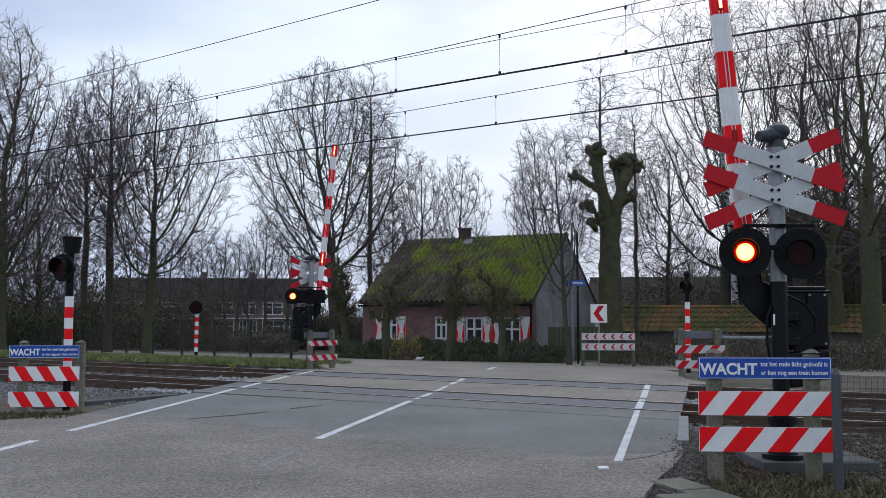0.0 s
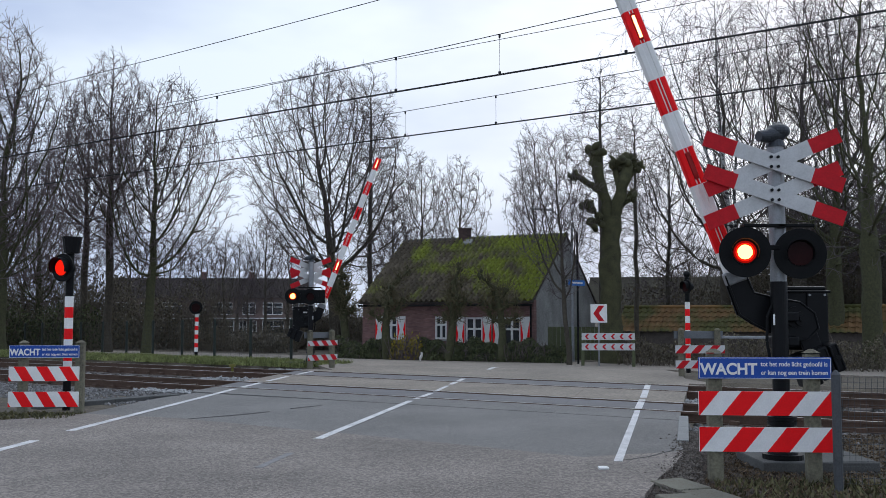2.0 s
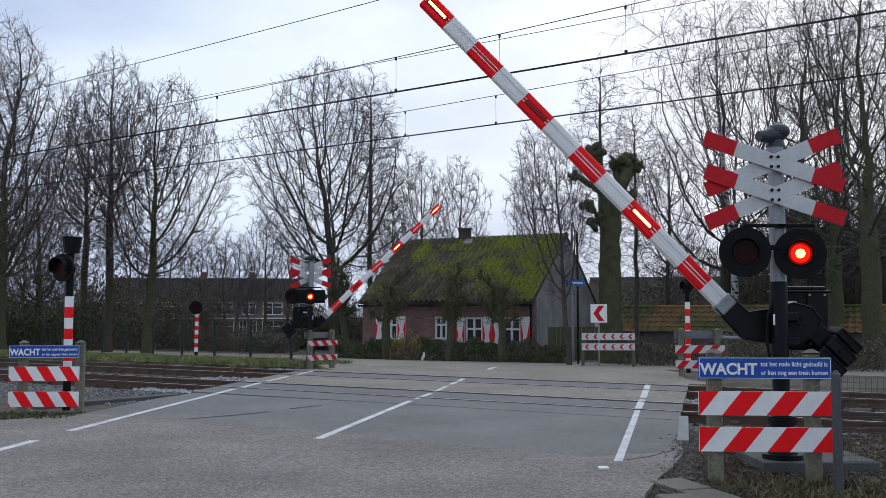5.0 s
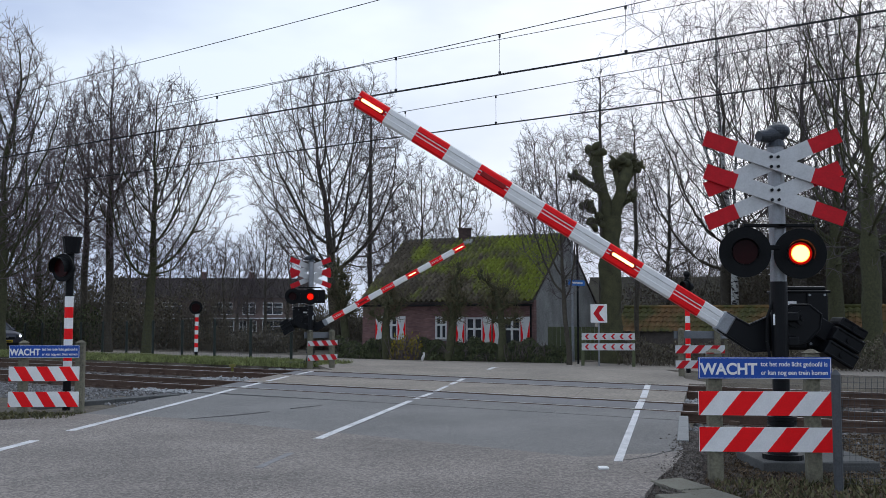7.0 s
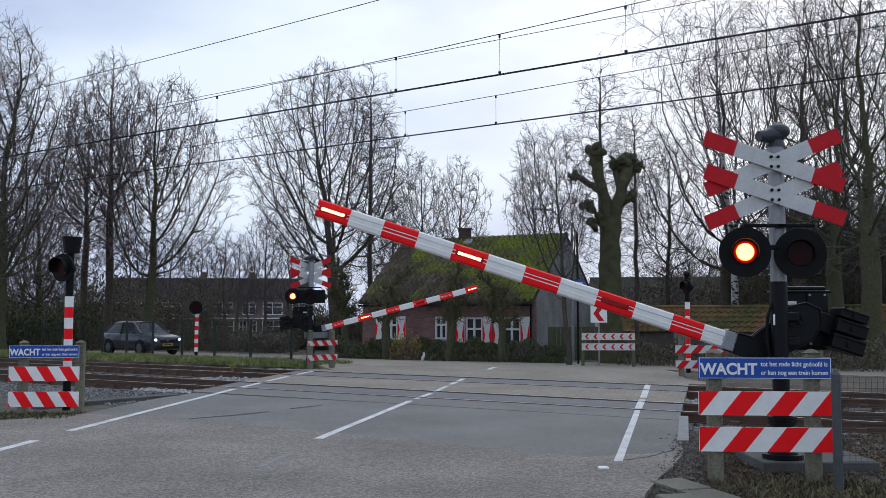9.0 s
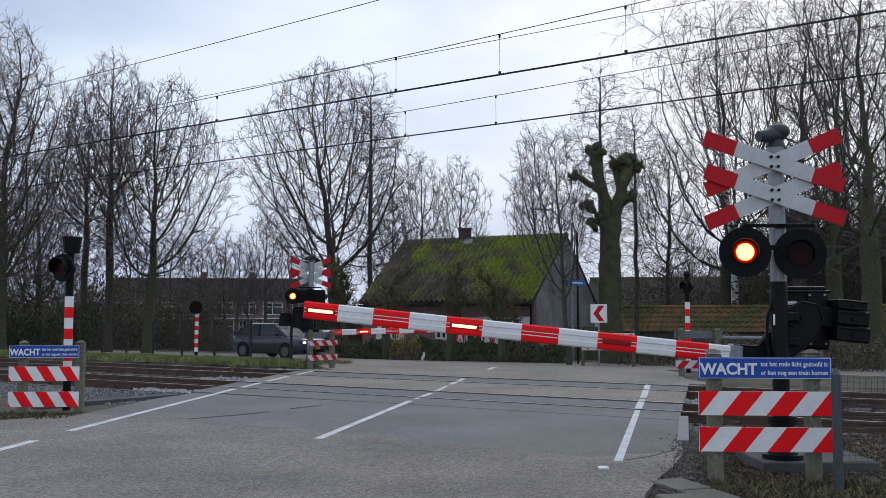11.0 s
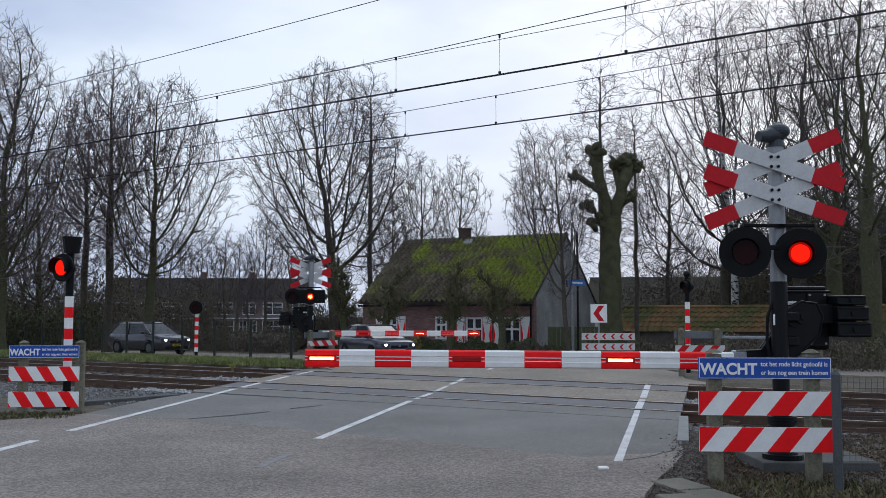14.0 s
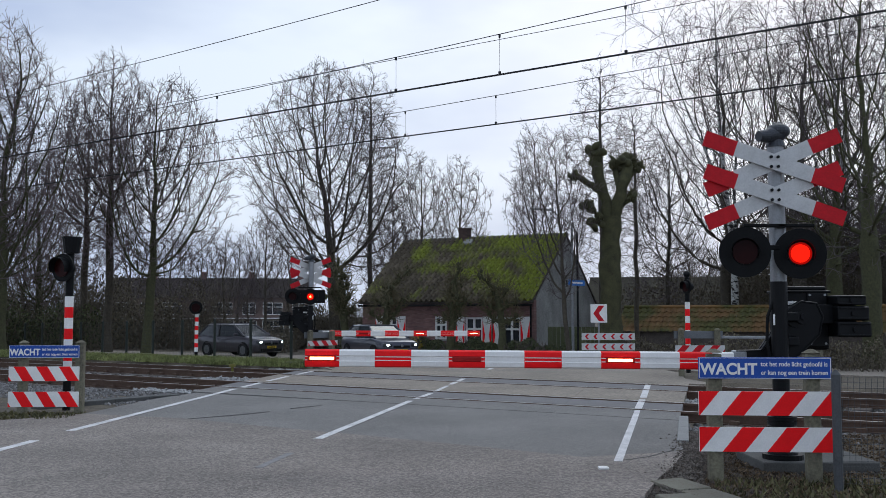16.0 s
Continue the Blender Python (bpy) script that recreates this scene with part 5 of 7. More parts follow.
def wall_with_holes(bm, x0, x1, z0, z1, holes, y0, y1):
    """A wall panel in x and z with rectangular openings cut right through."""
    xs = sorted({x0, x1, *[h[0] for h in holes], *[h[1] for h in holes]})
    zs = sorted({z0, z1, *[h[2] for h in holes], *[h[3] for h in holes]})
    for a, b in zip(xs, xs[1:]):
        for c, d in zip(zs, zs[1:]):
            if not any(h[0] <= (a + b) / 2 <= h[1] and h[2] <= (c + d) / 2 <= h[3] for h in holes):
                box(bm, ((a + b) / 2, (y0 + y1) / 2, (c + d) / 2), (b - a, y1 - y0, d - c))
    bmesh.ops.remove_doubles(bm, verts=bm.verts[:], dist=1e-4)
    return bm


def cottage():
    h = thing("cottage", COTTAGE, "small brick cottage with mossy tiled roof and red-white shutters", "house")
    wins = [(-8.2, -7.42, 0.85, 2.0, 1), (-5.28, -4.62, 0.9, 2.02, 0), (-3.6, -2.68, 0.42, 1.98, 1), (-1.62, -0.7, 0.42, 1.98, 1)]
    bm = bmesh.new()
    wall_with_holes(bm, -LONG, 0, -0.2, EAVE, [w[:4] for w in wins], 0.0, 0.28)
    part("front_wall", bm, M_BRICK, h, "dark red brick front wall")
    for x0, x1, nm in ((-0.28, 0.0, "gable_wall"), (-LONG, -LONG + 0.28, "gable_wall")):
        bm = bmesh.new()
        o = [(0.28, -0.2), (DEEP, -0.2), (DEEP, EAVE), (DEEP / 2, RIDGE - 0.1), (0.28, EAVE + 0.1)]
        a = [bm.verts.new((x0, y, z)) for y, z in o]
        b = [bm.verts.new((x1, y, z)) for y, z in o]
        bm.faces.new(a)
        bm.faces.new(b[::-1])
        for i in range(5):
            bm.faces.new((a[i], b[i], b[(i + 1) % 5], a[(i + 1) % 5]))
        bmesh.ops.recalc_face_normals(bm, faces=bm.faces[:])
        part(nm, bm, M_RENDER, h, "grey rendered gable wall")
    bm = bmesh.new()
    box(bm, (-LONG / 2, DEEP - 0.14, EAVE / 2 - 0.1), (LONG - 0.56, 0.28, EAVE + 0.2))
    part("back_wall", bm, M_BRICK, h)
    slope = math.atan2(RIDGE - EAVE + 0.1, DEEP / 2 + 0.3)
    run = (DEEP / 2 + 0.3) / math.cos(slope)
    for side in (0, 1):
        bm = bmesh.new()
        box(bm, (-LONG / 2, 0, 0), (LONG + 0.1, run, 0.08))
        deck = part("roof_deck", bm, M_SLEEPER, h)
        y = (DEEP / 2 - 0.3) / 2 if side == 0 else DEEP - (DEEP / 2 - 0.3) / 2
        deck.matrix_local = Matrix.Translation((0, y, (EAVE + RIDGE) / 2 - 0.06)) @ Matrix.Rotation(slope if side == 0 else -slope, 4, "X")
    # pantiles: a rolled sheet each
    cols, rows = 33, 12
    tw, tl = (LONG + 0.1) / cols, run / rows
    bm = bmesh.new()
    pr = [(-0.5, 0.0), (-0.32, -0.028), (-0.1, -0.02), (0.12, 0.03), (0.3, 0.055), (0.45, 0.035), (0.52, 0.0)]
    lo = [bm.verts.new((x * tw, -tl * 0.56, z * 2.3 + 0.075)) for x, z in pr]
    hi = [bm.verts.new((x * tw, tl * 0.56, z * 2.3)) for x, z in pr]
    lb = [bm.verts.new((x * tw, -tl * 0.56, z + 0.01)) for x, z in pr]
    for i in range(len(pr) - 1):
        bm.faces.new((lo[i], lo[i + 1], hi[i + 1], hi[i]))
        bm.faces.new((lb[i], lb[i + 1], lo[i + 1], lo[i]))
    bmesh.ops.recalc_face_normals(bm, faces=bm.faces[:])
    tile = mesh_of(bm, "roof_tile", M_ROOF, False)
    rnd = random.Random(9)
    front = Matrix.Translation((0, (DEEP / 2 - 0.3) / 2, (EAVE + RIDGE) / 2)) @ Matrix.Rotation(slope, 4, "X")
    rest_v, rest_f = [], []
    for r in range(rows):
        for c in range(cols):
            m = front @ Matrix.Translation((-LONG - 0.05 + (c + 0.5) * tw, -run / 2 + (r + 0.5) * tl, 0.03 + rnd.gauss(0, 0.008))) @ Matrix.Rotation(rnd.gauss(0, 0.025), 4, "Z") @ Matrix.Rotation(rnd.gauss(0, 0.015), 4, "X")
            if r < 9:
                ob = new("roof_tile", tile)
                ob.parent = h
                ob.matrix_local = m
            else:
                b = len(rest_v)
                rest_v += [tuple(m @ v.co) for v in tile.vertices]
                rest_f += [tuple(b + i for i in p.vertices) for p in tile.polygons]
    me = bpy.data.meshes.new("upper_tiles")
    me.from_pydata(rest_v, [], rest_f)
    me.materials.append(M_ROOF)
    ob = new("upper_tiles", me)
    ob.parent = h
    ob["kind"] = "stuff"
    bm = bmesh.new()
    for c in range(24):
        w = (LONG + 0.1) / 24
        rod(bm, (-LONG - 0.05 + c * w, DEEP / 2, RIDGE + 0.0), (-LONG - 0.05 + (c + 1.06) * w, DEEP / 2, RIDGE + 0.02), 0.13, 0.14, sides=10)
    part("ridge_tiles", bm, material("ridge_tile_clay", (0.09, 0.085, 0.08), 0.9, vary=0.3, island=0.5), h)["kind"] = "stuff"
    bm = bmesh.new()
    box(bm, (-LONG / 2, -0.36, EAVE - 0.22), (LONG + 0.1, 0.12, 0.1), bevel=0.03)
    part("gutter", bm, M_BOXDARK, h, "dark roof gutter")
    bm = bmesh.new()
    rod(bm, (-0.15, -0.06, 0), (-0.15, -0.06, EAVE - 0.2), 0.045, sides=10)
    part("downpipe", bm, M_BOXDARK, h)
    bm = bmesh.new()
    box(bm, (-5.75, DEEP / 2 - 0.05, RIDGE + 0.17), (0.5, 0.5, 0.8))
    box(bm, (-5.75, DEEP / 2 - 0.05, RIDGE + 0.58), (0.58, 0.58, 0.07))
    part("chimney", bm, brickwork("dark_chimney_brick", (0.09, 0.06, 0.055), (0.08, 0.075, 0.07)), h, "dark brick chimney")
    # one tilted block stands for the pale debris at the chimney's foot
    bm = bmesh.new()
    box(bm, (-5.35, DEEP / 2 - 0.5, RIDGE - 0.18), (0.5, 0.35, 0.12), Matrix.Rotation(0.7, 3, "X"))
    part("pale_debris", bm, M_CONCRETE, h, "pale debris at the foot of the chimney")
    bm = bmesh.new()
    box(bm, (0.012, DEEP / 2, 3.7), (0.03, 0.12, 0.34))
    part("wall_anchor", bm, M_BOXDARK, h)
    for x0, x1, z0, z1, sh in wins:
        w, hh = x1 - x0, z1 - z0
        xm, zm = (x0 + x1) / 2, (z0 + z1) / 2
        bm = bmesh.new()
        for dx in (-w / 2 + 0.04, w / 2 - 0.04, 0):
            box(bm, (xm + dx, 0.06, zm), (0.1, 0.07, hh))
        for z in (z0 + 0.04, z1 - 0.04, z1 - hh * 0.36):
            box(bm, (xm, 0.06, z), (w, 0.066, 0.1))
        win = part("window_frame", bm, M_FRAME, h, "white painted window frame")
        for dx in (-w / 4, w / 4):
            for za, zb in ((z0, z1 - hh * 0.36), (z1 - hh * 0.36, z1)):
                bm = bmesh.new()
                box(bm, (xm + dx, 0.115, (za + zb) / 2), (w / 2 - 0.06, 0.01, zb - za - 0.06))
                part("pane", bm, M_PANE, win, "dark glass pane")
        bm = bmesh.new()
        box(bm, (xm, 0.16, z0 + hh * 0.3), (w, 0.01, hh * 0.56))
        part("curtain", bm, M_CURTAIN, h, "grey net curtain behind the glass")
        bm = bmesh.new()
        box(bm, (xm, -0.03, z0 - 0.04), (w + 0.12, 0.14, 0.06), bevel=0.01)
        part("window_sill", bm, M_CONCRETE, h)
        bm = bmesh.new()
        box(bm, (xm, -0.006, z1 + 0.1), (w + 0.2, 0.02, 0.2))
        part("lintel", bm, M_BRICK, h)
        if not sh:
            continue
        for sx in (x0 - 0.26, x1 + 0.26):
            bm = bmesh.new()
            box(bm, (sx, -0.03, zm), (0.46, 0.035, hh + 0.06), bevel=0.006)
            shut = part("shutter", bm, M_FRAME, h, "shutter with red and white hourglass pattern")
            for sgn in (-1, 1):
                bm = bmesh.new()
                prism(bm, [(sx + sgn * 0.225, zm - hh / 2 - 0.02), (sx + sgn * 0.225, zm + hh * 0.4), (sx + sgn * 0.1, zm - hh * 0.05)], -0.053, -0.048)
                part("red_triangle", bm, M_RED, shut, "red painted triangle")
    return h


cottage()


# ---- sheds and far houses ----
def tiled_shed(m, length, deep, eave, ridge, label):
    h = thing("shed", m, label, "shed")
    bm = bmesh.new()
    box(bm, (length / 2, deep / 2, eave / 2 - 0.2), (length, deep - 0.3, eave + 0.4))
    part("wall", bm, M_SLEEPER, h, "dark timber wall")
    slope = math.atan2(ridge - eave, deep / 2)
    run = (deep / 2) / math.cos(slope)
    bm = bmesh.new()
    cols = int(length / 0.3)
    for side in (0, 1):
        q = Matrix.Translation((0, deep / 4 if side == 0 else deep * 0.75, (eave + ridge) / 2)) @ Matrix.Rotation(slope if side == 0 else -slope, 4, "X")
        n = 5
        for r in range(n):
            ra, rb = -run / 2 + run * r / n - 0.04, -run / 2 + run * (r + 1) / n
            prev = None
            for c in range(cols * 4 + 1):
                x = length * c / (cols * 4)
                z = (0.0, 0.045, 0.02, -0.02)[c % 4]
                cur = (bm.verts.new(q @ Vector((x, ra, z + (0.04 if side == 0 else 0)))), bm.verts.new(q @ Vector((x, rb, z + (0 if side == 0 else 0.04)))))
                if prev:
                    bm.faces.new((prev[0], cur[0], cur[1], prev[1]))
                prev = cur
    bmesh.ops.recalc_face_normals(bm, faces=bm.faces[:])
    rf = part("roof_tiles", bm, M_ROOF_ORANGE, h, "orange-brown mossy pantiles")
    rf["kind"] = "stuff"
    bm = bmesh.new()
    rod(bm, (0, deep / 2, ridge + 0.02), (length, deep / 2, ridge + 0.02), 0.1, sides=8)
    part("ridge", bm, M_ROOF_ORANGE, h)
    return h


tiled_shed(pose(8.3, 46.5, -0.5, 0, 0, -25), 20, 3.6, 1.3, 2.45, "long low shed with an orange pantile roof")


def far_row(m, n, label):
    """A terrace house far off: walls, roof, window bands."""
    h = thing("terrace_house", m, label, "house", "far terrace houses")
    W, Dp, E, Rg = 6.0, 8.0, 5.0, 7.6
    bm = bmesh.new()
    box(bm, (0, Dp / 2, E / 2), (W, Dp, E))
    part("wall", bm, material("far_brick", (0.15, 0.11, 0.095), 0.9, vary=0.3, scale=1.2), h)
    bm = bmesh.new()
    o = [(-0.3, E), (Dp + 0.3, E), (Dp / 2, Rg)]
    a = [bm.verts.new((-W / 2, y, z)) for y, z in o]
    b = [bm.verts.new((W / 2, y, z)) for y, z in o]
    bm.faces.new(a), bm.faces.new(b[::-1])
    for i in range(3):
        bm.faces.new((a[i], b[i], b[(i + 1) % 3], a[(i + 1) % 3]))
    bmesh.ops.recalc_face_normals(bm, faces=bm.faces[:])
    roof = part("roof", bm, material("far_roof", (0.04, 0.033, 0.03), 0.95, vary=0.3, scale=0.8, spec=0.1), h, "dark tiled roof")
    bm = bmesh.new()
    box(bm, (1.8, Dp / 2, Rg + 0.2), (0.7, 0.6, 1.1))
    part("chimney", bm, M_BRICK, roof)
    bm = bmesh.new()
    box(bm, (0, -0.3, 2.5), (W - 0.1, 0.6, 0.16), bevel=0.02)
    part("canopy", bm, M_FRAME, h, "pale canopy over the ground floor")
    for x, w, z0, z1 in ((-1.5, 2.3, 3.0, 4.4), (1.7, 1.5, 3.0, 4.4), (-1.4, 2.6, 0.3, 2.2), (1.0, 0.9, 0.1, 2.2), (2.2, 0.8, 0.9, 2.2)):
        bm = bmesh.new()
        for dx in (-w / 2, 0, w / 2):
            box(bm, (x + dx, -0.04, (z0 + z1) / 2), (0.09, 0.1, z1 - z0))
        for z in (z0, z1, z0 + (z1 - z0) * 0.65):
            box(bm, (x, -0.04, z), (w, 0.1, 0.09))
        win = part("window_frame", bm, M_FRAME, h, "white window frame")
        bm = bmesh.new()
        box(bm, (x, -0.02, (z0 + z1) / 2), (w, 0.05, z1 - z0))
        part("pane", bm, M_PANE, win)
    return h


row = far_row(pose(-25.5, 118, -1.2, 0, 0, 8), 1, "far brick terrace house with white window frames")
for k in range(1, 3):
    copy_thing(row, pose(-25.5 - 6.02 * k * 0.99 + 6.02 * 0.99 * 0, 118 - 0.84 * k, -1.2, 0, 0, 8))
copy_thing(row, pose(-19.5, 118.8, -1.2, 0, 0, 8))
barn = thing("barn", pose(14, 74, -0.6, 0, 0, -12), "long grey barn with a wide dull roof", "barn")
bm = bmesh.new()
box(bm, (17, 6, 1.2), (38, 12, 2.8))
part("wall", bm, M_SLEEPER, barn)
bm = bmesh.new()
o = [(-0.4, 2.4), (12.4, 2.4), (6, 5.4)]
a = [bm.verts.new((-3, y, z)) for y, z in o]
b = [bm.verts.new((37, y, z)) for y, z in o]
bm.faces.new(a), bm.faces.new(b[::-1])
for i in range(3):
    bm.faces.new((a[i], b[i], b[(i + 1) % 3], a[(i + 1) % 3]))
bmesh.ops.recalc_face_normals(bm, faces=bm.faces[:])
part("roof", bm, material("barn_roof_sheet", (0.055, 0.05, 0.037), 0.95, vary=0.35, scale=0.5, spec=0.1), barn, "dull grey-brown roof")


# ---- road signs and street furniture ----
def chevron(bm, x, z, w, hgt, y0, y1):
    """An arrowhead that points left."""
    t = w * 0.5
    prism(bm, [(x + w / 2, z + hgt / 2), (x + w / 2 - t, z + hgt / 2), (x - w / 2, z), (x + w / 2 - t, z - hgt / 2), (x + w / 2, z - hgt / 2), (x + w / 2 - t, z)], y0, y1)


def bend_sign(m):
    s = thing("bend_sign", m, "square white sign with a red chevron on a post", "road sign")
    bm = bmesh.new()
    rod(bm, (0, 0.04, -0.1), (0, 0.04, 2.28), 0.035, sides=10)
    part("post", bm, M_GALV, s)
    bm = bmesh.new()
    box(bm, (0, 0, 2.08), (0.66, 0.02, 0.74), bevel=0.005)
    f = part("sign_face", bm, M_WHITE, s, "white sign face")
    bm = bmesh.new()
    chevron(bm, 0.0, 2.08, 0.44, 0.62, -0.014, -0.0105)
    part("chevron", bm, M_PLANKRED, f, "red chevron")


def bend_board(m):
    s = thing("bend_board", m, "low white double board with red chevrons", "road sign")
    for x in (-0.98, 0.98):
        bm = bmesh.new()
        box(bm, (x, 0.06, 0.62), (0.12, 0.1, 1.45), bevel=0.01)
        part("post", bm, M_PLANKGREEN, s, "mossy green post")
    for z in (0.75, 1.15):
        bm = bmesh.new()
        box(bm, (0, 0, z), (2.05, 0.02, 0.27), bevel=0.004)
        pl = part("board", bm, M_PLANKWHITE, s, "white board")
        for k in range(6):
            bm = bmesh.new()
            chevron(bm, -0.82 + k * 0.335, z, 0.17, 0.2, -0.014, -0.0105)
            part("chevron", bm, M_PLANKRED, pl)


def at(u, d, rz=0.0):
    x, y, z = stand(u, d)
    return pose(x, y, z + 0.06, 0, 0, rz)


bend_sign(at(1059, 38.5))
bend_board(at(1075, 37.6, -4))
sg = thing("street_sign", at(1022, 40), "small blue street name sign on a slim pole", "street sign")
bm = bmesh.new()
rod(bm, (0, 0, -0.1), (0, 0, 5.5), 0.045, sides=10)
part("pole", bm, M_BOXDARK, sg, "slim dark pole")
bm = bmesh.new()
box(bm, (-0.05, -0.05, 3.36), (0.68, 0.02, 0.24), Matrix.Rotation(0.05, 3, "Y"))
f = part("sign_face", bm, material("street_sign_blue", (0.03, 0.16, 0.5), 0.4, vary=0.1), sg, "blue sign face")
bm = bmesh.new()
box(bm, (-0.05, -0.064, 3.36), (0.5, 0.004, 0.07), Matrix.Rotation(0.05, 3, "Y"))
part("writing_bar", bm, M_WHITE, f)
lp = thing("street_lamp", at(1013, 43), "grey street lamp with a flat lantern on a long arm", "street lamp")
bm = bmesh.new()
rod(bm, (0, 0, -0.1), (0, 0, 6.1), 0.07, 0.05, sides=12)
part("pole", bm, M_GALV, lp)
bm = bmesh.new()
rod(bm, (0, 0, 6.05), (-0.9, 0, 6.72), 0.035, 0.03, sides=8)
part("arm", bm, M_GALV, lp)
bm = bmesh.new()
box(bm, (-1.35, 0, 6.78), (1.0, 0.26, 0.1), Matrix.Rotation(0.08, 3, "Y"), bevel=0.04)
part("lantern", bm, M_GALV, lp, "flat grey lantern")


gr = thing("guard_rail", pose(7.0, 24.6, 0, 0, 0, -12), "grey steel guard rail beyond the tracks", "guard rail")
bm = bmesh.new()
box(bm, (1.3, 0, 0.98), (2.7, 0.06, 0.07), bevel=0.01)
part("rail", bm, M_GALV, gr)
for x in (0.2, 2.5):
    bm = bmesh.new()
    box(bm, (x, 0.06, 0.45), (0.08, 0.06, 1.1), bevel=0.01)
    part("post", bm, M_WOOD, gr)


def wire_fence(name, x0, y0, x1, y1, hgt, gap, post_r, mesh_gap, post_mat, wire_mat, label, lift=0.0, wire_r=0.004):
    """Posts with a wire mesh between them."""
    f = thing(name, pose(x0, y0, 0), label, "fence", "wire fences")
    d = Vector((x1 - x0, y1 - y0))
    n = max(1, round(d.length / gap))
    w = Wood()
    for k in range(n + 1):
        p = d * (k / n)
        z = level(s_of(x0 + p.x, y0 + p.y)) + lift
        bm = bmesh.new()
        rod(bm, (p.x, p.y, z - 0.1), (p.x, p.y, z + hgt), post_r, sides=10)
        rod(bm, (p.x, p.y, z + hgt), (p.x, p.y, z + hgt + post_r), post_r * 1.1, post_r * 0.3, sides=10)
        part("post", bm, post_mat, f)
    rows = int(hgt / mesh_gap)
    for r in range(rows + 1):
        pts = []
        for k in range(n + 1):
            p = d * (k / n)
            pts.append(Vector((p.x, p.y, level(s_of(x0 + p.x, y0 + p.y)) + lift + 0.04 + (hgt - 0.06) * r / rows)))
        w.tube(pts, [wire_r] * len(pts), 3)
    m = int(d.length / mesh_gap)
    for k in range(m + 1):
        p = d * (k / m)
        z = level(s_of(x0 + p.x, y0 + p.y)) + lift
        w.tube([Vector((p.x, p.y, z + 0.04)), Vector((p.x, p.y, z + hgt - 0.02))], [wire_r] * 2, 3)
    ob = new("wire_mesh", w.mesh("wire_mesh", wire_mat))
    ob.parent = f
    ob["kind"] = "stuff"
    return f


M_GREENMETAL = material("dark_green_metal", (0.02, 0.028, 0.022), 0.6, vary=0.3, bump=0.05)
wire_fence("fence", -5.0, 31.8, -27.5, 57.4, 1.4, 2.6, 0.05, 0.13, M_GREENMETAL, M_GREENMETAL, "dark green mesh fence on steel posts beside the line", wire_r=0.0025)
wire_fence("fence", 3.47, 8.55, 5.9, 8.35, 0.99, 2.4, 0.04, 0.05, M_DULL, M_DULL, "grey galvanised mesh fence beside the crossing", wire_r=0.0022)
wire_fence("fence", -6.95, 15.0, -9.8, 16.6, 1.0, 2.6, 0.05, 0.06, M_DULL, M_DULL, "grey galvanised mesh fence beside the crossing", wire_r=0.0025)


# ---- verge, paving and odds and ends ----
def blades(name, count, test, size, mat, label, seed, lift=0.0):
    rnd = random.Random(seed)
    vs, fs = [], []
    for _ in range(count):
        x, y = test(rnd)
        z = level(s_of(x, y)) - 0.06 + lift
        hgt = size * rnd.uniform(0.4, 1.3)
        a = rnd.uniform(0, 6.28)
        w = 0.012 + 0.01 * rnd.random()
        lx, ly = rnd.gauss(0, hgt * 0.5), rnd.gauss(0, hgt * 0.5)
        b = len(vs)
        vs += [(x - w * math.cos(a), y - w * math.sin(a), z), (x + w * math.cos(a), y + w * math.sin(a), z), (x + lx, y + ly, z + hgt)]
        fs.append((b, b + 1, b + 2))
    me = bpy.data.meshes.new(name)
    me.from_pydata(vs, [], fs)
    me.materials.append(mat)
    return tagged(new(name, me), label, "grass", kind="stuff")


def on_verge(r):
    while True:
        a, s = r.uniform(-40, -19.3), 22.3 + 2.6 * r.random() ** 0.8
        if noise.noise(Vector((a * 0.5, s * 1.3, 3.0))) + noise.noise(Vector((a * 2.1, s * 3.1, 8.0))) * 0.6 > r.uniform(-0.5, 0.35):
            return on_track(a, s)


blades("grass", 34000, on_verge, 0.16, M_GRASS, "rough pale green winter grass on the verge", 21, 0.02)
blades("grass", 2200, lambda r: (r.uniform(-10, -5.6), 14.3 + r.random() * 1.0), 0.05, M_GRASS_DARK, "sparse winter grass beside the road", 22, 0.05)
M_LITTER = material("brown_leaf_litter", (0.1, 0.07, 0.045), 0.95, vary=0.5, scale=3, fine=30, bump=0, tint=(0.14, 0.1, 0.06), island=1.0)


def beside_road(r):
    y = 7.6 + r.random() * 5.0
    return 2.15 + max(0, y - 8.2) * 0.34 + r.random() ** 1.5 * 3.4, y


blades("leaf_litter", 16000, beside_road, 0.022, M_LITTER, "dead leaves and dry grass on bare soil", 23, 0.03)
blades("grass", 1500, lambda r: (2.45 + r.random() * 3.0, 8.0 + r.random() * 1.1), 0.07, M_GRASS_DARK, "tufts of winter grass under the warning board", 24, 0.02)


def clods(r):
    """Clods of soil between the road and the warning board."""
    y = 7.4 + r.random() * 5.2
    return 1.72 + (y - 8.2) * 0.34 + abs(r.gauss(0, 0.55)), y


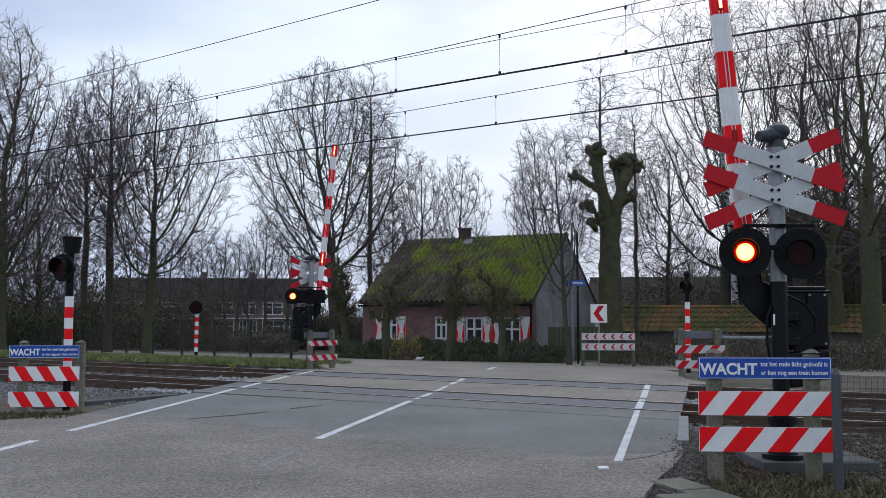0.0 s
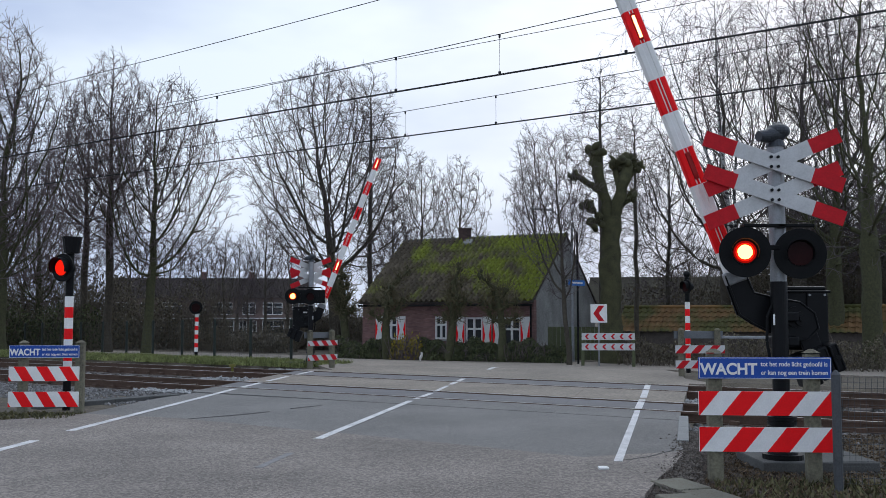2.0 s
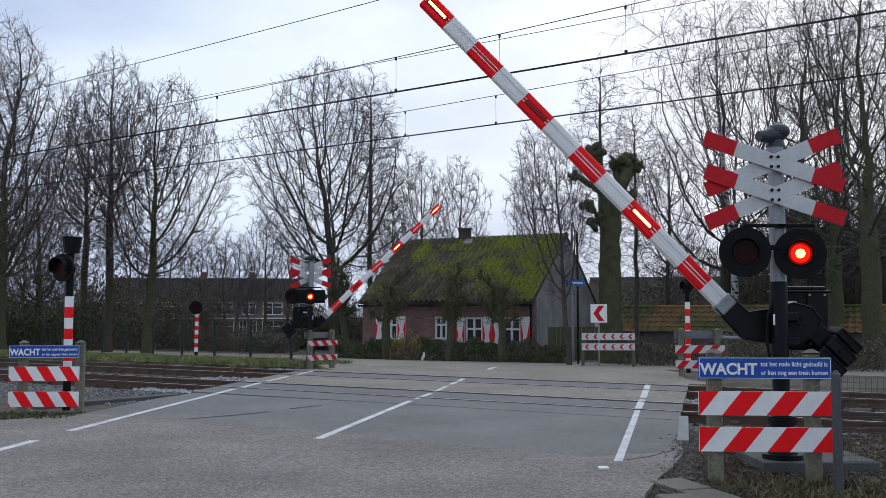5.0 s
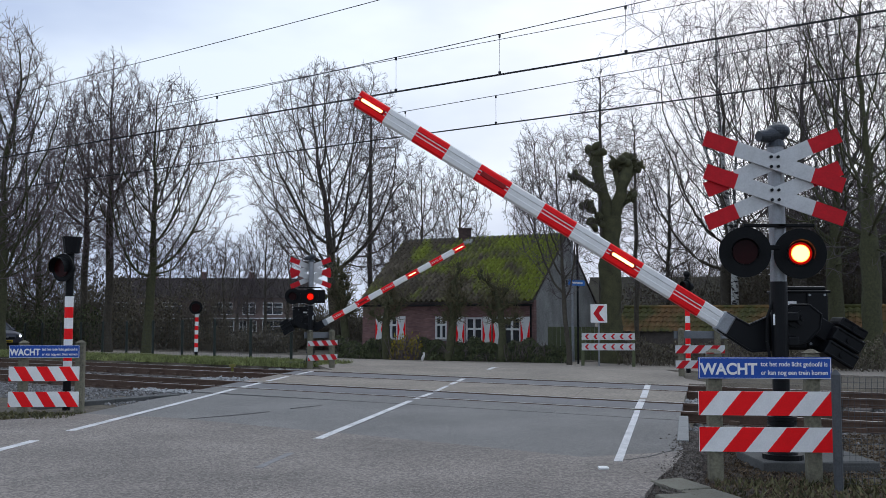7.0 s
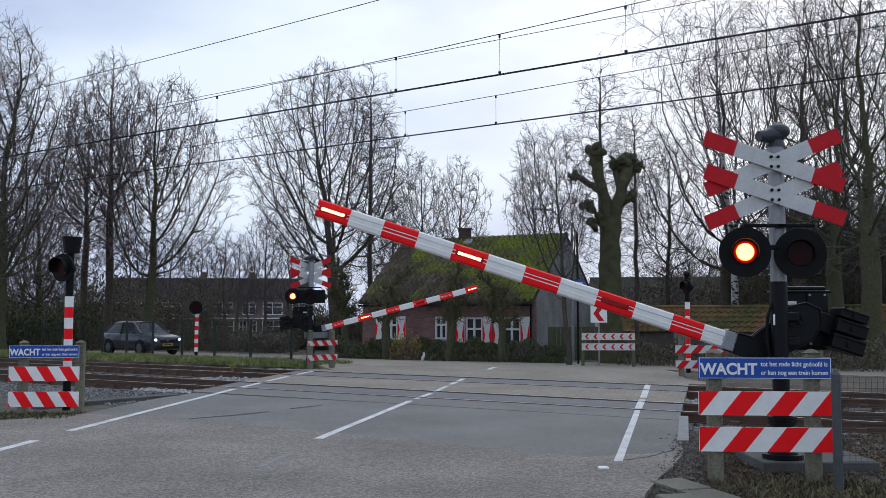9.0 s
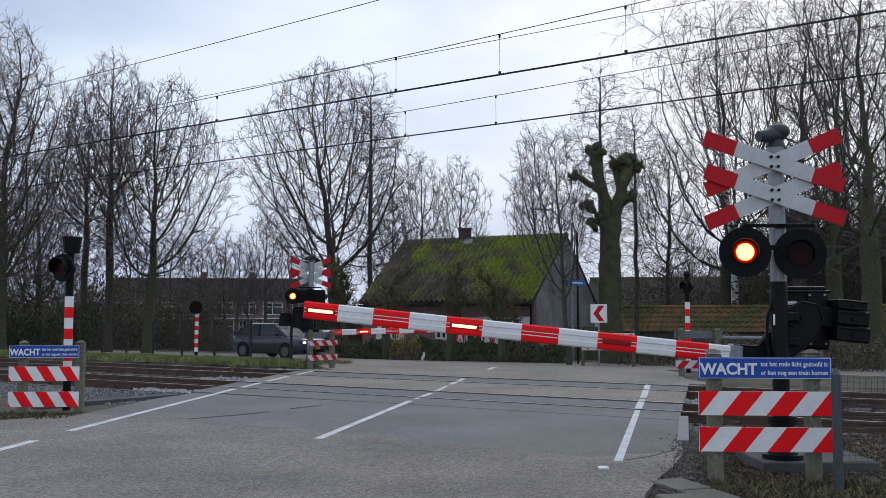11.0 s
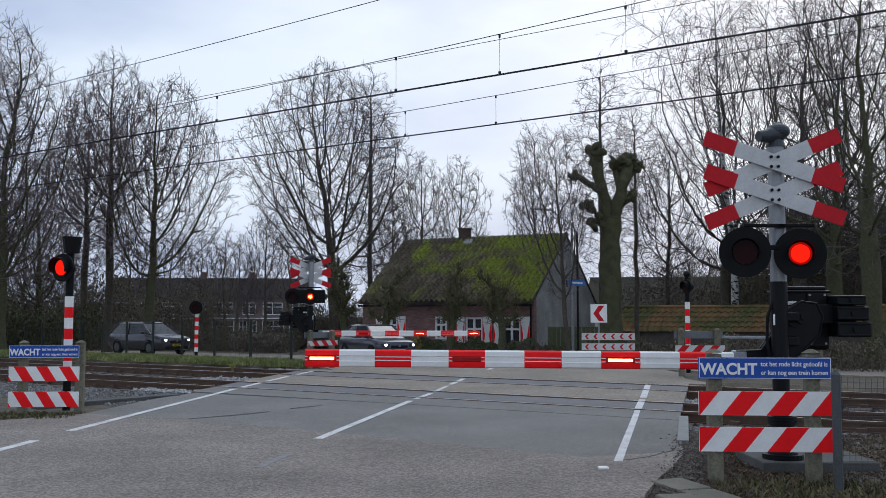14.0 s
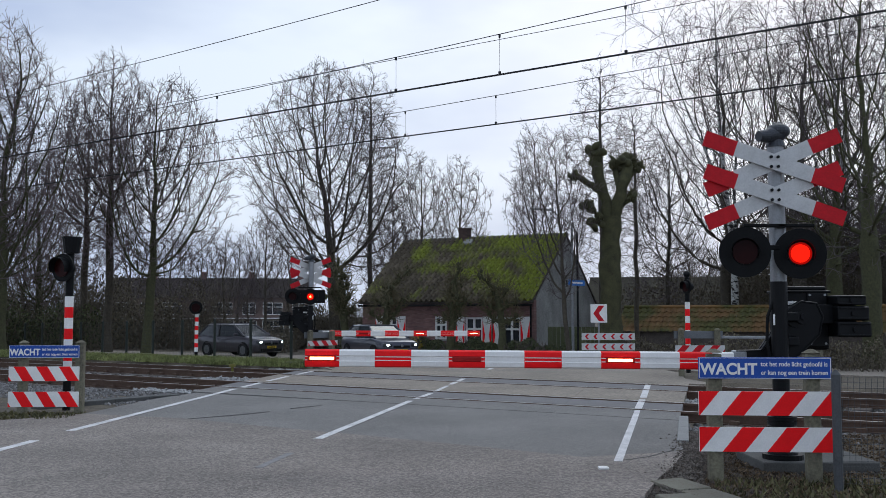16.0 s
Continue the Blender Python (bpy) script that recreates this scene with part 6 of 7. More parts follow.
def scatter(name, count, place, size, z, mat, label, seed):
    """Small lumps strewn on the ground."""
    rnd = random.Random(seed)
    vs, fs = [], []
    for _ in range(count):
        x, y = place(rnd)
        r = size * rnd.uniform(0.4, 1.8)
        b = len(vs)
        for k in range(6):
            a = k * 1.047
            vs.append((x + r * math.cos(a) * rnd.uniform(0.7, 1.2), y + r * math.sin(a) * rnd.uniform(0.7, 1.2), z))
        vs.append((x, y, z + r * rnd.uniform(0.5, 1.1)))
        fs += [(b + k, b + (k + 1) % 6, b + 6) for k in range(6)]
    me = bpy.data.meshes.new(name)
    me.from_pydata(vs, [], fs)
    me.materials.append(mat)
    return tagged(new(name, me), label, "soil", kind="stuff")


def fringe(r):
    """Grit along the road's crumbled edge."""
    y = 6.6 + r.random() * 6.2
    return 1.56 + max(0, y - 7.2) * 0.29 + r.gauss(0.12, 0.1), y


scatter("soil_clods", 5200, clods, 0.03, -0.05, material("loose_soil", (0.075, 0.06, 0.048), 0.95, vary=0.5, scale=6, fine=40, bump=0.5, island=0.8), "loose dark clods of soil beside the road", 77)
M_GRIT = material("asphalt_grit", (0.11, 0.095, 0.08), 0.95, vary=0.5, scale=6, fine=40, bump=0.3, island=0.9)
scatter("grit", 2200, fringe, 0.011, -0.002, M_GRIT, "crumbled asphalt grit along the road's edge", 78)
scatter("grit", 3500, lambda r: (lambda p: (p[0] + abs(r.gauss(0.1, 0.25)), p[1]))(fringe(r)), 0.022, -0.055, M_GRIT, "crumbled asphalt grit on the soil", 79)
sheet("path", [on_track(-70, 24.3), on_track(-19.4, 24.3), on_track(-18.6, 25.4), on_track(-70, 26.6)], -0.03, material("sandy_path", (0.17, 0.145, 0.11), 0.95, vary=0.4, scale=0.8, fine=30, bump=0.5), "sandy footpath along the fence", "path", depth=0.03)
gravel("gravel", 2600, -21, -13.5, 11.2, 13.6, 0.035, M_STONE, "grey grit beside the road", z=-0.06, seed=12, keep=beside(-1, -0.25))

pav = thing("paving", Matrix(), "worn grey concrete paving slabs beside the road", "paving", kind="structure")
bm = bmesh.new()
box(bm, (0, 0, 0), (0.5, 0.33, 0.06), bevel=0.012)
slab = mesh_of(bm, "slab", material("worn_slab", (0.27, 0.24, 0.18), 0.9, vary=0.45, scale=4, fine=40, bump=0.5, objrand=0.4, tint=(0.13, 0.13, 0.1)))
rnd = random.Random(4)
along, across = Vector((0.3, -0.954, 0)), Vector((-0.954, -0.3, 0))
for i in range(7):
    for j in range(6):
        c = Vector((2.12, 8.72, 0)) + along * (i * 0.515 + 0.17 * (j % 2)) + across * (j * 0.342 + 0.02 * i)
        if c.x < 1.72 + (c.y - 7.0) * 0.17 or c.y < 6.9:
            continue
        ob = new("slab", slab)
        ob.parent = pav
        ob.matrix_world = Matrix.Translation((c.x + rnd.gauss(0, 0.008), c.y + rnd.gauss(0, 0.008), -0.012 + rnd.gauss(0, 0.007))) @ Matrix.Rotation(math.atan2(along.y, along.x) + rnd.gauss(0, 0.025), 4, "Z") @ Matrix.Rotation(rnd.gauss(0, 0.03), 4, "X") @ Matrix.Rotation(rnd.gauss(0, 0.018), 4, "Y") @ Matrix.Diagonal((rnd.uniform(0.82, 1.0), rnd.uniform(0.93, 1.0), 1, 1))
for a, b, w, z, label in (((2.9, 11.75), (3.62, 14.6), 0.14, -0.005, "pale concrete edging strip at the road's end"), ((-6.9, 16.4), (-5.15, 18.7), 0.3, 0.0, "grey concrete cable trough cover")):
    a, b = Vector(a), Vector(b)
    d = b - a
    n = 4
    tr = thing("edging", Matrix(), label, "edging", kind="structure")
    for k in range(n):
        bm = bmesh.new()
        c = a + d * ((k + 0.5) / n)
        box(bm, (0, 0, 0), (d.length / n - 0.012, w, 0.16), bevel=0.01)
        ob = part("kerb_stone", bm, M_CONCRETE if w < 0.2 else M_CONCRETE_DARK, tr)
        ob.matrix_world = Matrix.Translation((c.x, c.y, z - 0.06)) @ Matrix.Rotation(math.atan2(d.y, d.x), 4, "Z")
bm = bmesh.new()
box(bm, (1.585, 9.62, 0.012), (0.1, 0.1, 0.024), bevel=0.008)
tagged(part("road_stud", bm, M_WHITE), "small white road stud on the asphalt", "road stud")
bm = bmesh.new()
rod(bm, (-5.95, 27.3, -0.1), (-5.95, 27.3, 0.1), 0.04, sides=10)
rod(bm, (-5.95, 27.3, 0.1), (-5.95, 27.3, 0.17), 0.1, 0.08, sides=12)
tagged(part("marker_post", bm, material("faded_yellow", (0.16, 0.145, 0.03), 0.8, vary=0.3)), "small faded yellow marker on a stub post", "marker")
fence_panel = thing("garden_fence", pose(4.9, 44.2, -0.45, 0, 0, -25), "low mossy green plank fence beside the cottage", "fence")
for k in range(14):
    bm = bmesh.new()
    box(bm, (k * 0.2, 0, 0.75), (0.185, 0.03, 1.5), bevel=0.006)
    part("plank", bm, M_PLANKGREEN, fence_panel)


# ---- cars ----
M_TYRE = material("tyre_rubber", (0.015, 0.015, 0.016), 0.9, vary=0.3, bump=0.1)
M_RIM = material("alloy_rim", (0.14, 0.145, 0.15), 0.4, 0.7, vary=0.2, bump=0.05)
M_CARGLASS = material("tinted_car_glass", (0.035, 0.04, 0.045), 0.1, vary=0.2, bump=0, spec=0.4)
M_PLATE = material("yellow_plate", (0.6, 0.42, 0.02), 0.5, vary=0.1, bump=0)


def car(name, paint, stations, cab, wheels, label, wagon):
    """A car that points along its -y: a lower body from cross-sections (y, sill, top, half width), and a cab of pillars, roof and panes
    (windscreen's foot, roof's front, roof's rear, rear window's foot, belt, roof, half widths at belt and roof)."""
    c = thing(name, Matrix(), label, "car", "cars")
    st = stations
    bm = bmesh.new()
    rings = []
    for y, z0, zt, w in stations:
        half = [(w * 0.84, z0), (w * 0.97, z0 + 0.1), (w, z0 + (zt - z0) * 0.55), (w * 0.985, zt - 0.12), (w * 0.93, zt - 0.03), (w * 0.78, zt), (0.0, zt + 0.015)]
        pts = half + [(-x, z) for x, z in half[-2::-1]]
        rings.append([bm.verts.new((x, y, z)) for x, z in pts])
    for a, b in zip(rings, rings[1:]):
        for k in range(len(a) - 1):
            bm.faces.new((a[k], a[k + 1], b[k + 1], b[k]))
        bm.faces.new((a[-1], a[0], b[0], b[-1]))
    bm.faces.new(rings[0])
    bm.faces.new(rings[-1][::-1])
    bmesh.ops.recalc_face_normals(bm, faces=bm.faces[:])
    part("body", bm, paint, c, smooth=True)
    ya, yb, yc, yd, zb, zr, wb, wr = cab
    low = [(-wb * 0.93, ya), (wb * 0.93, ya), (wb, (ya + yd) / 2), (wb * 0.93, yd), (-wb * 0.93, yd), (-wb, (ya + yd) / 2)]
    top = [(-wr * 0.94, yb), (wr * 0.94, yb), (wr, (yb + yc) / 2), (wr * 0.94, yc), (-wr * 0.94, yc), (-wr, (yb + yc) / 2)]
    lo = [Vector((x, y, zb - 0.02)) for x, y in low]
    hi = [Vector((x, y, zr - 0.05)) for x, y in top]
    # the dark inside of the cab
    bm = bmesh.new()
    mid = Vector((0, (ya + yd) / 2, zb + 0.1))
    va = [bm.verts.new(mid + (p - mid) * 0.95) for p in lo]
    vb = [bm.verts.new(mid + (p - mid) * 0.95) for p in hi]
    for k in range(6):
        bm.faces.new((va[k], va[(k + 1) % 6], vb[(k + 1) % 6], vb[k]))
    bm.faces.new(vb)
    bmesh.ops.recalc_face_normals(bm, faces=bm.faces[:])
    part("interior", bm, M_BLACK, c)
    for k, nm in enumerate(("windscreen", "side_window", "side_window", "rear_window", "side_window", "side_window")):
        a, b = k, (k + 1) % 6
        bm = bmesh.new()
        q = [lo[a].lerp(lo[b], 0.04), lo[b].lerp(lo[a], 0.04), hi[b].lerp(hi[a], 0.04), hi[a].lerp(hi[b], 0.04)]
        f = bm.faces.new([bm.verts.new(p) for p in q])
        f.normal_update()
        n = f.normal.copy()
        e = bmesh.ops.extrude_face_region(bm, geom=bm.faces[:])
        for v in [g for g in e["geom"] if isinstance(g, bmesh.types.BMVert)]:
            v.co += n * 0.006
        bmesh.ops.recalc_face_normals(bm, faces=bm.faces[:])
        part(nm, bm, M_CARGLASS, c, "tinted glass")
    for k in range(6):
        bm = bmesh.new()
        rod(bm, lo[k], hi[k] + Vector((0, 0, 0.02)), 0.05 if k not in (2, 5) else 0.035, 0.04 if k not in (2, 5) else 0.03, sides=8)
        part("pillar", bm, paint if k not in (2, 5) else M_BLACK, c)
    bm = bmesh.new()
    ring0 = [bm.verts.new((x * 1.05, y + (0.05 if 2 < k < 5 else 0.0), zr - 0.055)) for k, (x, y) in enumerate(top)]
    ring1 = [bm.verts.new((x * 1.0, y, zr - 0.015)) for x, y in top]
    ring2 = [bm.verts.new((x * 0.7, (y - (yb + yc) / 2) * 0.8 + (yb + yc) / 2, zr + 0.012)) for x, y in top]
    for r0, r1 in ((ring0, ring1), (ring1, ring2)):
        for k in range(6):
            bm.faces.new((r0[k], r0[(k + 1) % 6], r1[(k + 1) % 6], r1[k]))
    bm.faces.new(ring2)
    bm.faces.new(ring0[::-1])
    bmesh.ops.recalc_face_normals(bm, faces=bm.faces[:])
    part("roof", bm, paint, c)
    for sx in (-1, 1):
        bm = bmesh.new()
        box(bm, (sx * (wb + 0.1), ya + 0.42, zb + 0.06), (0.2, 0.11, 0.13), bevel=0.03)
        part("wing_mirror", bm, paint, c)
        for yh in ((ya + yd) / 2 - 0.06, (ya + yd) / 2 + 0.8):
            bm = bmesh.new()
            box(bm, (sx * wb * 1.0, yh, zb - 0.13), (0.05, 0.16, 0.03), bevel=0.008)
            part("door_handle", bm, paint, c)
        bm = bmesh.new()
        yl = st[0][0]
        box(bm, (sx * 0.6, yl + 0.1, 0.69), (0.36, 0.26, 0.16), Matrix.Rotation(sx * 0.4, 3, "Z"), bevel=0.04)
        hl = part("headlight", bm, M_CARGLASS, c, "lit headlight")
        bm = bmesh.new()
        bmesh.ops.create_uvsphere(bm, u_segments=16, v_segments=8, radius=0.062, matrix=Matrix.Translation((sx * 0.6, yl - 0.02, 0.69)) @ Matrix.Diagonal((1.5, 0.7, 0.85, 1)))
        part("headlamp_bulb", bm, M_HEAD, hl, "white lit bulb")
    bm = bmesh.new()
    box(bm, (0, st[0][0] - 0.008, 0.62), (0.75, 0.05, 0.1), bevel=0.02)
    part("grille", bm, M_BLACK, c, "black grille")
    bm = bmesh.new()
    box(bm, (0, st[0][0] - 0.02, 0.33), (1.2, 0.06, 0.13), bevel=0.02)
    part("air_intake", bm, M_BLACK, c)
    bm = bmesh.new()
    rod(bm, (0, st[0][0] - 0.045, 0.66), (0, st[0][0] - 0.03, 0.66), 0.06, sides=14)
    part("badge", bm, M_RIM, c)
    bm = bmesh.new()
    box(bm, (0, st[0][0] - 0.05, 0.46), (0.52, 0.015, 0.11))
    pl = part("number_plate", bm, M_PLATE, c, "yellow plate")
    bm = bmesh.new()
    box(bm, (0, st[0][0] - 0.06, 0.46), (0.4, 0.004, 0.05))
    part("plate_bar", bm, M_BLACK, pl)
    turning = []
    for y in wheels:
        for sx in (-1, 1):
            bm = bmesh.new()
            rod(bm, (-0.11, 0, 0), (0.11, 0, 0), 0.315, sides=28)
            bmesh.ops.bevel(bm, geom=[e for e in bm.edges if len(e.link_faces) == 2 and e.calc_face_angle() > 1], offset=0.03, segments=2, affect="EDGES")
            w = part("tyre", bm, M_TYRE, c)
            w.location = (sx * 0.8, y, 0.315)
            bm = bmesh.new()
            rod(bm, (sx * 0.1, 0, 0), (sx * 0.118, 0, 0), 0.2, sides=20)
            for k in range(5):
                a = k * 1.2566
                box(bm, (sx * 0.12, 0.1 * math.cos(a), 0.1 * math.sin(a)), (0.02, 0.05, 0.2), Matrix.Rotation(a - 1.57, 3, "X"))
            part("rim", bm, M_RIM, w, "alloy rim")
            bm = bmesh.new()
            rod(bm, (sx * 0.82, y, 0.33), (sx * 0.9, y, 0.33), 0.37, sides=28)
            part("wheel_arch", bm, M_BLACK, c)
            turning.append((w, 0.315))
    if wagon:
        for sx in (-1, 1):
            bm = bmesh.new()
            rod(bm, (sx * 0.56, yb + 0.3, zr + 0.03), (sx * 0.56, yc - 0.05, zr + 0.03), 0.018, sides=6)
            part("roof_rail", bm, M_RIM, c)
    return c, turning


M_PAINT_DARK = material("dark_blue_grey_car_paint", (0.03, 0.032, 0.05), 0.3, 0.3, vary=0.1, bump=0, coat=0.6, spec=0.5)
M_PAINT_GREY = material("dark_grey_car_paint", (0.04, 0.037, 0.048), 0.3, 0.3, vary=0.1, bump=0, coat=0.6, spec=0.5)
HATCH = ((-2.1, 0.36, 0.74, 0.68), (-2.03, 0.25, 0.82, 0.8), (-1.8, 0.2, 0.87, 0.86), (-1.3, 0.2, 0.94, 0.885), (-0.95, 0.2, 0.98, 0.89), (0.2, 0.2, 0.97, 0.895), (1.3, 0.2, 0.99, 0.89), (1.85, 0.22, 1.0, 0.87), (2.05, 0.3, 0.95, 0.82), (2.12, 0.4, 0.8, 0.76))
WAGON = ((-2.3, 0.36, 0.72, 0.68), (-2.22, 0.25, 0.81, 0.82), (-1.95, 0.2, 0.86, 0.88), (-1.4, 0.2, 0.94, 0.9), (-1.0, 0.2, 0.98, 0.905), (0.3, 0.2, 0.97, 0.91), (1.5, 0.2, 0.99, 0.9), (2.05, 0.22, 1.0, 0.88), (2.26, 0.3, 0.95, 0.84), (2.34, 0.4, 0.8, 0.78))
HATCH_CAB = (-1.2, -0.3, 1.25, 1.95, 0.96, 1.49, 0.83, 0.64)
WAGON_CAB = (-1.3, -0.35, 1.6, 2.22, 0.97, 1.5, 0.845, 0.66)
hatchback, HATCH_WHEELS = car("hatchback", M_PAINT_DARK, HATCH, HATCH_CAB, (-1.28, 1.3), "dark blue-grey hatchback with lit headlights", False)
estate, ESTATE_WHEELS = car("estate_car", M_PAINT_GREY, WAGON, WAGON_CAB, (-1.38, 1.35), "dark grey estate car with lit headlights", True)


def drive(thing_, wheels, rows):
    """Rows: seconds, bearing, distance, heading from straight towards the view. The wheels roll as far as the car goes."""
    path, gone, last = [], 0.0, None
    out = []
    for t, u, d, a in rows:
        x, y, z = stand(u, d)
        p = Vector((x, y))
        gone += (p - last).length if last is not None else 0.0
        last = p
        path.append((t, pose(x, y, level(s_of(x, y)) + 0.002, 0, 0, a)))
        out.append((t, gone))
    walk(thing_, path)
    for w, r in wheels:
        rows_w, k = [], 0
        x, y, z = w.location
        fine = []
        for (t0, g0), (t1, g1) in zip(out, out[1:]):
            n = max(1, math.ceil((g1 - g0) / r / radians(70)))
            fine += [(t0 + (t1 - t0) * i / n, g0 + (g1 - g0) * i / n) for i in range(n)]
        fine.append(out[-1])
        walk(w, [(t, Matrix.Translation((x, y, z)) @ Matrix.Rotation(g / r, 4, "X")) for t, g in fine])


def move_cars():
    drive(hatchback, HATCH_WHEELS, ((0.0, -620, 56, 50), (6.3, -125, 48.6, 50), (7.0, -20, 47.5, 50), (7.5, 52, 46.8, 50), (8.0, 120, 46.2, 50), (8.5, 180, 45.6, 50), (9.0, 252, 45.0, 50), (10.3, 415, 43.0, 52),
                                    (11.3, 531, 41.6, 54), (11.6, 566, 41.4, 50), (12.0, 600, 41.2, 44), (12.5, 625, 41.1, 38), (13.0, 645, 41.0, 34), (13.5, 659, 41.0, 31), (14.0, 667, 41.0, 30), (14.5, 671, 41.0, 30), (16.0, 671, 41.0, 30)))
    drive(estate, ESTATE_WHEELS, ((0.0, -1900, 70, 50), (6.0, -900, 60, 50), (9.2, -420, 54.0, 50), (11.3, -110, 50.6, 50), (12.0, -2, 49.4, 50), (12.5, 68, 48.6, 50), (13.0, 139, 48.0, 50), (13.5, 205, 47.4, 50), (14.0, 266, 46.9, 50),
                                  (14.5, 318, 46.6, 50), (15.0, 356, 46.4, 50), (15.5, 393, 46.2, 50), (16.0, 426, 46.0, 50)))


def white_cat():
    """A small white cat: trunk with head and ears on a turning body, legs and tail."""
    c = thing("cat", Matrix(), "small white cat at the foot of the hedge", "cat")
    fur = material("white_fur", (0.62, 0.6, 0.57), 0.95, vary=0.15, scale=20, fine=120, bump=0.3)
    bm = bmesh.new()
    bmesh.ops.create_uvsphere(bm, u_segments=14, v_segments=9, radius=1, matrix=Matrix.Translation((0.12, 0, 0.02)) @ Matrix.Diagonal((0.19, 0.075, 0.085, 1)))
    body = part("body", bm, fur, c, "white furry body", smooth=True)
    body.location = (0, 0, 0.1)
    bm = bmesh.new()
    bmesh.ops.create_uvsphere(bm, u_segments=12, v_segments=8, radius=0.062, matrix=Matrix.Translation((0.32, 0, 0.07)))
    for y in (-0.035, 0.035):
        rod(bm, (0.32, y, 0.11), (0.32, y * 1.2, 0.155), 0.02, 0.003, sides=6)
    part("head", bm, fur, body, "white head with two ears", smooth=True)
    for y in (-0.04, 0.04):
        bm = bmesh.new()
        rod(bm, (0.0, y, 0.0), (0.02, y, 0.1), 0.022, 0.03, sides=8)
        part("leg", bm, fur, c)
    bm = bmesh.new()
    rod(bm, (-0.02, 0, 0.06), (-0.16, 0.05, 0.03), 0.022, 0.012, sides=8)
    part("tail", bm, fur, c)
    return c, body


cat, CAT_BODY = white_cat()
cat.scale = (0.78, 0.78, 0.78)


def move_cat():
    rows = []
    for t, u, a in ((0.0, 738, 0), (0.5, 739, 5), (1.0, 738, -5), (1.5, 742, -10), (2.0, 744, -25), (2.5, 746, -30), (3.0, 748, -30), (16.0, 748, -30)):
        x, y, z = stand(u, 41.2)
        rows.append((t, pose(x, y, level(s_of(x, y)) + 0.005, 0, 0, a)))
    walk(cat, rows)
    walk(CAT_BODY, [(t, pose(0, 0, 0.1, 0, a, 0)) for t, a in ((0.0, 0), (1.2, 0), (1.9, -62), (16.0, -62))])


# ---- what moves ----
LEFT_ON = ((-0.2, 0.05), (0.45, 0.75), (1.15, 1.35), (1.75, 2.05), (2.45, 2.75), (3.15, 3.45), (3.85, 4.1), (4.5, 4.8), (5.2, 5.5), (5.85, 6.15), (6.4, 6.75),
           (7.1, 7.4), (7.65, 7.9), (8.3, 8.6), (8.9, 9.25), (9.6, 9.9), (10.3, 10.6), (10.95, 11.2), (11.65, 11.9), (12.4, 12.7), (12.9, 13.15),
           (13.7, 13.9), (14.25, 14.55), (14.9, 15.15), (15.6, 15.85))
PATH_ON = ((0.08, 0.35), (0.68, 1.15), (1.45, 1.7), (1.95, 2.2), (2.65, 2.9), (3.4, 3.7), (3.95, 4.1), (4.6, 4.9), (5.3, 5.6), (6.0, 6.3), (7.4, 7.7),
           (7.95, 8.2), (9.1, 9.4), (10.0, 10.3), (10.7, 11.0), (11.7, 12.1), (12.4, 12.7), (13.75, 14.1), (14.4, 14.6))


# how bright the lamps look: 1 dull red, 2 white
NEAR_BRIGHTNESS = ((0.0, 2.0), (1.1, 2.0), (1.3, 1.75), (2.0, 1.6), (2.4, 1.35), (2.5, 1.0), (4.2, 1.0), (5.4, 1.3), (6.3, 1.85), (7.0, 2.0), (11.9, 2.0), (12.5, 1.7), (13.0, 1.45), (13.4, 1.15), (13.9, 1.0), (16.0, 1.0))
FAR_BRIGHTNESS = ((0.0, 2.0), (2.5, 2.0), (3.0, 1.75), (4.2, 1.5), (6.0, 1.0), (7.6, 1.0), (8.0, 1.4), (9.0, 1.7), (11.5, 2.0), (12.8, 1.7), (14.0, 1.3), (16.0, 1.1))


def brightness_at(table, t):
    for (t0, h0), (t1, h1) in zip(table, table[1:]):
        if t <= t1:
            return h0 + (h1 - h0) * max(0.0, t - t0) / (t1 - t0)
    return table[-1][1]


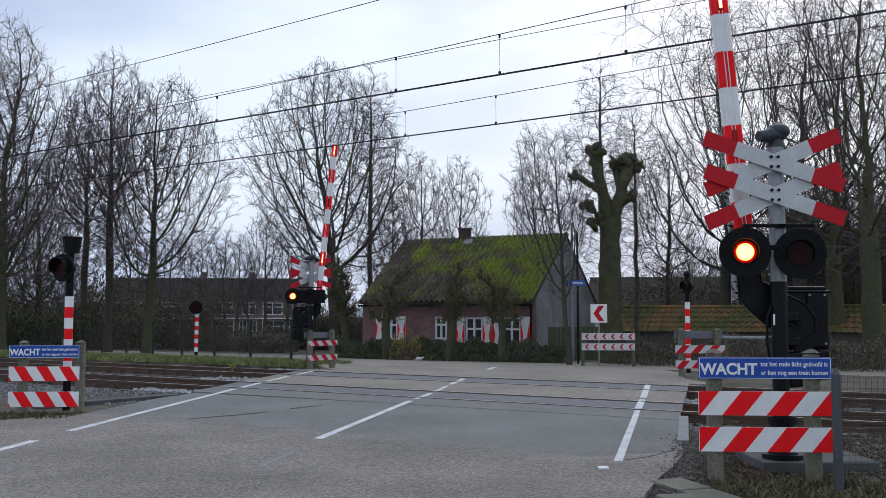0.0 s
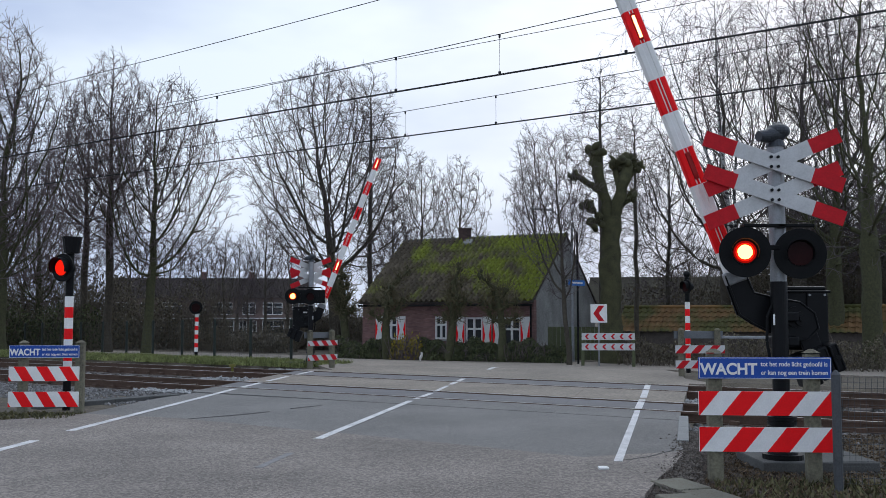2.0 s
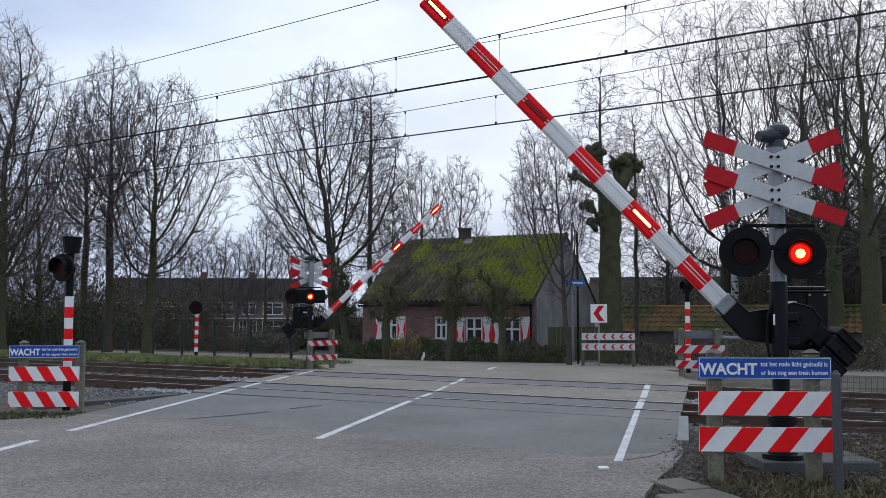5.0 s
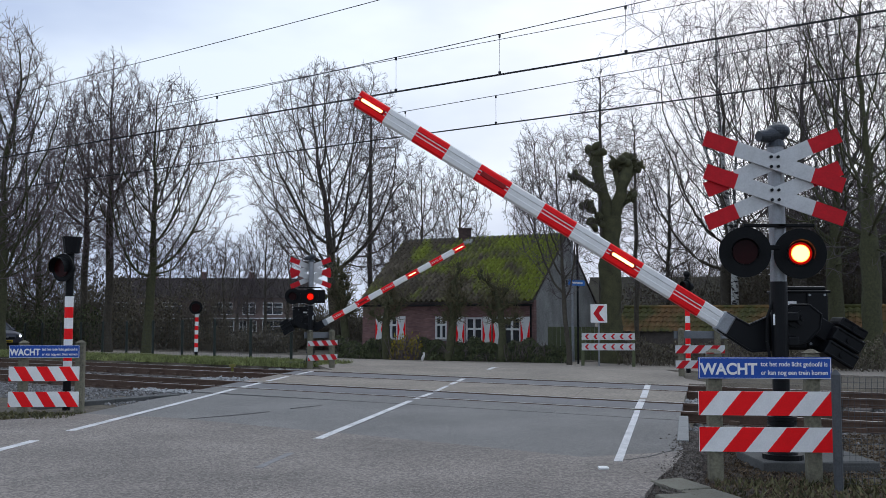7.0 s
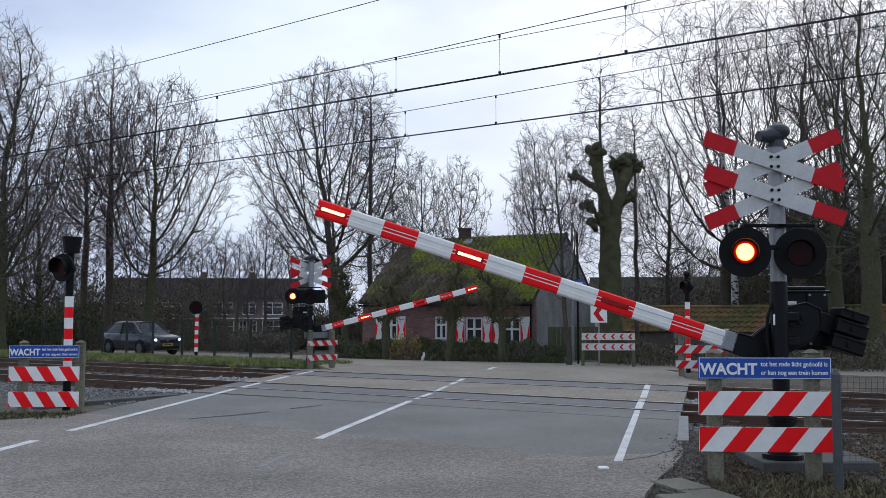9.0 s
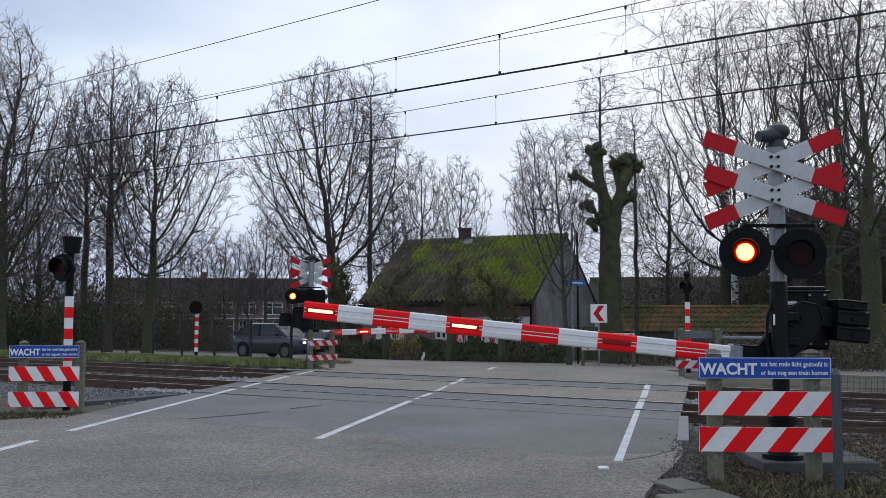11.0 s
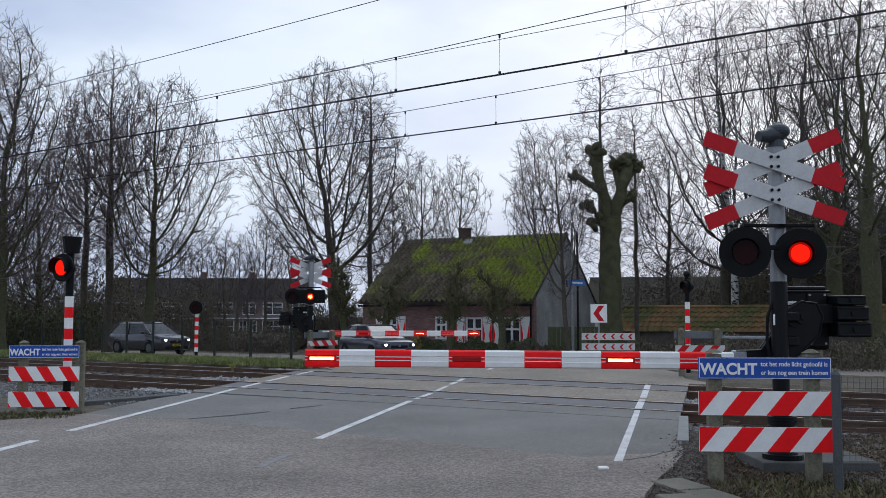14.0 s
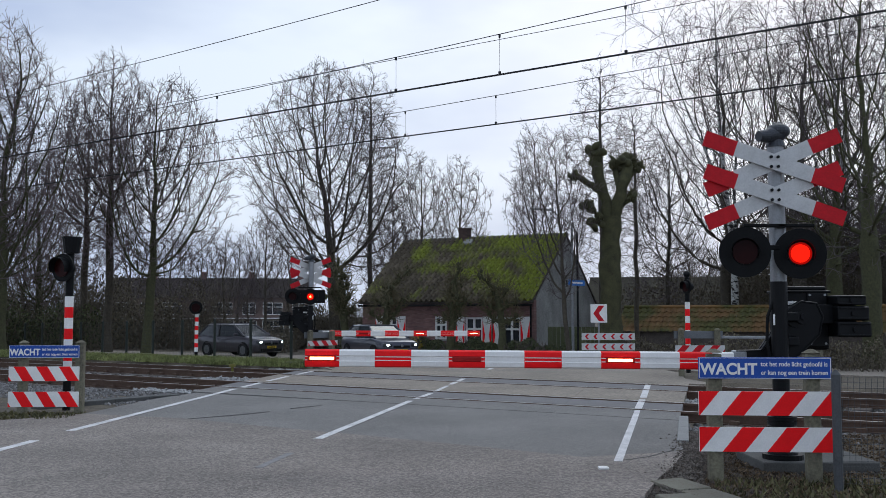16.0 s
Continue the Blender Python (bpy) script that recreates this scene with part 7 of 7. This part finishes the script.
def flash(ob, spans, invert, lit, dark, brightness=None):
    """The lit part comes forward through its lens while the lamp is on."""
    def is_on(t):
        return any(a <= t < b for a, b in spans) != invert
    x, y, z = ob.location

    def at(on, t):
        front = lit if brightness is None else lit + 0.014 * (2.0 - brightness_at(brightness, t))
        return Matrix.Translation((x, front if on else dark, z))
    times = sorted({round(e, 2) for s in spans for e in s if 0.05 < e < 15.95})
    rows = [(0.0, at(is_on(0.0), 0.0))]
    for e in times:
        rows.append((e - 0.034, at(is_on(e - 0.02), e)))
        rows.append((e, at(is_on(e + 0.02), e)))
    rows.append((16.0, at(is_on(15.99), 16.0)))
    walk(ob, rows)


def motions():
    swing = ((0, 84.9), (0.5, 83.9), (1.0, 78.0), (1.5, 73.5), (2.0, 69.4), (2.5, 65.5), (3.0, 61.5), (3.5, 57.3), (4.0, 53.4), (5.2, 44.7), (6.3, 36.7), (7.0, 31.8),
             (8.0, 24.9), (9.0, 18.0), (10.3, 9.8), (11.5, 3.3), (12.0, 0.8), (12.4, 0.0), (12.8, 0.6), (13.2, 0.4), (16.0, 0.4))
    walk(near_bar, [(t, pose(*NEAR_PIVOT, 0, a, 0)) for t, a in swing])
    swing = ((0, 84.2), (0.5, 82.9), (1.0, 76.9), (1.5, 73.0), (2.5, 65.0), (3.5, 56.4), (4.2, 50.6), (5.2, 42.4), (6.3, 33.8), (7.0, 29.0), (8.0, 21.6), (9.0, 14.7),
             (10.3, 6.2), (11.3, 0.5), (11.8, 0.0), (16.0, 0.0))
    walk(far_bar, [(t, pose(*FAR_PIVOT, 0, -a, 0)) for t, a in swing])
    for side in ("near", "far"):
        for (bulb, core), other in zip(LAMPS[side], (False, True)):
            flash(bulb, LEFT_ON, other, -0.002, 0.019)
            flash(core, LEFT_ON, other, -0.004, 0.019, NEAR_BRIGHTNESS if side == "near" else FAR_BRIGHTNESS)
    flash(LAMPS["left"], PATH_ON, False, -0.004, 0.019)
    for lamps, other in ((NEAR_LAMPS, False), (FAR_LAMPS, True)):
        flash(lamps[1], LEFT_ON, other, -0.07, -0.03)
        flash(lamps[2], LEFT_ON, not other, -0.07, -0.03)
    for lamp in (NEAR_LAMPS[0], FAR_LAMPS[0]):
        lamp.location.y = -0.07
    move_cars()
    move_cat()


motions()
